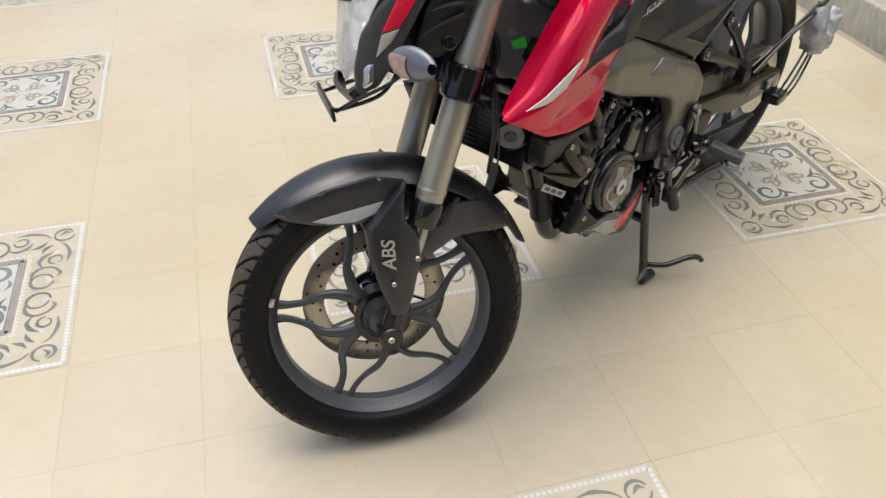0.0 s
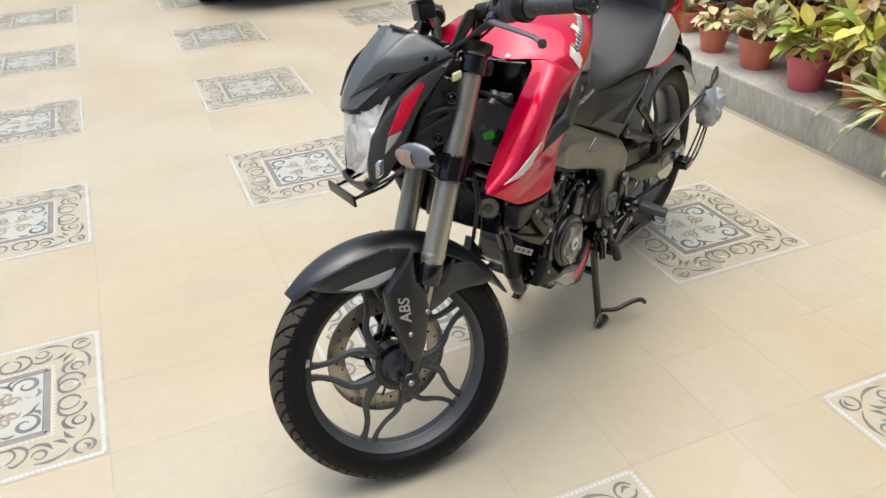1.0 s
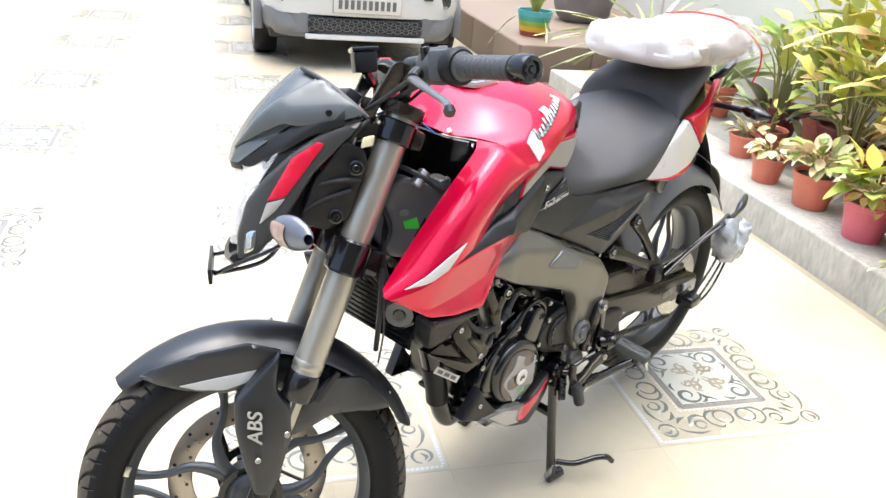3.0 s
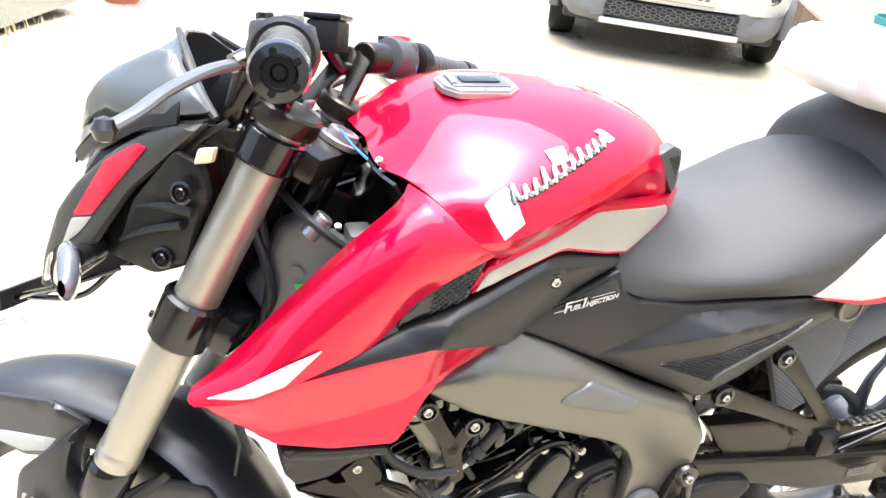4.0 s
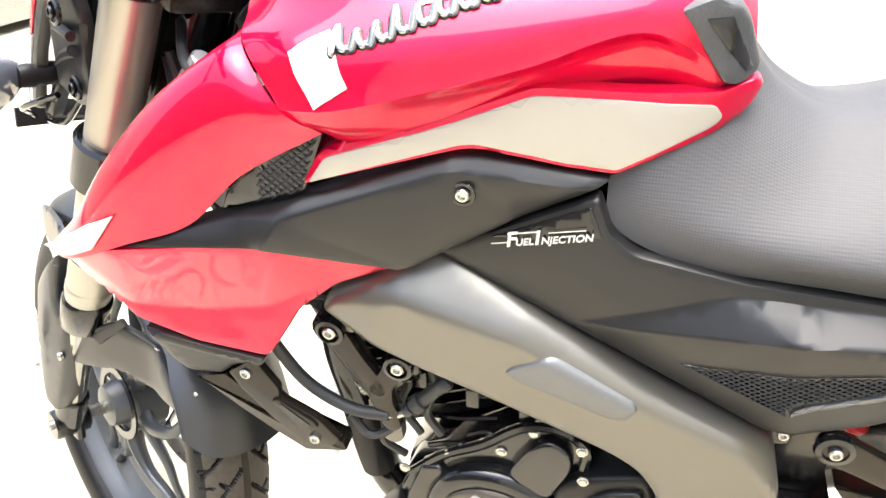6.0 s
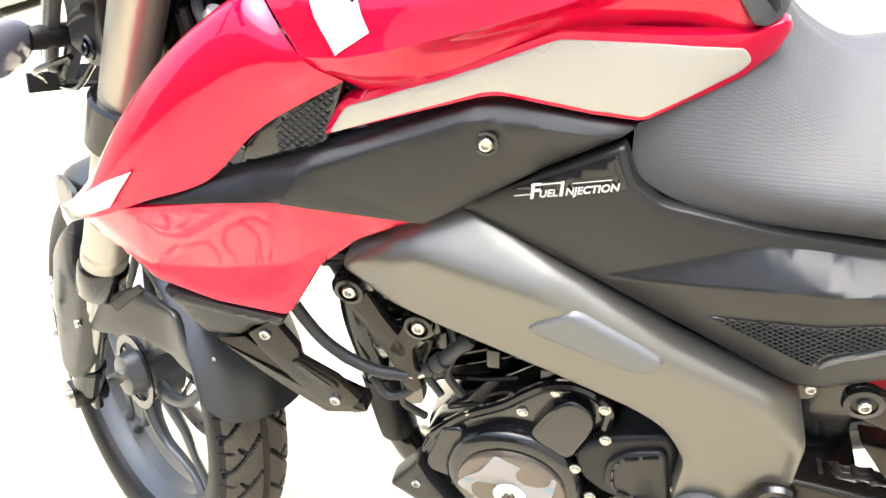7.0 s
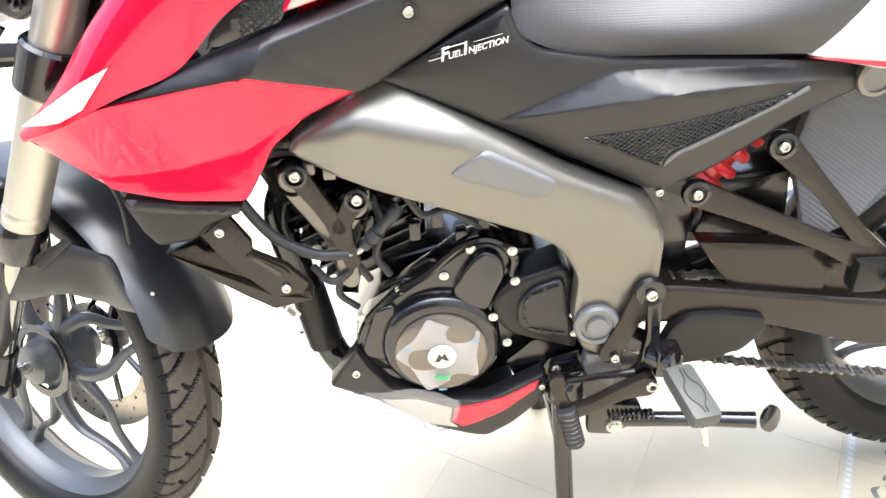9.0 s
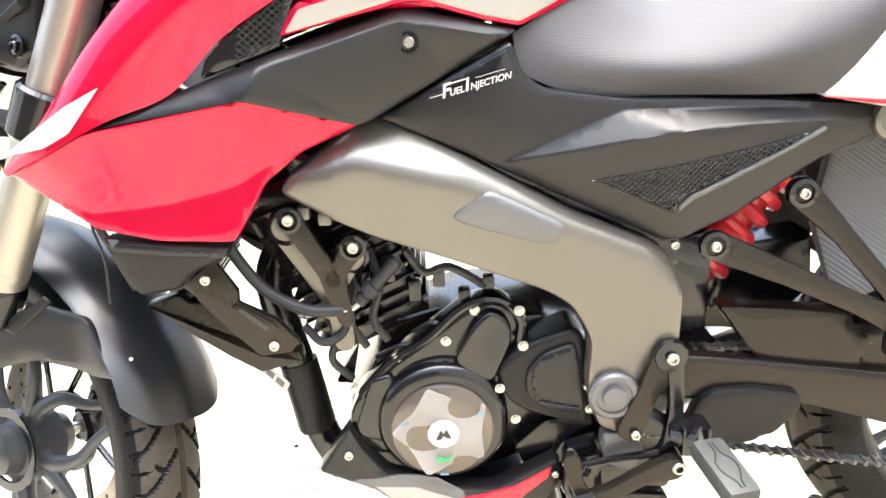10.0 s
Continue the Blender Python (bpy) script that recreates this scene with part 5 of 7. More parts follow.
# ---- seat and tail ----
def seat_rows(s):
    R = [[(.762, 0, .897), (.761, .03, .895), (.740, .085, .873), (.692, .113, .846), (.661, .120, .828)],
         [(.787, 0, .872), (.786, .032, .869), (.765, .095, .846), (.715, .130, .814), (.670, .130, .790)],
         [(.83, 0, .853), (.829, .036, .849), (.814, .105, .822), (.775, .143, .797), (.735, .138, .767)],
         [(.89, 0, .861), (.89, .04, .857), (.885, .115, .826), (.868, .152, .793), (.85, .140, .762)],
         [(.96, 0, .888), (.96, .04, .885), (.958, .125, .852), (.955, .160, .810), (.95, .145, .760)],
         [(1.045, 0, .911), (1.043, .045, .908), (1.028, .132, .876), (1.010, .160, .834), (.99, .150, .766)],
         [(1.112, 0, .922), (1.110, .045, .919), (1.092, .132, .893), (1.076, .150, .866), (1.055, .146, .815)]]
    return [[(x, s * y, z) for x, y, z in r] for r in R]


def pillion_rows(s):
    R = [[(1.102, 0, .915), (1.098, .07, .908), (1.086, .12, .895), (1.078, .142, .875), (1.078, .138, .852)],
         [(1.118, 0, .958), (1.113, .075, .952), (1.103, .124, .938), (1.100, .142, .912), (1.104, .136, .880)],
         [(1.18, 0, .990), (1.18, .075, .985), (1.18, .118, .972), (1.18, .132, .946), (1.18, .124, .918)],
         [(1.27, 0, 1.008), (1.27, .065, 1.004), (1.27, .102, .994), (1.27, .112, .974), (1.27, .102, .952)],
         [(1.325, 0, .998), (1.322, .04, .995), (1.318, .066, .987), (1.314, .070, .972), (1.31, .064, .955)]]
    return [[(x, s * y, z) for x, y, z in r] for r in R]


seat = part("rider_seat", skin(seat_rows(-1), 6, 6, .008), SEAT, bike, "dark grey textured rider seat")
part("seat_half", skin(seat_rows(1), 6, 6, .008), SEAT, seat)
pil = part("pillion_seat", skin(pillion_rows(-1), 6, 6, .008), SEAT, bike, "dark grey raised pillion seat")
part("pillion_half", skin(pillion_rows(1), 6, 6, .008), SEAT, pil)
part("seat_base", block((.70, -.11, .72), (1.30, .11, .80), .02), PLAST, bike)
part("seat_base_rear", plate([(1.05, .78), (1.10, .90), (1.30, .955), (1.31, .90), (1.18, .79)], -.085, .085, .006), PLAST, bike)
tail_y = lambda x, z: -lerp(x, [.97, 1.08, 1.2, 1.3, 1.38], [.150, .166, .158, .126, .098])
for s in (-1, 1):
    mir = s > 0
    tw = part("tail_panel", panel([(.970, .757), (1.03, .832), (1.098, .887), (1.150, .848), (1.200, .806), (1.165, .772), (1.125, .748), (1.05, .742)], tail_y, .010, .006, .012, .008, mirror=mir), WHITE, bike, "white front half of the tail panel")
    part("tail_stripe", panel([(.97, .7565), (1.05, .746), (1.125, .7505), (1.16, .772), (1.13, .764), (1.05, .752)], lambda x, z: tail_y(x, z) - .002, .001, .001, .012, .002, mirror=mir), REDD, tw)
    part("tail_panel", panel([(1.099, .889), (1.150, .894), (1.302, .957), (1.345, .966), (1.372, .955), (1.30, .885), (1.203, .807), (1.152, .850)], tail_y, .010, .006, .012, .008, mirror=mir), RED, bike, "red rear half of the tail panel")
part("tail_sticker", panel([(1.292, .918), (1.318, .935), (1.334, .956), (1.306, .948)], lambda x, z: tail_y(x, z) - .0015, .001, .001, .012, .002), TAPE, bike)
part("tail_core", block((1.08, -.085, .80), (1.36, .085, .93), .02, Matrix.Translation((1.2, 0, .86)) @ Matrix.Rotation(radians(-24), 4, 'Y') @ Matrix.Translation((-1.22, 0, -.86))), PLAST, bike)
part("tail_light", block((1.37, -.05, .935), (1.40, .05, .965), .008), glass("red_lens", (.5, .01, .01), .05, 1.45, .9), bike)
for s in (-1, 1):
    part("grab_handle", tube([(1.30, s * .105, .950), (1.335, s * .118, .975), (1.375, s * .114, .992), (1.40, s * .095, .998)], [.013, .014, .013, .01], 10, 6, .7), SATIN, bike, "black grab handle")
    ri = part("rear_indicator", tube([(1.33, s * .10, .885), (1.335, s * .16, .885), (1.338, s * .19, .884)], .008, 8, 3), PLAST, bike, "black rear indicator with amber lens")
    rows = []
    for t in (0, .25, .6, .9, 1):
        r = .02 * math.sin(math.pi * (.15 + .78 * t)) ** .8
        rows.append([(1.34 + .004 * t + r * math.cos(a), s * (.185 + .07 * t), .885 - .006 * t + r * .85 * math.sin(a)) for a in np.linspace(0, 2 * math.pi, 13)])
    part("indicator_shell", skin(rows, 4, 2, 0), SATIN, ri)
    part("indicator_lens", block((1.352, s * .20 - .014, .868), (1.366, s * .20 + .014, .882), .004), ORANGE, ri, "amber lens")
part("plate_holder", tube([(1.36, 0, .86), (1.47, 0, .76), (1.56, 0, .64), (1.60, 0, .56)], [.05, .045, .04, .035], 10, 6, .25), PLAST, bike)


# ---- side covers and frame ----
def fr_y(x, z):
    """The frame cover: an upper facet that looks up, a fold, and a face that leans in below."""
    e = lerp(x, [.418, .496, .606, .717, .796, .834], [.692, .716, .688, .636, .604, .560]) - z
    k = .006
    up, down = (math.sqrt(e * e + k * k) - e) / 2, (math.sqrt(e * e + k * k) + e) / 2
    return -(.176 - 1.05 * up - .13 * min(down, .12) - .3 * max(0, .47 - x))


part("frame_cover", panel([(.415, .681), (.428, .700), (.501, .748), (.527, .753), (.63, .697), (.718, .647), (.80, .611), (.828, .592), (.838, .56), (.840, .49), (.826, .444), (.800, .395), (.780, .374), (.752, .388), (.738, .442), (.742, .497), (.729, .525), (.716, .545), (.69, .562), (.652, .577), (.567, .610), (.506, .633), (.455, .660)],
    fr_y, .022, .007, .008, .012, folds=[([(.418, .692), (.496, .716), (.606, .688), (.717, .636), (.796, .604), (.834, .560)], (.007, 0, -.006))]), BRONZE, bike, "bronze-grey frame cover")
part("frame_cover", panel([(.415, .681), (.428, .700), (.501, .748), (.527, .753), (.63, .697), (.718, .647), (.80, .611), (.828, .592), (.838, .56), (.840, .49), (.826, .444), (.78, .374), (.738, .442), (.742, .497), (.716, .545), (.652, .577), (.506, .633)],
    fr_y, .022, .008, .014, .012, mirror=True), BRONZE, bike, "bronze-grey frame cover")
pad = part("frame_pad", panel([(.591, .652), (.597, .660), (.629, .680), (.638, .678), (.706, .643), (.709, .636), (.701, .621), (.692, .618), (.680, .620), (.605, .643)], lambda x, z: fr_y(x, z) - .004, .007, .0055, .007, .004), GUN, bike, "raised grey pad on the frame cover")
part("pivot_cap", lathe([(.027, 0), (.029, .002), (.029, .008), (.026, .011), (.021, .011), (.020, .008), (.014, .008), (.013, .013), (.005, .014), (.001, .014)], Matrix.Translation((.768, -.160, .432)) @ WY, 32), GUN, bike, "grey swing-arm pivot cap")
# the side cover: a flat upper field, a wedge-shaped shelf that catches the sky, and a lower face that tucks in
COVER = [(.522, .751), (.59, .788), (.657, .823), (.668, .792), (.690, .775), (.773, .763), (.86, .759), (.93, .755), (1.03, .745), (1.065, .736), (1.06, .722), (.978, .690), (.892, .632), (.838, .608), (.815, .610), (.632, .701)]
cov_flat = facets({
    "u0": (.500, .742, .139), "u1": (.657, .832, .143), "u2": (.773, .778, .147), "u3": (.930, .772, .143), "u4": (1.070, .752, .134),
    "s0": (.640, .700, .147), "a1": (.768, .751, .148), "a2": (.860, .750, .146), "a3": (.950, .747, .142), "a4": (1.065, .738, .135),
    "d1": (.820, .732, .174), "d2": (.920, .736, .165), "d3": (1.045, .731, .142),
    "b0": (.620, .688, .145), "b1": (.815, .603, .147), "b2": (.840, .603, .147), "b3": (.894, .627, .146), "b4": (.978, .685, .146), "b5": (1.068, .716, .136)},
    "u0-u1-s0 u1-a1-s0 u1-u2-a1 u2-a2-a1 u2-u3-a2 u3-a3-a2 u3-u4-a3 u4-a4-a3 s0-a1-d1 a1-a2-d1 a2-d2-d1 a2-a3-d2 a3-d3-d2 a3-a4-d3 a4-b5-d3 s0-d1-b1 d1-b2-b1 d1-d2-b2 d2-b3-b2 d2-b4-b3 d2-d3-b4 d3-b5-b4 s0-b1-b0 u0-s0-b0")


def cov_y(x, z):
    """The facets, swelling a little towards the middle of the cover."""
    d = dist_to(np.array(COVER), np.array((x, z))) if inside(np.array(COVER), (x, z)) else 0
    return cov_flat(x, z) - .004 * (1 - max(0, 1 - d / .06) ** 2)


for s in (-1, 1):
    mir = s > 0
    sc = part("side_cover", panel(COVER, cov_y, .012, .004, .007, .006, mirror=mir, folds=[([(.642, .701), (.768, .751), (.86, .750), (.95, .747), (1.05, .740)], (.003, .001, -.001, -.003)), ([(.66, .705), (.82, .732), (.92, .736), (1.04, .731)], (.003, .001, -.001, -.003))]), MATTE, bike, "matte black side cover under the seat")
    part("cover_badge_field", panel([(.572, .774), (.652, .815), (.663, .788), (.62, .779)], lambda x, z: cov_y(x, z) - .0012, .001, .001, .01, .002, mirror=mir), SATIN, sc)
    me = part("cover_mesh_back", panel([(.735, .681), (.975, .7255), (.829, .660), (.826, .642)], lambda x, z: cov_y(x, z) - .0012, .001, .001, .012, .003, mirror=mir), ENG, sc)
    bm = lattice([(.737, .681), (.972, .7245), (.829, .661), (.826, .644)], lambda x, z: cov_y(x, z) - .0016, s, .0046, .0007, (radians(48), radians(-24)))
    part("cover_mesh", bm, HOSE, sc, "fine black mesh")
    part("mesh_trim", panel([(.828, .650), (.838, .662), (.975, .7285), (.978, .724), (.84, .655), (.829, .643)], lambda x, z: cov_y(x, z) - .004, .003, .002, .012, .002, mirror=mir), GUN, sc, "grey trim along the mesh")
    part("cover_lug", lathe([(.021, 0), (.022, .003), (.021, .010), (.016, .012), (.0155, .009), (.001, .009)], Matrix.Translation((1.052, s * .140, .730)) @ Matrix.Rotation(radians(90 if s < 0 else -90), 4, 'X'), 28), BRONZE, bike)
m = face_m((.619, cov_y(.619, .781) - .0032, .781), -.057, -1, 0, 14.5)
for text, size, x in (("F", .0190, -.0300), ("UEL", .0090, -.0185), ("I", .0180, -.0080), ("NJECTION", .0090, .0165)):
    letters(text, size, m @ Matrix.Translation((x, .0028 if size > .01 else 0, 0)), WHITE, bike, "cover_lettering", .0003, .35, .00045 if size > .01 else .0002, label="white slanted lettering")
part("lettering_bar", block((-.046, .0005, 0), (-.029, .0013, .0005), 0, m), WHITE, bike)
part("lettering_bar", block((-.030, .0085, 0), (-.004, .0096, .0005), 0, m), WHITE, bike)
part("lettering_bar", block((.0035, .0072, 0), (.034, .0077, .0005), 0, m), WHITE, bike)
# dark sheet added behind the covers to put shade into the open gap
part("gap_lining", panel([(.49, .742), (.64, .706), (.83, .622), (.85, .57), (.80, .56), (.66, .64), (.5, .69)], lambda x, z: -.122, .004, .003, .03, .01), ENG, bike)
part("subframe_tube", tube([(.74, -.09, .60), (.90, -.105, .66), (1.06, -.105, .74), (1.28, -.07, .86)], .013, 10, 6), SATIN, bike)
part("subframe_tube", tube([(.74, .09, .60), (.90, .105, .66), (1.06, .105, .74), (1.28, .07, .86)], .013, 10, 6), SATIN, bike)
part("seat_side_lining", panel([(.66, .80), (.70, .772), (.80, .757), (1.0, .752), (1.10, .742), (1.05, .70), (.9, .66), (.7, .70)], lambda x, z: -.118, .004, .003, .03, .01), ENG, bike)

# beam under the steering head with sticker
bm_y = lambda x, z: -(.0745 + .62 * (x - .287) - .12 * (z - .79))
for s in (-1, 1):
    bp = part("head_beam", panel([(.222, .775), (.238, .80), (.262, .858), (.285, .872), (.33, .852), (.375, .82), (.42, .78), (.40, .74), (.31, .72), (.255, .725)], bm_y, .02, .006, .012, .008, mirror=s > 0), GUN, bike, "grey cast frame beam behind the fork")
    if s < 0:
        part("green_sticker", block((-.0125, -.012, 0), (.0125, .012, .0008), 0, face_m((.288, bm_y(.288, .785) - .0008, .785), -.62, -1, -.12, 20)), GREEN, bp, "bright green square sticker")
        part("round_sticker", lathe([(.0085, 0), (.0085, .0005)], face_m((.2775, bm_y(.2775, .807) - .0008, .807), -.62, -1, -.12), 24), STICK, bp, "pale grey round sticker")
part("head_tube", rod((.175, 0, .73), (.262, 0, .915), .033), SATIN, bike)
part("wire_clamp", block((.33, -.10, .840), (.360, -.06, .866), .006), GUN, bike)
part("hose_union", rod((.285, -.085, .862), (.305, -.085, .885), .011, seg=16), ALU, bike)
bolt((.318, -.088, .872), (0, -.3, 1), .007, bike)
bolt((.345, -.10, .868), (0, -.3, 1), .006, bike)
for c in ([(.24, -.04, .87), (.25, -.045, .80), (.24, -.06, .72), (.26, -.06, .66)], [(.26, -.04, .90), (.29, -.09, .88), (.33, -.1, .85), (.38, -.1, .83)], [(.22, -.08, .72), (.20, -.10, .66), (.21, -.085, .60), (.22, -.07, .55)]):
    part("wiring", tube(c, .005, 8, 6), HOSE, bike)
for y in (-.03, .0, .03, .06):
    part("wiring", tube([(.23, y, .86), (.25, y - .03, .78), (.24, y, .70), (.28, y, .64)], .006, 8, 6), HOSE, bike)
part("loose_wire", tube([(.205, -.10, .70), (.20, -.11, .65), (.205, -.105, .60), (.20, -.10, .545)], .0018, 6, 6), HOSE, bike)

# horn under the tip of the shroud
horn = part("horn", lathe([(.012, -.02), (.030, -.018), (.034, -.004), (.034, .004), (.030, .007), (.012, .007), (.010, .011), (.001, .011)], axis_matrix((.262, -.085, .620), (.20, -.14, .615)), 36), SATIN, bike, "black round horn with a steel face")
part("horn_face", lathe([(.026, .0072), (.026, .0080), (.014, .0086), (.013, .0076)], axis_matrix((.262, -.085, .620), (.20, -.14, .615)), 36), GUN, horn)
part("paper_label", block((-.028, -.008, 0), (.028, .008, .0006), 0, face_m((.375, -.112, .452), -.55, -1, .1, -32)), WHITE, bike, "small white label with dark bars")
for q in range(3):
    part("label_bar", block((-.022 + .016 * q, -.004, .0006), (-.010 + .016 * q, .004, .0010), 0, face_m((.375, -.112, .452), -.55, -1, .1, -32)), GUN, bike)

# radiator with its side housing
rad = part("radiator", block((-.018, -.11, -.06), (.018, .11, .06), .004, Matrix.Translation((.30, 0, .60)) @ Matrix.Rotation(radians(14), 4, 'Y')), ENG, bike, "black finned radiator")
for q in range(12):
    z = -.055 + q * .0095
    part("fin", block((-.0205, -.10, z), (.0205, .10, z + .0022), 0, Matrix.Translation((.30, 0, .60)) @ Matrix.Rotation(radians(14), 4, 'Y')), ENG, rad)
for s in (-1, 1):
    mir = s > 0
    part("radiator_housing", panel([(.240, .648), (.30, .640), (.366, .634), (.352, .615), (.325, .606), (.305, .584), (.262, .577), (.250, .60)], lambda x, z: -lerp(z, [.575, .64], [.168, .186]), .03, .008, .012, .008, mirror=mir), PLAST, bike, "dark plastic housing under the shroud")
    part("housing_rim", panel([(.242, .650), (.30, .642), (.368, .636), (.362, .624), (.30, .629), (.25, .636)], lambda x, z: -.190, .02, .005, .012, .004, mirror=mir), MATTE, bike)
    part("radiator_duct", plate([(.264, .566), (.300, .576), (.310, .566), (.330, .566), (.380, .502), (.421, .504), (.424, .491), (.377, .480), (.345, .501), (.313, .525)], *sorted((s * .138, s * .162)), .003, .002, 2), BROWN, bike, "bronze-black lower radiator duct")
    br = part("radiator_bracket", plate([(.314, .594), (.345, .618), (.366, .582), (.365, .569), (.402, .548), (.424, .522), (.415, .509), (.381, .506), (.352, .538), (.324, .573)], *sorted((s * .164, s * .174)), .002, .002, 2), BROWN, bike, "slotted bronze-black radiator bracket")
    part("bracket_step", plate([(.357, .566), (.364, .569), (.400, .546), (.404, .539), (.393, .530), (.385, .533)], *sorted((s * .173, s * .1775)), .0015, .002, 2), BROWN, br)
    part("bracket_slot", plate([(.364, .5625), (.368, .565), (.396, .5415), (.391, .537)], *sorted((s * .176, s * .1785)), 0, .001, 2), ENG, br)
    bolt((.334, s * .1735, .597), (0, s, 0), .0085, bike)
    bolt((.397, s * .1735, .518), (0, s, 0), .0085, bike)

# ---- engine ----
def body(bm, name, material, label=""):
    return part(name, bm, material, bike, label)


TIP = Matrix.Translation((.50, 0, .50)) @ Matrix.Rotation(radians(-24), 4, 'Y')
body(plate([(.462, .395), (.50, .46), (.60, .50), (.70, .50), (.76, .46), (.77, .38), (.72, .32), (.62, .285), (.50, .29), (.455, .34)], -.085, .085, .012), "crankcase", ENG, "black engine crankcase")
cyl = body(block((-.065, -.085, -.02), (.065, .085, .115), .01, TIP), "cylinder_block", ENG, "black engine cylinder")
for q in range(7):
    part("fin", block((-.072, -.094, .005 + q * .0155), (.072, .094, .0085 + q * .0155), .0015, TIP), ENG, cyl)
head = body(block((-.07, -.095, .115), (.07, .095, .205), .014, TIP), "cylinder_head", ENG, "black cylinder head")
part("head_cover", block((-.06, -.08, .205), (.06, .08, .24), .014, TIP), ENG, head)
for q in range(3):
    part("head_rib", block((-.064, -.104, .125 + q * .024), (.064, -.094, .130 + q * .024), .0015, TIP), ENG, head)
for q in ((-.05, -.097, .19), (.05, -.097, .19), (-.05, -.09, .10), (.045, -.09, .10)):
    v = TIP @ Vector(q)
    bolt(v, (0, -1, 0), .0065, bike)
# clutch side casing: flat land plus raised rims
cl = body(plate([(.464, .394), (.478, .424), (.519, .463), (.56, .492), (.606, .528), (.640, .536), (.664, .522), (.671, .493), (.655, .455), (.641, .419), (.656, .367), (.63, .335), (.58, .322), (.51, .336), (.466, .352)], -.122, -.07, .008, .012, 3), "left_engine_casing", SATIN, "gloss-black engine side casing")
part("casing_rim", tube([(.480, -.121, .424), (.519, -.122, .466), (.562, -.122, .494), (.603, -.122, .530), (.640, -.122, .537), (.668, -.122, .515), (.668, -.122, .485)], .006, 8, 6), SATIN, cl)
part("casing_bulge", plate([(.589, .468), (.612, .512), (.632, .531), (.652, .520), (.659, .496), (.636, .438), (.612, .445)], -.136, -.11, .006, .012, 3), SATIN, cl)
part("casing_facet", plate([(.471, .382), (.494, .447), (.516, .453), (.529, .415), (.509, .360), (.476, .370)], -.130, -.11, .005, .006, 3), SATIN, cl)
part("casing_drum", lathe([(.078, 0), (.077, .028), (.072, .034), (.066, .036), (.06, .0365)], Matrix.Translation((.575, -.105, .389)) @ WY, 56), SATIN, cl)
part("casing_disc", lathe([(.0605, 0), (.0600, .004), (.057, .0065), (.035, .0075), (.0001, .0078)], Matrix.Translation((.5745, -.1415, .384)) @ WY, 48), mat("polished_cover", (.16, .14, .12), .25, .6, .15, 30), cl)
star = []
for q in range(10):
    a = q * math.pi / 5 + .35
    r = .061 if q % 2 else .045
    star.append((.5745 + r * math.sin(a), .384 + r * math.cos(a)))
part("protective_film", panel(star, lambda x, z: -.1500 - .0035 * math.sin(60 * x) * math.cos(75 * z), .0006, .001, .007, .006), MILKY, cl, "clear crumpled protective film")
part("badge_ring", lathe([(.018, 0), (.0185, .002), (.016, .0035), (.0145, .003), (.0001, .003)], Matrix.Translation((.5745, -.151, .384)) @ WY, 32), TAPE, cl, "pale round badge")
part("badge_bars", plate([(.5655, .378), (.571, .390), (.5745, .385), (.578, .391), (.5835, .379), (.578, .380), (.5745, .383), (.571, .378)], -.1552, -.1538, 0, 0), ENG, cl)
part("film_mark", plate([(.563, .348), (.569, .356), (.576, .351), (.585, .357), (.581, .347)], -.1545, -.1535, 0, .002), mat("green_ink", (.05, .35, .12), .5), cl)
for q in ((.530, .400), (.618, .408), (.574, .330)):
    part("film_mark", block((q[0] - .005, -.1545, q[1] - .0012), (q[0] + .005, -.1535, q[1] + .0012), 0), mat("blue_ink", (.12, .25, .36), .5) if "blue_ink" not in bpy.data.materials else bpy.data.materials["blue_ink"], cl)
sp = body(plate([(.639, .451), (.65, .470), (.676, .488), (.729, .506), (.741, .488), (.744, .44), (.753, .371), (.707, .387), (.667, .401), (.648, .420)], -.138, -.08, .008, .012, 3), "sprocket_cover", PLAST, "dark sprocket cover")
part("cover_face", plate([(.672, .455), (.692, .478), (.728, .490), (.736, .45), (.742, .396), (.69, .408), (.672, .424)], -.145, -.13, .005, .010, 3), MATTE, sp)
for a, b in (((.690, .470), (.703, .475)), ((.707, .477), (.722, .482)), ((.684, .464), (.680, .455)), ((.680, .450), (.680, .439)), ((.680, .434), (.683, .423)), ((.687, .417), (.700, .413)), ((.704, .412), (.717, .409)), ((.721, .408), (.733, .406))):
    part("cover_slot", tube([(a[0], -.1462, a[1]), (b[0], -.1462, b[1])], .0018, 6, 2), ENG, sp)
for q in ((.473, .433), (.525, .471), (.582, .489), (.616, .526), (.669, .486), (.642, .433), (.660, .391), (.726, .341), (.722, .326), (.748, .40), (.745, .43), (.665, .53)):
    bolt((q[0], -.1235 if q[0] < .62 else -.139, q[1]), (0, -1, 0), .0068, bike, hexa=True)
for pts in ([(.50, -.115, .468), (.53, -.12, .485), (.55, -.118, .48)], [(.545, -.118, .50), (.565, -.12, .512), (.58, -.12, .508), (.60, -.12, .53)], [(.498, -.1, .50), (.54, -.11, .515), (.575, -.11, .525)]):
    part("casing_seam", tube(pts, .003, 6, 6), SATIN, cl)
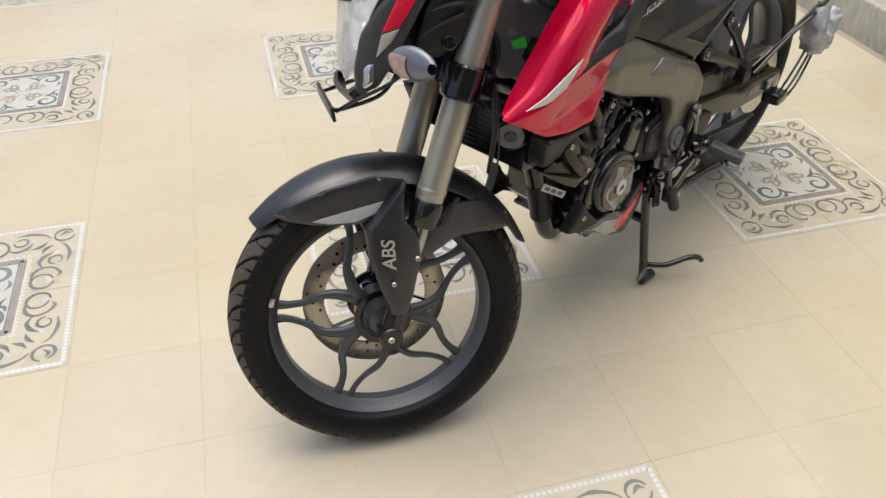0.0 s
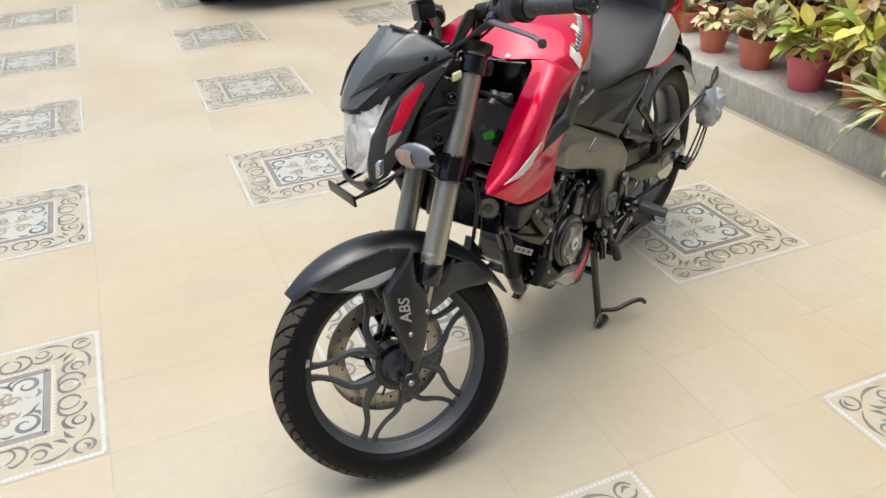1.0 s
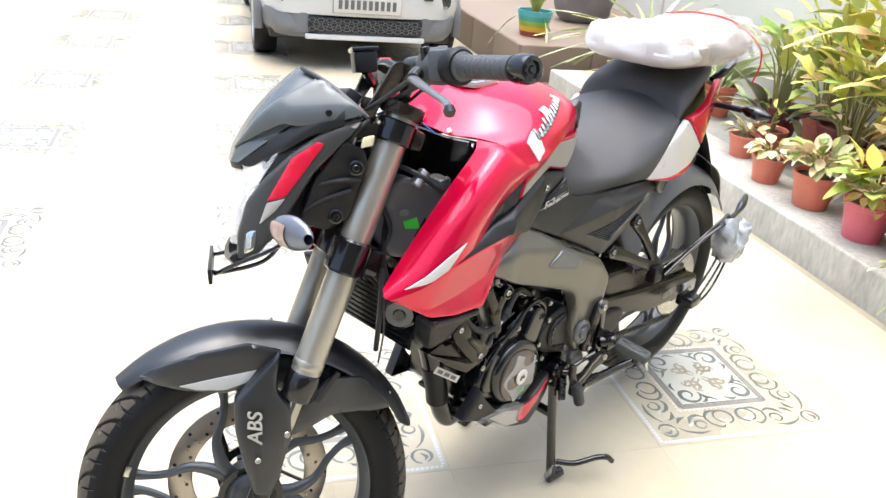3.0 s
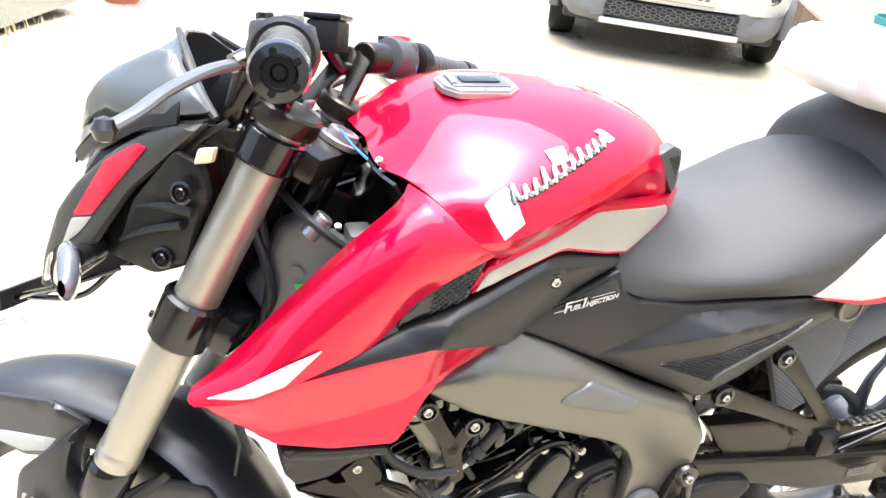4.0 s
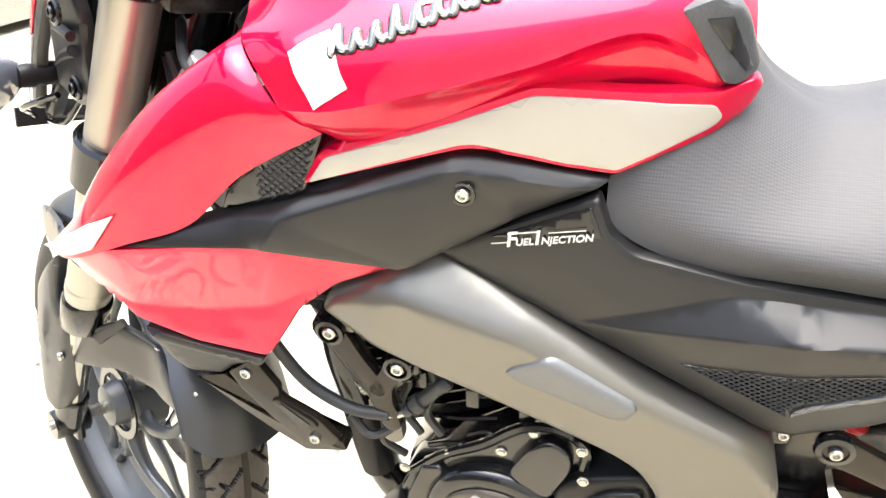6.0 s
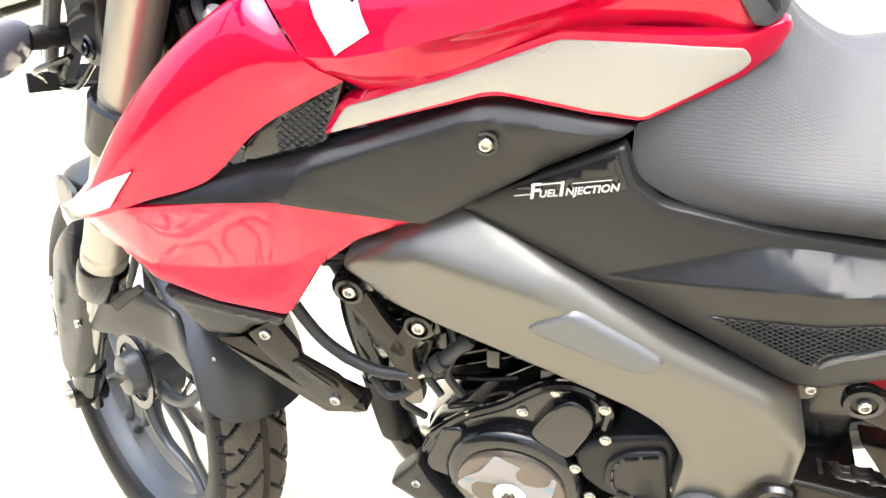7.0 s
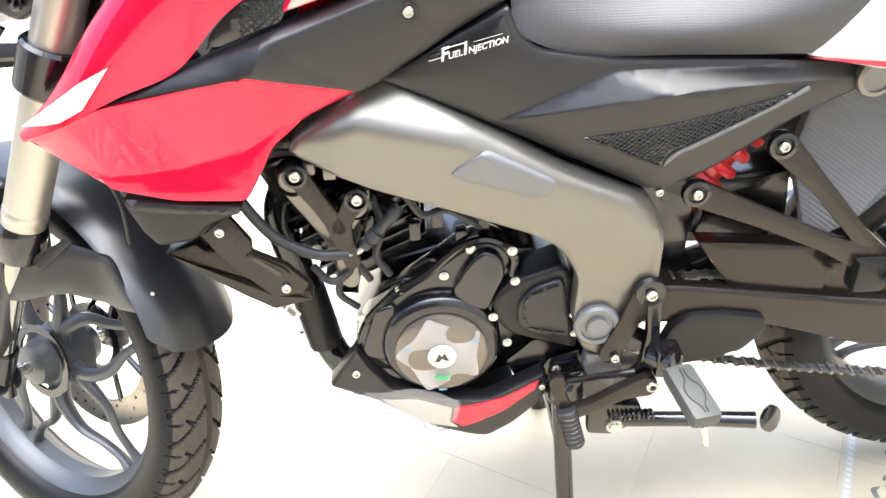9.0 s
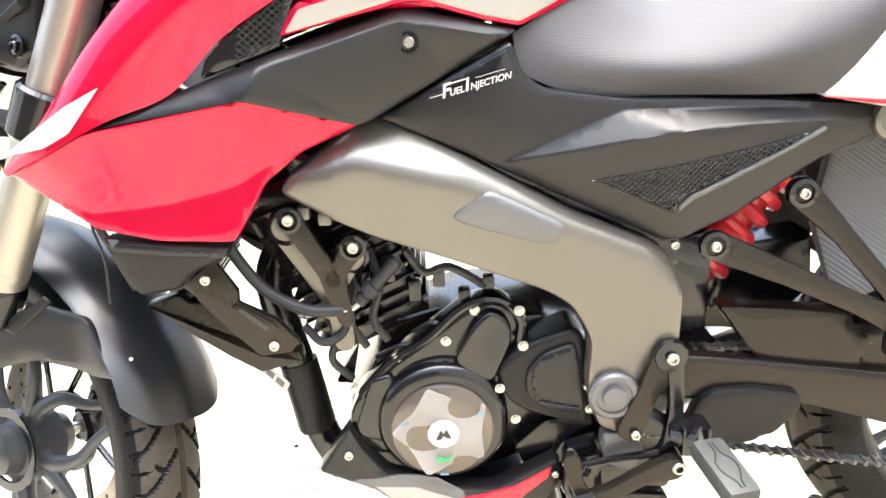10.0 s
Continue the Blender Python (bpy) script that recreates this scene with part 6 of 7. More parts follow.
# carriers, hoses and pipes around the head
part("engine_hanger", bar([(.412, .640), (.438, .590), (.462, .545), (.468, .500)], [.034, .026, .026, .024], -.138, -.122, .004), BRONZE, bike, "bronze-grey engine hanger")
part("engine_hanger", bar([(.482, .604), (.464, .572), (.456, .54)], [.034, .025, .024], -.139, -.123, .004), BRONZE, bike)
for q in ((.415, .638), (.482, .602)):
    part("hanger_boss", lathe([(.019, 0), (.021, .003), (.020, .02), (.016, .022), (.013, .018), (.0001, .018)], Matrix.Translation((q[0], -.118, q[1])) @ WY, 28), SATIN, bike)
    bolt((q[0], -.136, q[1]), (0, -1, 0), .0095, bike)
part("clutch_cable_sleeve", tube([(.350, -.15, .640), (.365, -.152, .609), (.391, -.153, .573), (.432, -.153, .549), (.471, -.15, .545)], .0066, 12, 6), HOSE, bike, "black rubber cable sleeve")
ca = part("cable_end", tube([(.470, -.150, .545), (.480, -.149, .546), (.489, -.148, .552)], .0036, 10, 4), ZINC, bike, "bare metal cable end")
part("adjuster", lathe([(.0062, 0), (.0068, .001), (.0068, .009), (.0050, .010), (.0050, .013), (.0098, .014), (.0098, .025), (.0070, .026)], axis_matrix((.488, -.148, .552), (.500, -.146, .564)), 20), HOSE, ca)
part("boot", lathe([(.0070, 0), (.0076, .002), (.0072, .030), (.0084, .032), (.0084, .040), (.0062, .043), (.0001, .043)], axis_matrix((.503, -.1455, .567), (.527, -.140, .592)), 20), HOSE, ca, "black rubber cable boot")
part("exhaust_pipe", tube([(.40, -.03, .60), (.375, -.04, .54), (.395, -.05, .44), (.412, -.055, .36), (.448, -.05, .285), (.52, -.02, .25), (.70, .03, .24)], .0215, 16, 8), SATIN, bike, "black exhaust pipe")
part("pipe_wrap", tube([(.397, -.05, .435), (.408, -.055, .38), (.414, -.055, .345)], .0245, 14, 5), PLAST, bike)
part("silencer", tube([(.68, .05, .24), (.86, .12, .27), (1.10, .17, .33), (1.30, .19, .40)], [.04, .055, .058, .05], 16, 8), SATIN, bike, "black silencer")
for c in ([(.44, -.10, .53), (.455, -.115, .50), (.45, -.12, .47), (.47, -.11, .44)], [(.425, -.14, .525), (.445, -.145, .505), (.468, -.14, .515), (.475, -.13, .545)], [(.50, -.11, .60), (.51, -.115, .56), (.50, -.115, .52), (.515, -.115, .49)], [(.46, -.10, .60), (.48, -.11, .56), (.47, -.11, .52), (.49, -.11, .48)], [(.54, -.115, .60), (.56, -.11, .57), (.59, -.11, .575), (.63, -.11, .55)], [(.36, -.13, .66), (.40, -.12, .665), (.44, -.12, .66), (.50, -.11, .63)]):
    part("hose", tube(c, .0048, 8, 6), HOSE, bike)
for q in range(8):
    part("bracket", block((.43 + .028 * q, -.118 + .004 * (q % 3), .56 - .006 * q + .02 * (q % 2)), (.444 + .028 * q, -.10, .585 - .006 * q + .02 * (q % 2)), .003), ENG, bike)
part("lambda_sensor", lathe([(.009, 0), (.011, .004), (.011, .016), (.008, .02), (.007, .034)], axis_matrix((.412, -.07, .515), (.44, -.13, .53)), 14), ZINC, bike)
for q in ((.43, .655), (.452, .648)):
    part("clip", block((q[0], -.15, q[1] - .006), (q[0] + .014, -.135, q[1] + .008), .003), BRONZE, bike)
for a in ((.422, .652), (.487, .619)):
    part("engine_mount", bar([(a[0], a[1]), ((a[0] + .463) / 2, (a[1] + .582) / 2), (.463, .582)], [.027, .021, .023], -.154, -.142, .003), BROWN, bike, "bronze-black engine mount strut")
    part("mount_boss", lathe([(.0140, 0), (.0150, .003), (.0140, .010), (.0105, .011), (.010, .006), (.0001, .006)], Matrix.Translation((a[0], -.148, a[1])) @ WY, 26), SATIN, bike)
    bolt((a[0], -.155, a[1]), (0, -1, 0), .0098, bike)
part("engine_mount", bar([(.463, .584), (.466, .564), (.474, .535)], [.030, .024, .020], -.153, -.141, .003), BROWN, bike)
part("intake_boot", rod((.56, -.02, .62), (.64, -.02, .63), .03), HOSE, bike)
part("throttle_body", block((.60, -.07, .60), (.67, .06, .66), .01), ENG, bike)
part("frame_rail", tube([(.30, -.085, .78), (.45, -.11, .70), (.62, -.12, .63), (.76, -.125, .56), (.77, -.12, .44)], .02, 12, 7), SATIN, bike)
part("frame_rail", tube([(.30, .085, .78), (.45, .11, .70), (.62, .12, .63), (.76, .125, .56), (.77, .12, .44)], .02, 12, 7), SATIN, bike)
part("air_box", block((.50, -.09, .66), (.70, .09, .82), .02), ENG, bike)
part("battery_box", block((.70, -.10, .58), (.86, .10, .74), .02), ENG, bike)

# belly fairing with plastic film still on it
bel_y = lambda x, z: -lerp(x, [.42, .50, .62, .715], [.125, .143, .146, .132])
for s in (-1, 1):
    be = part("belly_fairing", panel([(.421, .320), (.464, .387), (.478, .360), (.507, .325), (.576, .303), (.634, .296), (.713, .328), (.718, .296), (.703, .273), (.669, .245), (.634, .229), (.60, .238), (.56, .252), (.49, .300)], bel_y, .02, .006, .011, .006, mirror=s > 0), MATTE, bike, "black belly fairing with red and white decal")
    part("belly_decal", panel([(.590, .289), (.659, .299), (.705, .319), (.701, .304), (.659, .275), (.600, .253), (.585, .264)], lambda x, z: bel_y(x, z) - .0015, .001, .001, .01, .003, mirror=s > 0), REDD, be, "red decal")
    part("belly_decal", panel([(.49, .308), (.54, .306), (.586, .288), (.581, .264), (.594, .252), (.545, .264)], lambda x, z: bel_y(x, z) - .0015, .001, .001, .01, .003, mirror=s > 0), CREAM, be, "silver-white decal under the film")
    bolt((.461, s * .135, .350), (0, s, 0), .0085, bike)
    bolt((.708, s * .138, .311), (0, s, 0), .0065, bike)
part("fairing_film", panel([(.445, .308), (.507, .328), (.568, .323), (.598, .301), (.589, .268), (.574, .255), (.524, .270), (.481, .299)], lambda x, z: bel_y(x, z) - .005 - .003 * math.sin(90 * x + 40 * z), .0005, .001, .008, .006), FILM, bike, "loose clear protective film")
part("belly_pan", block((.52, -.11, .25), (.68, .11, .262), .006), MATTE, bike)

# ---- swing arm, chain, rear suspension ----
for s in (-1, 1):
    y0, y1 = (-.125, -.085) if s < 0 else (.085, .125)
    part("swing_arm", plate([(.79, .462), (.90, .452), (1.10, .420), (1.36, .388), (1.42, .375), (1.425, .335), (1.36, .322), (1.15, .338), (1.00, .385), (.88, .395), (.79, .400)], y0, y1, .008, .012, 3), BROWN, bike, "bronze-black box swing arm")
part("inner_mudguard", plate([(.925, .465), (.945, .550), (1.050, .565), (1.058, .490), (1.020, .452)], -.02, .04, .008), ENG, bike, "black inner mudguard ahead of the rear wheel")
part("swing_arm_bridge", block((.84, -.09, .40), (.92, .09, .45), .012), BROWN, bike)
part("arm_cover", panel([(.862, .362), (.876, .400), (.897, .413), (.94, .415), (.998, .405), (1.004, .386), (.975, .352), (.945, .340), (.89, .333)], lambda x, z: -.137, .012, .005, .012, .008), PLAST, bike, "black plastic sprocket guard")
part("arm_sticker", block((1.225, -.1258, .352), (1.29, -.1252, .376), 0), SATIN, bike)
for q in range(3):
    part("sticker_bar", block((1.235, -.1263, .356 + q * .006), (1.262 + .008 * (q % 2), -.1258, .358 + q * .006), 0), STICK, bike)
part("chain_guard", panel([(.90, .512), (.98, .505), (1.06, .495), (1.072, .47), (1.088, .462), (1.083, .398), (1.00, .410), (.968, .417), (.945, .45)], lambda x, z: -.112, .02, .005, .014, .006), BROWN, bike, "brown-black chain guard")
part("chain_guard_tail", panel([(1.07, .47), (1.09, .472), (1.25, .45), (1.36, .42), (1.36, .40), (1.20, .405), (1.083, .40)], lambda x, z: -.108, .012, .004, .016, .006), BROWN, bike)
LINK = tube([(-.008, 0, 0), (0, 0, 0), (.008, 0, 0)], [.0062, .0044, .0062], 8, 3, .3)
link_me = bpy.data.meshes.new("chain_link")
for y in (-.0045, .0045):
    b2 = LINK.copy()
    bmesh.ops.translate(b2, verts=b2.verts, vec=(0, y, 0))
    tmp = bpy.data.meshes.new("t")
    b2.to_mesh(tmp)
    b2.free()
    if y < 0:
        acc = bmesh.new()
    acc.from_mesh(tmp)
    bpy.data.meshes.remove(tmp)
rod((-.008, -.0085, 0), (-.008, .0085, 0), .0034, seg=10, bm=acc)
rod((.008, -.0085, 0), (.008, .0085, 0), .0034, seg=10, bm=acc)
acc.to_mesh(link_me)
acc.free()
LINK.free()
link_me.materials.append(mat("oiled_chain", (.20, .185, .16), .35, .85, .3, 60))
link_me.polygons.foreach_set("use_smooth", [True] * len(link_me.polygons))
link_me.set_sharp_from_angle(angle=radians(40))
chain = part("drive_chain", rod((.775, -.105, .385), (.775, -.085, .385), .038, seg=24), ZINC, bike, "steel drive chain on its front sprocket")
for a, b in (((.775, -.098, .423 + .028), (1.357, -.098, .453)), ((.775, -.098, .350), (1.357, -.098, .247))):
    a, b = Vector(a), Vector(b)
    n = int((b - a).length / .0159)
    for q in range(n):
        ob = new("link", link_me)
        ob.parent = chain
        sag = -.012 * math.sin(math.pi * q / n) if a.z < .4 else 0
        ob.matrix_basis = Matrix.Translation(a + (b - a) * (q / n) + Vector((0, .002 * (q % 2), sag))) @ Matrix.Rotation(-math.atan2(b.z - a.z, b.x - a.x), 4, 'Y')
part("axle_plate", block((1.33, -.135, .335), (1.40, -.125, .368), .004), ALU, bike)
bolt((1.357, -.135, .35), (0, -1, 0), .014, bike, hexa=True)
part("mono_shock", rod((.86, 0, .47), (.990, 0, .67), .02), SATIN, bike)
sp_pts = []
for q in range(8 * 10 + 1):
    t = q / 80
    a = t * 2 * math.pi * 6
    c = Vector((.905, -.015, .53)) + (Vector((.990, -.015, .66)) - Vector((.905, -.015, .53))) * t
    u, v = Vector((0, 1, 0)), Vector((.83, 0, -.55))
    sp_pts.append(c + (u * math.cos(a) + v * math.sin(a)) * .034)
part("linkage_cover", block((.845, -.075, .45), (.905, -.04, .59), .012), ENG, bike)
spring = part("shock_spring", tube(sp_pts, .0085, 8, 2), SPRING, bike, "red coil spring")
part("spring_sleeve", rod((.895, -.015, .515), (.985, -.015, .652), .029, seg=24), SPRING, spring)
# inner mudguard
rows = []
for a in (-58, -30, 0, 30, 55):
    t = radians(a)
    row = []
    for v in (-1, -.8, -.4, 0, .4, .8, 1):
        q = .345 - .05 * abs(v) ** 3
        row.append((1.357 + q * math.sin(t), .082 * v, .350 + q * math.cos(t)))
    rows.append(row)
part("rear_mudguard", skin(rows, 5, 4, .003), CARBON, bike, "black mudguard with carbon pattern")
for s in (-1, 1):
    part("mudguard_cheek", panel([(1.02, .60), (1.05, .68), (1.14, .72), (1.26, .735), (1.30, .66), (1.18, .60), (1.10, .52), (1.04, .50)], lambda x, z: -(.112 - .42 * (z - .50)), .006, .006, .012, .01, mirror=s > 0), CARBON, bike)
part("mudguard_tail", skin([[(1.45, -.07, .70), (1.46, 0, .72), (1.45, .07, .70)], [(1.56, -.065, .64), (1.57, 0, .66), (1.56, .065, .64)], [(1.64, -.05, .54), (1.65, 0, .55), (1.64, .05, .54)]], 4, 4, .003), BRONZE, bike)

# pillion footrest carriers
for s in (-1, 1):
    mir = s > 0
    ca = part("footrest_carrier", bar([(.876, .600), (.96, .562), (1.045, .522), (1.11, .492)], [.034, .026, .024, .040], *sorted((s * .137, s * .149)), .004), BROWN, bike, "cast pillion footrest carrier")
    part("carrier_arm", bar([(.966, .655), (1.02, .602), (1.08, .535), (1.115, .492)], [.034, .023, .022, .040], *sorted((s * .1365, s * .1485)), .004), BROWN, ca)
    part("carrier_block", block((1.085, s * .15 - .012, .455), (1.125, s * .15 + .016, .50), .006), PLAST, ca)
    for q in ((.876, .600), (.966, .655)):
        part("carrier_boss", lathe([(.016, 0), (.0175, .003), (.016, .008), (.011, .009), (.010, .006), (.0001, .006)], Matrix.Translation((q[0], s * .142, q[1])) @ Matrix.Rotation(radians(90 if s < 0 else -90), 4, 'X'), 24), SATIN, ca)
        bolt((q[0], s * .150, q[1]), (0, s, 0), .009, bike)
    bolt((.835, s * .138, .600), (0, s, 0), .008, bike)
# folded pillion rest in bubble wrap, and the wire guard
part("pillion_footrest", tube([(1.12, -.165, .475), (1.20, -.185, .53), (1.30, -.20, .57), (1.36, -.205, .58)], [.010, .007, .007, .007], 10, 5, .7), SATIN, bike)

bub = tube([(1.365, -.205, .585), (1.352, -.207, .548), (1.372, -.208, .495), (1.418, -.207, .492), (1.450, -.205, .530), (1.468, -.203, .556)], [.018, .031, .034, .031, .030, .018], 18, 8)
for v in bub.verts:
    k = noise.noise(v.co * 45) * .010 + noise.noise(v.co * 120) * .006
    v.co += Vector((k, noise.noise(v.co * 60 + Vector((5, 0, 0))) * .008, k))
part("bubble_wrap", bub, WRAP, bike, "crumpled bubble wrap round the footrest", smooth=50)
for c in ([(1.255, -.185, .345), (1.30, -.19, .340), (1.36, -.195, .365), (1.42, -.195, .430), (1.428, -.195, .475)],
          [(1.285, -.188, .345), (1.33, -.195, .385), (1.385, -.198, .445), (1.40, -.198, .480)],
          [(1.27, -.188, .37), (1.31, -.195, .42), (1.345, -.198, .46), (1.36, -.198, .49)],
          [(1.12, -.16, .49), (1.20, -.18, .53), (1.29, -.195, .575), (1.36, -.20, .60)]):
    part("guard_rail", tube(c, .0034, 8, 6), SATIN, bike, "black wire guard beside the rear wheel")
part("guard_clamp", block((1.255, -.20, .34), (1.31, -.15, .37), .006), SATIN, bike)
part("footrest_pin", tube([(1.37, -.202, .585), (1.42, -.197, .590), (1.468, -.188, .600), (1.515, -.175, .612)], [.008, .007, .012, .007], 10, 4), SATIN, bike)

# ---- rider footrest, gear lever, stands ----
part("footrest_plate", bar([(.828, .482), (.806, .436), (.787, .390)], [.040, .026, .030], -.174, -.160, .004), BROWN, bike, "black footrest plate")
part("footrest_plate", bar([(.834, .470), (.838, .42), (.836, .37), (.832, .348)], [.018, .017, .022, .040], -.176, -.162, .003), SATIN, bike)
bolt((.828, -.178, .482), (0, -1, 0), .0105, bike)
bolt((.792, -.176, .386), (0, -1, 0), .0085, bike)
part("lug_boss", lathe([(.018, 0), (.020, .003), (.018, .008), (.001, .009)], Matrix.Translation((.828, -.168, .482)) @ WY, 24), SATIN, bike)
PEG = axis_matrix((.858, -.212, .393), (.874, -.290, .378))
PEGR = mat("footrest_rubber", (.055, .060, .057), .55, 0, .15, 20, bump=.3, bscale=400)
peg = part("rider_footrest", block((-.0185, -.011, 0), (.0185, .011, .080), .007, PEG), PEGR, bike, "grey-green rubber rider footrest")
for sx in (-1, 1):
    part("tread_line", tube([PEG @ Vector((sx * x, .0108, z)) for x, z in ((.002, .008), (.003, .024), (.010, .036), (.010, .050), (.003, .064), (.002, .073))], .0013, 6, 3), HOSE, peg)
part("footrest_hinge", block((.838, -.20, .368), (.872, -.165, .405), .006), SATIN, peg)
part("peg_feeler", rod((.872, -.284, .368), (.876, -.290, .344), .0042), ZINC, peg)
part("peg_lug", rod((.838, -.175, .385), (.862, -.20, .392), .015), SATIN, peg)
part("gear_lever", bar([(.832, .350), (.80, .340), (.768, .322), (.742, .312)], [.030, .020, .018, .018], -.196, -.180, .004), BROWN, bike, "gear lever with ribbed rubber")
bolt((.838, -.193, .352), (0, -1, 0), .012, bike)
part("gear_pedal_arm", bar([(.717, .365), (.722, .338), (.738, .308)], [.020, .017, .016], -.194, -.182, .003), BROWN, bike)
gp = part("gear_pedal", rod((.730, -.196, .322), (.744, -.204, .266), .0118, seg=18), HOSE, bike, "ribbed black rubber gear pedal")
for q in range(7):
    z = .270 + q * .0068
    part("pedal_rib", lathe([(.0116, 0), (.0132, .001), (.0132, .003), (.0116, .004)], axis_matrix((.743 - .25 * (z - .27), -.2034 + .143 * (z - .27), z), (.730, -.196, .33)), 16), HOSE, gp)
part("gear_link", rod((.728, -.155, .335), (.74, -.17, .335), .008), SATIN, bike)
part("shift_rod", tube([(.735, -.165, .34), (.78, -.17, .352), (.82, -.178, .362)], .0048, 8, 4), SATIN, bike)
part("gear_shaft_arm", tube([(.722, -.15, .345), (.728, -.155, .32), (.733, -.165, .30)], .008, 8, 4, .5), BROWN, bike)
part("heel_plate", panel([(.76, .378), (.80, .372), (.812, .345), (.80, .318), (.77, .330), (.758, .352)], lambda x, z: -.155, .012, .004, .012, .006), GUN, bike, "grey heel plate")
ss = part("side_stand", tube([(.79, -.165, .272), (.86, -.172, .272), (.93, -.18, .274), (.985, -.19, .277)], [.012, .0105, .0105, .0115], 12, 5), SATIN, bike, "black folded side stand")
part("stand_bracket", plate([(.765, .255), (.765, .295), (.79, .305), (.835, .300), (.84, .275), (.80, .25)], -.175, -.155, .004), SATIN, ss)
part("stand_foot", lathe([(.016, 0), (.018, .002), (.018, .007), (.014, .009)], Matrix.Translation((.998, -.195, .286)) @ Matrix.Rotation(radians(70), 4, 'X') @ Matrix.Rotation(radians(30), 4, 'Y'), 20), SATIN, ss)
bolt((.801, -.177, .268), (0, -1, 0), .0125, bike, hexa=True)
part("stand_spring", tube([Vector((.79 + .06 * t, -.178, .288)) + Vector((0, math.cos(t * 60), math.sin(t * 60))) * .006 for t in np.linspace(0, 1, 70)], .002, 6, 2), SATIN, ss)
cs = part("centre_stand", tube([(.735, -.13, .315), (.742, -.135, .20), (.750, -.145, .08), (.756, -.150, .012)], [.015, .013, .013, .015], 12, 6, .8), SATIN, bike, "black centre stand carrying the bike")
part("stand_leg", tube([(.735, .13, .315), (.742, .135, .20), (.750, .145, .08), (.756, .150, -.005)], [.015, .013, .013, .015], 12, 6, .8), SATIN, cs)
part("stand_cross", rod((.742, -.135, .20), (.742, .135, .20), .012), SATIN, cs)
for s in (-1, 1):
    part("stand_shoe", rod((.742, s * .150, .012 if s < 0 else .003), (.790, s * .155, .014 if s < 0 else .005), .0135), SATIN, cs)
part("stand_pedal", tube([(.765, -.155, .055), (.80, -.185, .050), (.845, -.215, .062), (.872, -.232, .060), (.888, -.24, .045)], .0075, 10, 6), SATIN, cs)
part("stand_tag", panel([(.69, .02), (.745, .028), (.755, .055), (.715, .045)], lambda x, z: -.158, .001, .001, .02, .004), FILM, cs, "scrap of clear plastic")
part("stand_lug", plate([(.715, .29), (.72, .34), (.76, .345), (.765, .285), (.74, .27)], -.15, -.12, .005), SATIN, bike)
part("stand_return_spring", tube([Vector((.727 + .012 * t, -.158, .325 - .07 * t)) + Vector((math.cos(t * 66), math.sin(t * 66), 0)) * .0075 for t in np.linspace(0, 1, 80)], .0024, 6, 2), SATIN, bike)
# plate added to darken the gaps where bright floor showed through
part("stand_mount", plate([(.662, .330), (.690, .268), (.780, .252), (.860, .258), (.872, .335), (.800, .385), (.700, .365)], -.105, -.06, .006), ENG, bike, "black plate added to fill the gap under the engine")
part("front_sprocket_guard", plate([(.70, .31), (.72, .345), (.77, .36), (.79, .33), (.76, .29)], -.12, -.09, .005), ENG, bike)


# ---- the parked car ----
CARP = mat("white_car_paint", (0.62, 0.62, 0.62), 0.2, 0.05, 0.03, 2, coat=1.0)
CLAD = mat("grey_cladding", (0.16, 0.16, 0.165), 0.5, 0, 0.1, 20, bump=0.2, bscale=500)
BLKP = mat("black_grille", (0.012, 0.012, 0.013), 0.35, 0, 0.1, 30)
CARG = mat("car_glass", (0.02, 0.025, 0.03), 0.05, 0, 0.02, 3, coat=0.8)
car = tagged(new("car"), "white compact car with grey cladding parked facing the motorcycle", "car")
car.matrix_world = pose(-0.085, 4.42, 0)


def shell(rows, name, material, parent, label="", thick=0.02, nu=5, nv=5):
    return part(name, skin(rows, nu, nv, thick), material, parent, label)


def sym(half):
    """A row given from the right edge to the middle, carried over to the other side."""
    return half + [(-x, y, z) for x, y, z in half[-2::-1]]


shell([sym([(.76, .42, .70), (.66, .16, .72), (.40, .05, .73), (0, .02, .735)]),
       sym([(.785, .40, .60), (.70, .14, .61), (.42, .025, .62), (0, -.005, .62)]),
       sym([(.785, .40, .48), (.71, .13, .49), (.43, .01, .50), (0, -.02, .50)]),
       sym([(.77, .40, .40), (.70, .14, .39), (.45, .02, .395), (0, -.01, .395)])], "front_bumper", CARP, car, "white front bumper")
shell([sym([(.772, .42, .43), (.71, .13, .42), (.56, .06, .39), (0, .03, .385)]),
       sym([(.772, .42, .31), (.70, .13, .30), (.55, .03, .29), (0, .0, .285)]),
       sym([(.74, .44, .245), (.66, .16, .23), (.50, .06, .225), (0, .03, .22)])], "bumper_cladding", CLAD, car, "dark grey bumper cladding")
part("lower_grille", block((-.43, -.018, .275), (.43, .04, .385), .012), BLKP, car, "black honeycomb lower grille")
for r in range(3):
    for q in range(13):
        part("grille_cell", lathe([(.030, 0), (.032, .004), (.026, .006), (.024, .001)], Matrix.Translation((-.40 + q * .064 + .032 * (r % 2), -.020, .300 + r * .031)) @ Matrix.Rotation(radians(90), 4, 'X') @ Matrix.Diagonal((1, .5, 1, 1)), 6, closed=True), CLAD, car)
part("skid_plate", block((-.45, -.028, .222), (.45, .02, .262), .012), CARP, car, "silver skid plate")
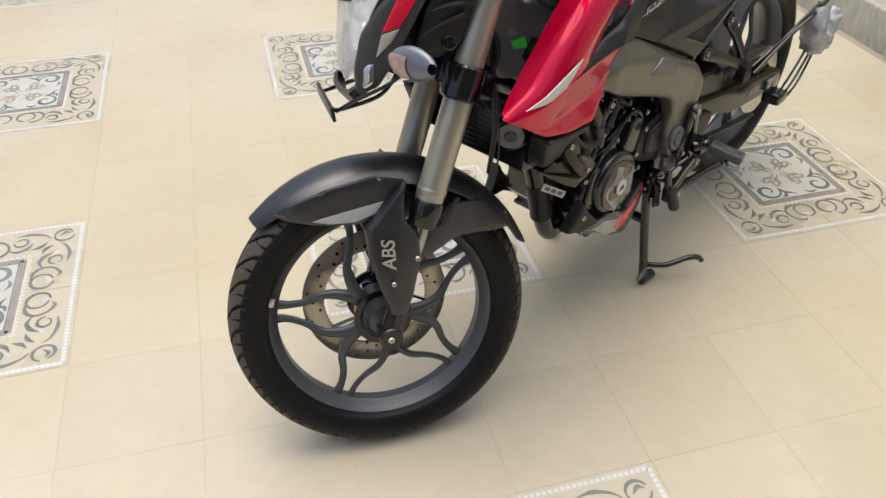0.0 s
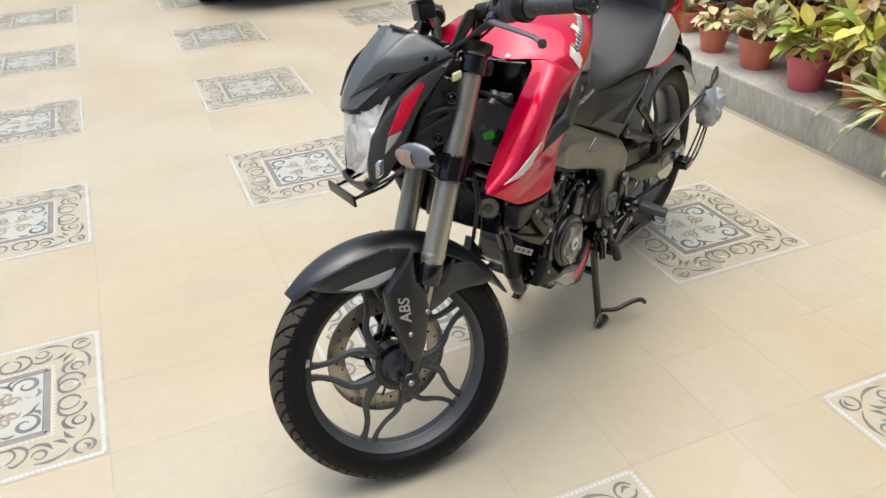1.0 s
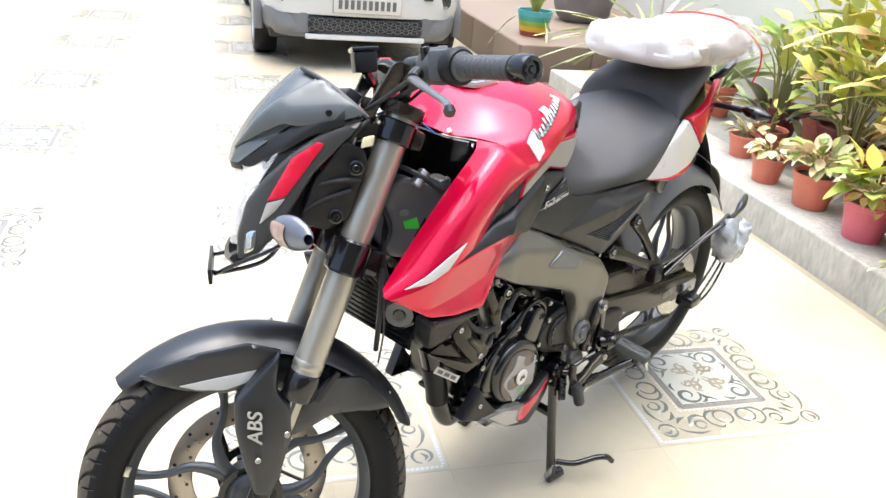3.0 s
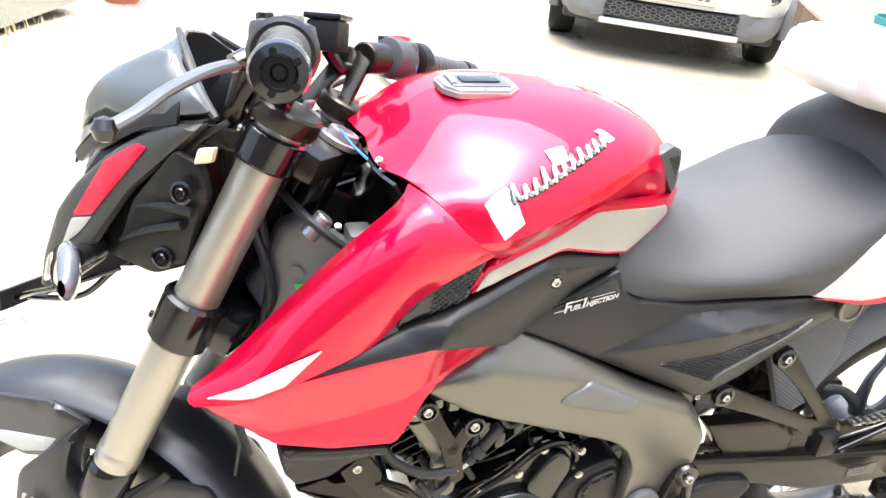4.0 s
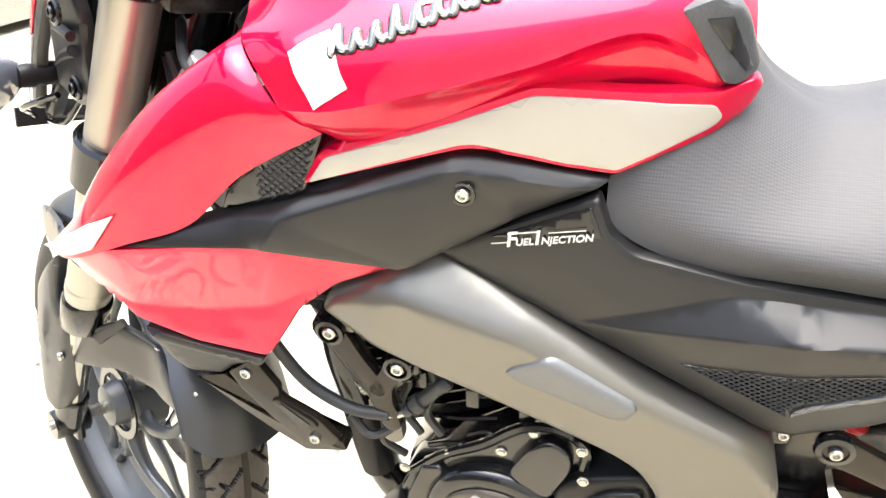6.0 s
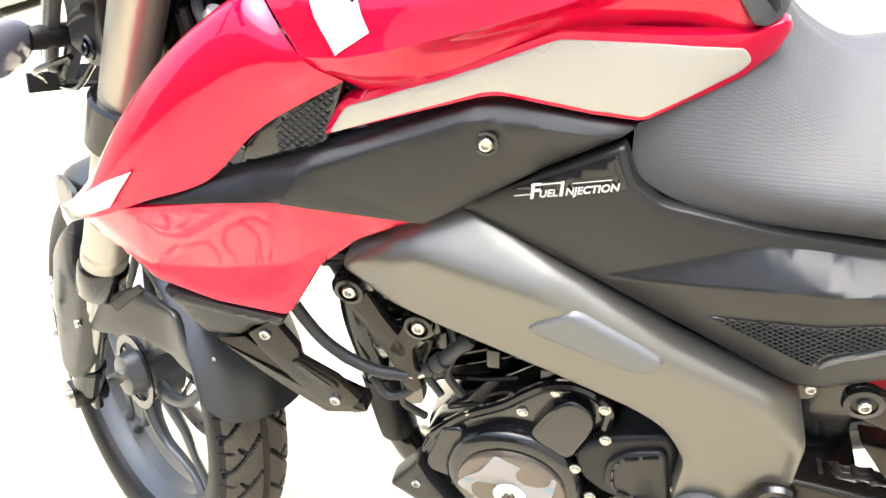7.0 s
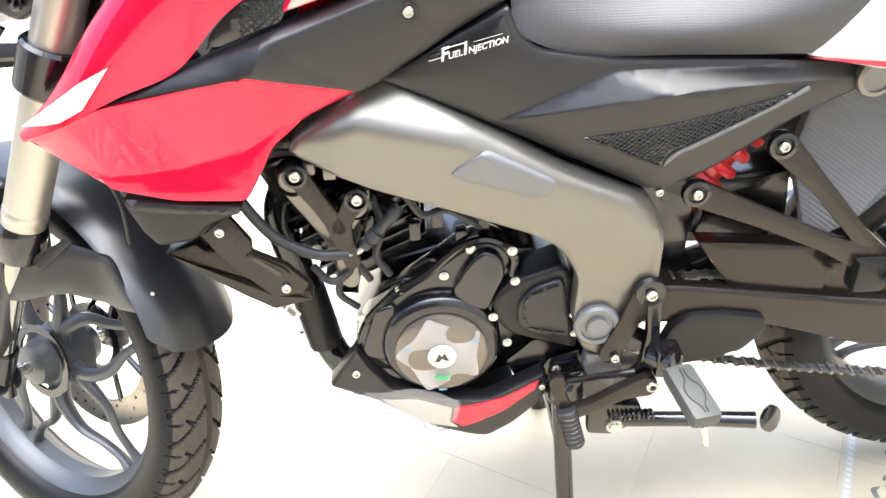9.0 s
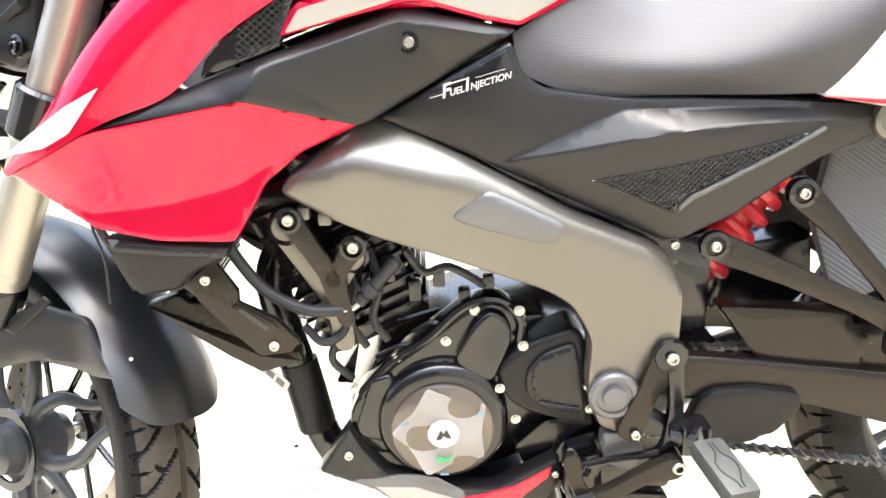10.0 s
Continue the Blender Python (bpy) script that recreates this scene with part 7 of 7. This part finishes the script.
for s in (-1, 1):
    fl = shell([[(s * .44, .018, .405), (s * .52, .05, .44), (s * .53, .07, .39)], [(s * .40, -.005, .36), (s * .50, .03, .36), (s * .60, .09, .34)], [(s * .42, .0, .27), (s * .52, .03, .26), (s * .62, .1, .25)]], "cladding_corner", CLAD, car)
    fb = part("fog_lamp_bezel", panel([(s * .50, .56), (s * .53, .585), (s * .655, .60), (s * .70, .57), (s * .68, .50), (s * .60, .465), (s * .53, .48)][::s], lambda x, z: .085 + 1.1 * max(0, abs(x) - .52) ** 1.5 - .035, .03, .008, .03, .02), BLKP, car, "black fog lamp recess")
    part("fog_lamp", lathe([(.056, 0), (.058, .006), (.050, .012), (.044, .006), (.03, .010), (.0001, .012)], Matrix.Translation((s * .605, .068, .53)) @ Matrix.Rotation(radians(90), 4, 'X'), 28), CARG, fb, "round fog lamp")
    part("bumper_vent", block((s * .47 - .035, -.0, .535), (s * .47 + .035, .03, .56), .006), BLKP, car)
    hl = part("headlamp", block((-.15, -.02, -.06), (.15, .06, .06), .035, Matrix.Translation((s * .60, .12, .745)) @ Matrix.Rotation(radians(s * 24), 4, 'Z')), REFL, car, "clear headlamp")
    part("headlamp_glass", block((-.155, -.03, -.065), (.155, .05, .065), .035, Matrix.Translation((s * .60, .12, .745)) @ Matrix.Rotation(radians(s * 24), 4, 'Z')), LENS, hl)
    for y in (.60, 2.98):
        w = part("wheel", lathe([(.19, -.09), (.205, -.088), (.205, .088), (.19, .09), (.17, .06), (.16, .02), (.03, .03), (.02, .035)], Matrix.Translation((s * .71, y, .285)) @ Matrix.Rotation(radians(90 * s), 4, 'Y'), 40), ALU, car, "silver steel wheel")
        part("tyre", lathe([(.195, -.08), (.235, -.092), (.272, -.085), (.285, -.06), (.287, 0), (.285, .06), (.272, .085), (.235, .092), (.195, .08)], Matrix.Translation((s * .71, y, .285)) @ Matrix.Rotation(radians(90 * s), 4, 'Y'), 48, closed=True), RUBBER, w, "black car tyre")
        for q in range(9):
            a = q * 2 * math.pi / 9
            part("wheel_slot", block((-.012, -.02, -.006), (.012, .02, .006), .004, Matrix.Translation((s * .745, y + .12 * math.sin(a), .285 + .12 * math.cos(a))) @ Matrix.Rotation(-a, 4, 'X') @ Matrix.Rotation(radians(90), 4, 'Y')), BLKP, w)
        part("wheel_arch", tube([(s * .772, y + .36 * math.sin(a), .285 + .36 * math.cos(a)) for a in np.linspace(-1.7, 1.7, 9)], .035, 8, 4, .6), CLAD, car, "grey wheel arch trim")
    shell([[(s * .77, .30, .36), (s * .79, 1.6, .36), (s * .78, 3.3, .38)], [(s * .80, .34, .62), (s * .815, 1.6, .60), (s * .80, 3.45, .62)], [(s * .77, .42, .90), (s * .79, 1.6, .93), (s * .77, 3.5, .96)]], "body_side", CARP, car, "white body side")
    part("sill", block((s * .76 - .03, .95, .20), (s * .76 + .03, 2.65, .36), .02), CLAD, car, "grey sill cladding")
    shell([[(s * .765, .95, .91), (s * .78, 1.7, .95), (s * .75, 3.4, .97)], [(s * .60, 1.55, 1.38), (s * .62, 2.0, 1.44), (s * .60, 3.1, 1.42)]], "side_window", CARG, car, "dark side glass")
    part("door_mirror", block((s * .90 - .09, 1.0, .93), (s * .90 + .06, 1.10, 1.05), .03), CARP, car)
part("upper_grille", block((-.44, -.005, .64), (.44, .06, .765), .02), BLKP, car, "black upper grille")
for q in range(4):
    part("grille_bar", block((-.42, -.013, .655 + q * .027), (.42, .0, .668 + q * .027), .004), CLAD, car)
part("front_badge", plate([(0, .775), (.05, .70), (0, .625), (-.05, .70)], -.024, -.006, .006, .01), CHROME, car, "plain chrome diamond badge")
shell([sym([(.72, .36, .80), (.66, .16, .79), (.38, .06, .785), (0, .04, .785)]), sym([(.74, .55, .90), (.64, .42, .92), (.36, .36, .935), (0, .34, .94)]), sym([(.74, 1.0, .95), (.64, 1.0, .98), (.36, 1.0, 1.0), (0, 1.0, 1.005)])], "bonnet", CARP, car, "white bonnet")
shell([sym([(.72, .98, .96), (.4, .96, .99), (0, .95, 1.0)]), sym([(.60, 1.55, 1.38), (.35, 1.52, 1.41), (0, 1.51, 1.42)])], "windscreen", CARG, car, "dark windscreen")
shell([sym([(.60, 1.54, 1.39), (.35, 1.52, 1.43), (0, 1.51, 1.44)]), sym([(.62, 2.3, 1.45), (.35, 2.3, 1.48), (0, 2.3, 1.49)]), sym([(.60, 3.2, 1.41), (.35, 3.25, 1.44), (0, 3.26, 1.45)])], "roof", CARP, car, "white roof")
shell([sym([(.60, 3.2, 1.41), (.3, 3.26, 1.43), (0, 3.27, 1.44)]), sym([(.76, 3.55, .9), (.4, 3.62, .92), (0, 3.64, .92)]), sym([(.76, 3.55, .35), (.4, 3.62, .34), (0, 3.64, .34)])], "tailgate", CARP, car, "white tailgate")
part("underbody", block((-.70, .15, .19), (.70, 3.5, .34), .03), BLKP, car)
part("engine_bay", block((-.66, .12, .30), (.66, 1.0, .78), .04), BLKP, car)
pl = part("number_plate", block((-.25, -.046, .425), (.25, -.038, .545), .006), WHITE, car, "white number plate with plain dark bars")
part("plate_frame", block((-.253, -.040, .421), (.253, -.020, .549), .004), CLAD, pl)
for q in range(10):
    part("plate_bar", block((-.215 + q * .0445, -.0475, .452), (-.187 + q * .0445, -.0455, .518), .002), GUN, pl)

# ---- bag on the pillion seat ----
BAGW = mat("white_polythene", (0.58, 0.575, 0.56), 0.35, 0, 0.06, 6, bump=0.5, bscale=18, coat=0.3)
BAGC = mat("polythene_over_card", (0.36, 0.31, 0.26), 0.3, 0, 0.25, 7, bump=0.5, bscale=22, coat=0.5)
bag = tagged(new("plastic_bag"), "crumpled white plastic bag tied on the pillion seat", "bag")
bag.matrix_world = bike.matrix_world @ pose(1.19, -.05, 1.045, 0, -6, -14) @ Matrix.Diagonal((.82, .82, .78, 1))


def pillow(sx, sy, sz, seed, nu=44, nv=22, flat=.75):
    g = np.zeros((nu, nv, 3))
    for i in range(nu):
        for j in range(nv):
            a, b = 2 * math.pi * i / nu, math.pi * (j / (nv - 1) - .5)
            ca, sa, cb, sb = math.cos(a), math.sin(a), math.cos(b), math.sin(b)
            f = lambda v, e: math.copysign(abs(v) ** e, v)
            x, y, z = sx * f(cb, .55) * f(ca, .6), sy * f(cb, .55) * f(sa, .6), sz * f(sb, .8)
            n = noise.noise((x * 14 + seed, y * 14, z * 16)) * .020 + noise.noise((x * 40 + seed, y * 40, z * 30)) * .008
            ridge = abs(noise.noise((x * 16 + seed + 9, y * 20, z * 14))) * -.012
            g[i, j] = (x + n * ca, y + n * sa, z + (n + ridge) * (1 if z > 0 else .2))
    bm = grid_bm(g, close_u=True)
    bmesh.ops.remove_doubles(bm, verts=bm.verts, dist=1e-4)
    bmesh.ops.recalc_face_normals(bm, faces=bm.faces)
    return bm


part("bag_body", pillow(.19, .165, .058, 3), BAGC, bag, "bag over tan contents", smooth=28)
w = part("bag_front", pillow(.13, .185, .055, 8), BAGW, bag, "white folded front of the bag", smooth=28)
w.matrix_basis = pose(-.10, .02, .006, 0, 4, 8)
fl = part("bag_film", pillow(.165, .180, .064, 21), FILM, bag, "clear outer film", smooth=28)
fl.matrix_basis = pose(.075, -.01, .004)
part("red_string", tube([(.04, .10, .068), (.07, 0, .079), (.11, -.10, .062), (.145, -.17, .0), (.155, -.18, -.06), (.15, -.165, -.12)], .0028, 6, 6), REDPL, bag, "thin red string")


# ---- plants ----
def leaf_mat(name, col, col2, sat=0.0):
    m = mat(name, col, 0.42, 0, 0.25, 9, bump=0.1, bscale=60)
    n, l = m.node_tree.nodes, m.node_tree.links
    b = n["Principled BSDF"]
    src = b.inputs["Base Color"].links[0].from_socket
    info, mx = n.new("ShaderNodeObjectInfo"), n.new("ShaderNodeMix")
    mx.data_type = 'RGBA'
    l.new(info.outputs["Random"], mx.inputs[0])
    l.new(src, mx.inputs[6])
    mx.inputs[7].default_value = (*col2, 1)
    l.new(mx.outputs[2], b.inputs["Base Color"])
    b.inputs["Transmission Weight"].default_value = 0.0
    b.inputs["Subsurface Weight"].default_value = 0.12
    b.inputs["Subsurface Radius"].default_value = (.01, .02, .005)
    return m


L_GREEN = leaf_mat("leaf_green", (0.22, 0.34, 0.07), (0.56, 0.54, 0.15))
L_LIME = leaf_mat("leaf_lime", (0.48, 0.55, 0.08), (0.72, 0.62, 0.15))
L_TAN = leaf_mat("leaf_dry", (0.66, 0.42, 0.14), (0.74, 0.58, 0.28))
L_PALE = leaf_mat("leaf_pale", (0.60, 0.58, 0.28), (0.74, 0.56, 0.36))
L_DARK = leaf_mat("leaf_purple", (0.05, 0.02, 0.03), (0.12, 0.16, 0.05))
L_STRIPE = leaf_mat("leaf_variegated", (0.40, 0.48, 0.20), (0.62, 0.64, 0.42))
TERRA = mat("terracotta_plastic", (0.60, 0.18, 0.11), 0.5, 0, 0.15, 9, bump=0.1, bscale=80)
PINKP = mat("pink_plastic_pot", (0.66, 0.14, 0.18), 0.42, 0, 0.10, 9)
MAROON = mat("maroon_pot", (0.16, 0.025, 0.02), 0.5, 0, 0.15, 9)
STEM = mat("stem_green", (0.30, 0.27, 0.09), 0.5, 0, 0.2, 20)
POTSOIL = mat("pot_soil", (0.05, 0.035, 0.022), 0.95, 0, 0.4, 30, bump=0.8, bscale=120)
LEAVES = {}


def leaf_me(kind, material):
    """A unit leaf along x, bending down, folded along its midrib."""
    key = (kind, material.name)
    if key in LEAVES:
        return LEAVES[key]
    width, bend, fold, n, tipx = {"broad": (.44, .28, .16, 7, 1.0), "long": (.20, .45, .14, 8, 1.0), "strap": (.075, .75, .10, 9, 1.0), "round": (.62, .12, .16, 6, 1.0), "blade": (.10, .10, .16, 6, 1.0), "spiky": (.14, .22, .2, 6, 1.0)}[kind]
    g = np.zeros((n + 1, 5, 3))
    for i in range(n + 1):
        t = i / n
        if kind in ("broad", "round"):
            w = width * math.sin(math.pi * min(1, t * .98 + .02)) ** .75 * (1.15 - .35 * t)
        elif kind in ("strap", "blade", "spiky"):
            w = width * (min(1, t * 6 + .4)) * (1 - t ** 2.2)
        else:
            w = width * math.sin(math.pi * (t * .94 + .04)) ** .8
        for j, v in enumerate((-1, -.5, 0, .5, 1)):
            wav = .02 * math.sin(9 * t + v * 2) * abs(v)
            g[i, j] = (t - .12 * bend * t * t, v * w / 2, -bend * t * t + fold * abs(v) * w * .8 + wav)
    bm = grid_bm(g)
    bmesh.ops.remove_doubles(bm, verts=bm.verts, dist=1e-5)
    bmesh.ops.recalc_face_normals(bm, faces=bm.faces)
    me = bpy.data.meshes.new("leaf")
    bm.to_mesh(me)
    bm.free()
    me.materials.append(material)
    me.polygons.foreach_set("use_smooth", [True] * len(me.polygons))
    LEAVES[key] = me
    return me


def pot(r, h, material, parent, label, scallop=False):
    p = part("pot", lathe([(r * .70, 0), (r * .72, .006), (r * .93, h * .82), (r * 1.0, h * .84), (r * 1.04, h * .98), (r * 1.0, h), (r * .93, h * .97), (r * .90, h * .86)], None, 32), material, parent, label)
    part("pot_soil", lathe([(r * .90, h * .86), (r * .6, h * .885), (.001, h * .89)], None, 24), POTSOIL, p)
    return p


def plant(name, label, x, y, z, potr, poth, potmat, potlabel, leaves, seed, category="potted plant"):
    """A potted plant; leaves: rows of (kind, material, count, length from, to, pitch from, to, stem height)."""
    rng = random.Random(seed)
    root = tagged(new(name), label, category)
    root.matrix_world = pose(x, y, z, 0, 0, rng.uniform(0, 360))
    if potr:
        pot(potr, poth, potmat, root, potlabel)
    for kind, material, count, l0, l1, p0, p1, sh in leaves:
        me = leaf_me(kind, material)
        if kind in ("round", "broad", "long"):
            count, l0, l1 = round(count * 1.4), l0 * .82, l1 * .95
        for q in range(count):
            az = 360 * (q + rng.uniform(-.35, .35)) / count * (2.4 if count > 8 else 1)
            pit, ln = rng.uniform(p0, p1), rng.uniform(l0, l1)
            hgt = poth + sh * rng.uniform(.35, 1.0)
            out = (potr or .05) * .5 + sh * rng.uniform(.05, .45)
            a = radians(az)
            base = Vector((out * math.cos(a), out * math.sin(a), hgt)) if sh > .04 else Vector(((potr or .05) * .3 * math.cos(a), (potr or .05) * .3 * math.sin(a), poth * .9))
            ob = new("leaf", me)
            ob.parent = root
            ob.matrix_basis = Matrix.Translation(base) @ Matrix.Rotation(a, 4, 'Z') @ Matrix.Rotation(radians(-pit), 4, 'Y') @ Matrix.Rotation(radians(rng.uniform(-35, 35)), 4, 'X') @ Matrix.Diagonal((ln, ln * rng.uniform(.7, 1.2), ln * rng.uniform(.5, 2.0), 1))
            if sh > .04 and q % 2 == 0:
                part("stem", tube([((potr or .03) * .25 * math.cos(a), (potr or .03) * .25 * math.sin(a), poth * .85), (out * .45 * math.cos(a), out * .45 * math.sin(a), poth + (hgt - poth) * .6), tuple(base)], [.005, .004, .003], 6, 4), STEM, root)
    return root


Z = .165
plant("potted_plant", "leafy green plant in a pink plastic pot on the kerb", 1.42, .93, Z, .105, .165, PINKP, "pink plastic pot", [("round", L_GREEN, 12, .11, .17, -10, 70, .12), ("round", L_LIME, 12, .11, .16, -20, 60, .14), ("round", L_PALE, 14, .08, .12, -60, 30, .10), ("round", L_TAN, 6, .07, .10, -60, 10, .06)], 11)
plant("potted_plant", "pale broad-leaved plant in a terracotta pot on the kerb", 1.44, 1.28, Z, .105, .16, TERRA, "terracotta pot", [("round", L_PALE, 30, .07, .12, -30, 60, .10), ("round", L_GREEN, 12, .06, .11, 0, 70, .12)], 12)
plant("potted_plant", "small withered plant in a banded terracotta pot", 1.43, 1.60, Z, .085, .13, TERRA, "terracotta pot", [("round", L_PALE, 14, .05, .09, -30, 50, .06), ("broad", L_TAN, 6, .06, .09, -40, 40, .05)], 13)
plant("potted_plant", "pothos with lime leaves trailing over the kerb", 1.46, .64, Z, .10, .15, TERRA, "terracotta pot", [("broad", L_LIME, 16, .13, .22, -40, 60, .20), ("broad", L_GREEN, 9, .13, .2, -20, 70, .24), ("round", L_PALE, 16, .08, .13, -60, 30, .14), ("round", L_TAN, 8, .07, .11, -60, 10, .12)], 14)
plant("rosette_plant", "spiky green and purple rosette plant by the kerb", 1.36, .36, Z, .11, .12, TERRA, "terracotta pot", [("spiky", L_GREEN, 34, .18, .30, -10, 80, 0), ("spiky", L_STRIPE, 30, .18, .30, -35, 50, 0), ("spiky", L_PALE, 18, .14, .24, -35, 60, 0)], 15)
plant("rosette_plant", "spiky variegated rosette plant by the kerb", 1.34, .08, Z, .11, .12, TERRA, "terracotta pot", [("spiky", L_GREEN, 34, .18, .30, -10, 80, 0), ("spiky", L_STRIPE, 30, .18, .30, -35, 50, 0)], 25)
plant("potted_plant", "large yellowing canna with dry leaves in a maroon pot", 1.95, 1.28, .15, .16, .26, MAROON, "maroon pot", [("long", L_TAN, 26, .28, .42, 20, 85, .62), ("long", L_LIME, 20, .30, .46, 25, 85, .55), ("long", L_GREEN, 5, .28, .4, 20, 75, .3), ("broad", L_TAN, 14, .10, .16, -50, 30, .18)], 16)
plant("potted_plant", "tall green leafy plant in a maroon pot", 1.95, 1.72, .15, .15, .26, MAROON, "maroon pot", [("broad", L_GREEN, 18, .16, .26, 10, 80, .55), ("broad", L_LIME, 14, .16, .26, 10, 80, .60), ("broad", L_TAN, 4, .14, .2, -30, 40, .4)], 17)
plant("potted_plant", "green and dry mixed foliage against the wall", 2.02, .55, .15, .14, .24, MAROON, "maroon pot", [("broad", L_LIME, 12, .18, .28, 10, 75, .35), ("long", L_TAN, 12, .18, .3, -10, 70, .30), ("round", L_PALE, 14, .10, .16, -20, 60, .22)], 18)
plant("potted_plant", "pale broad-leaved plant against the wall", 1.85, .12, .15, .14, .22, TERRA, "terracotta pot", [("round", L_PALE, 18, .10, .17, -10, 65, .26), ("broad", L_GREEN, 10, .16, .24, 0, 70, .28)], 28)
plant("potted_plant", "purple-leaved plant beside the wall", 1.72, 2.02, .15, .10, .16, TERRA, "terracotta pot", [("long", L_DARK, 10, .22, .34, 25, 75, .10), ("broad", L_GREEN, 10, .10, .16, 10, 70, .16)], 19)
plant("potted_plant", "bushy green plant in a maroon pot", 1.98, 2.30, .15, .14, .22, MAROON, "maroon pot", [("broad", L_GREEN, 20, .14, .22, 10, 80, .40), ("broad", L_LIME, 14, .14, .22, 10, 80, .45)], 20)
plant("potted_plant", "small pink-edged plant in a terracotta pot", 1.55, 1.98, Z, .08, .12, TERRA, "terracotta pot", [("round", L_PALE, 14, .05, .08, -20, 60, .07)], 29)
plant("fern", "green fern in a pot near the step", 1.62, 3.05, Z, .11, .15, TERRA, "terracotta pot", [("long", L_GREEN, 16, .20, .32, 15, 75, .12), ("strap", L_LIME, 12, .25, .38, 20, 75, 0)], 21, "fern")
plant("spider_plant", "pale striped spider plant in a pot", 1.78, 3.55, Z, .14, .25, TERRA, "terracotta pot", [("strap", L_STRIPE, 46, .35, .58, 25, 88, 0), ("strap", L_LIME, 16, .3, .5, 20, 80, 0)], 22)
plant("spider_plant", "thin-leaved striped plant by the wall", 1.95, 2.85, .15, .11, .2, TERRA, "terracotta pot", [("strap", L_STRIPE, 34, .35, .6, 40, 90, 0)], 23)
plant("potted_plant", "tall canna with yellow and dry leaves by the wall", 1.98, .82, .15, .15, .25, MAROON, "maroon pot", [("long", L_TAN, 18, .26, .40, 20, 85, .75), ("long", L_LIME, 18, .28, .44, 25, 85, .70), ("broad", L_PALE, 10, .10, .18, -40, 40, .4)], 36)
plant("potted_plant", "withered tan plant below the canna", 1.74, 1.02, .15, .13, .2, TERRA, "terracotta pot", [("round", L_TAN, 40, .06, .11, -60, 50, .30), ("round", L_PALE, 16, .06, .10, -40, 50, .25), ("broad", L_TAN, 14, .08, .14, -60, 30, .35)], 41)
plant("potted_plant", "lime-leaved bush in a terracotta pot by the wall", 1.80, 1.52, .15, .13, .2, TERRA, "terracotta pot", [("broad", L_LIME, 22, .14, .22, 5, 75, .45), ("broad", L_GREEN, 10, .12, .2, 10, 70, .4), ("round", L_PALE, 10, .08, .12, -30, 40, .2)], 37)
plant("potted_plant", "broad yellow-green leaves in a terracotta pot", 1.70, .38, .15, .12, .18, TERRA, "terracotta pot", [("broad", L_LIME, 18, .14, .22, 0, 70, .30), ("broad", L_TAN, 10, .12, .2, -30, 50, .25)], 38)
plant("potted_plant", "green leafy bush by the wall", 2.08, 2.02, .15, .13, .22, TERRA, "terracotta pot", [("broad", L_LIME, 18, .14, .22, 5, 75, .65), ("broad", L_GREEN, 14, .12, .2, 10, 70, .7)], 39)
# striped pot on the step
sv = plant("snake_plant", "tall snake plant in a rainbow-striped pot on the step", 1.33, 4.62, .29, 0, .2, None, "", [("blade", L_GREEN, 16, .40, .62, 62, 88, 0), ("blade", L_LIME, 8, .38, .55, 55, 85, 0), ("strap", L_STRIPE, 3, .3, .42, 0, 30, 0)], 24)
bands = ((.29, .06, .04), (.70, .42, .03), (.30, .42, .05), (.08, .35, .28), (.10, .42, .45))
for k, c in enumerate(bands):
    r0, r1 = .105 + .008 * k, .105 + .008 * (k + 1)
    part("pot_band", lathe([(r0, .04 * k), (r1, .04 * (k + 1) + .0005), (r1 - .012, .04 * (k + 1) + .0005), (r0 - .012, .04 * k)], None, 36, closed=True), mat("pot_band_colour", c, .4, 0, .12, 12), sv, "painted colour band")
part("pot_soil", lathe([(.125, .17), (.001, .178)], None, 24), POTSOIL, sv)
part("pot_base", lathe([(.104, 0), (.104, .004)], None, 24), TERRA, sv)
# wrapped thing at the porch wall
tagged(part("covered_sack", pillow(.28, .22, .38, 40), mat("grey_cloth", (.22, .21, .20), .85, 0, .2, 8, bump=.5, bscale=60), None), "grey cloth-covered bundle on the step", "bundle").matrix_world = pose(2.15, 5.5, .64)
# pots beyond the bed
plant("potted_plant", "green plant in a worn terracotta pot", -3.62, 3.80, 0, .15, .24, TERRA, "worn terracotta pot", [("broad", L_GREEN, 14, .1, .16, 10, 80, .14), ("round", L_LIME, 8, .08, .12, 10, 70, .12)], 31)
plant("potted_plant", "green plant in a red plastic pot", -4.25, 3.72, 0, .15, .24, PINKP, "red plastic pot", [("broad", L_GREEN, 14, .12, .2, 10, 80, .16)], 32)
# grass tufts on the bed
rng = random.Random(7)
V, F = [], []
for q in range(3400):
    x, y = -3.42 - abs(rng.gauss(0, 1.3)), rng.uniform(-3, 3.35)
    if noise.noise((x * 1.7, y * 1.7, 3)) < -.05:
        continue
    a, h, w = rng.uniform(0, 6.28), rng.uniform(.02, .07), rng.uniform(.003, .006)
    b = len(V)
    dx, dy = math.cos(a), math.sin(a)
    V += [(x - dy * w, y + dx * w, .0), (x + dy * w, y - dx * w, .0), (x + dx * h * .6, y + dy * h * .6, .03 + h)]
    F.append((b, b + 1, b + 2))
tagged(part("grass", (V, F), L_PALE, None, smooth=0), "thin patchy grass on the bed", "grass", kind="stuff")
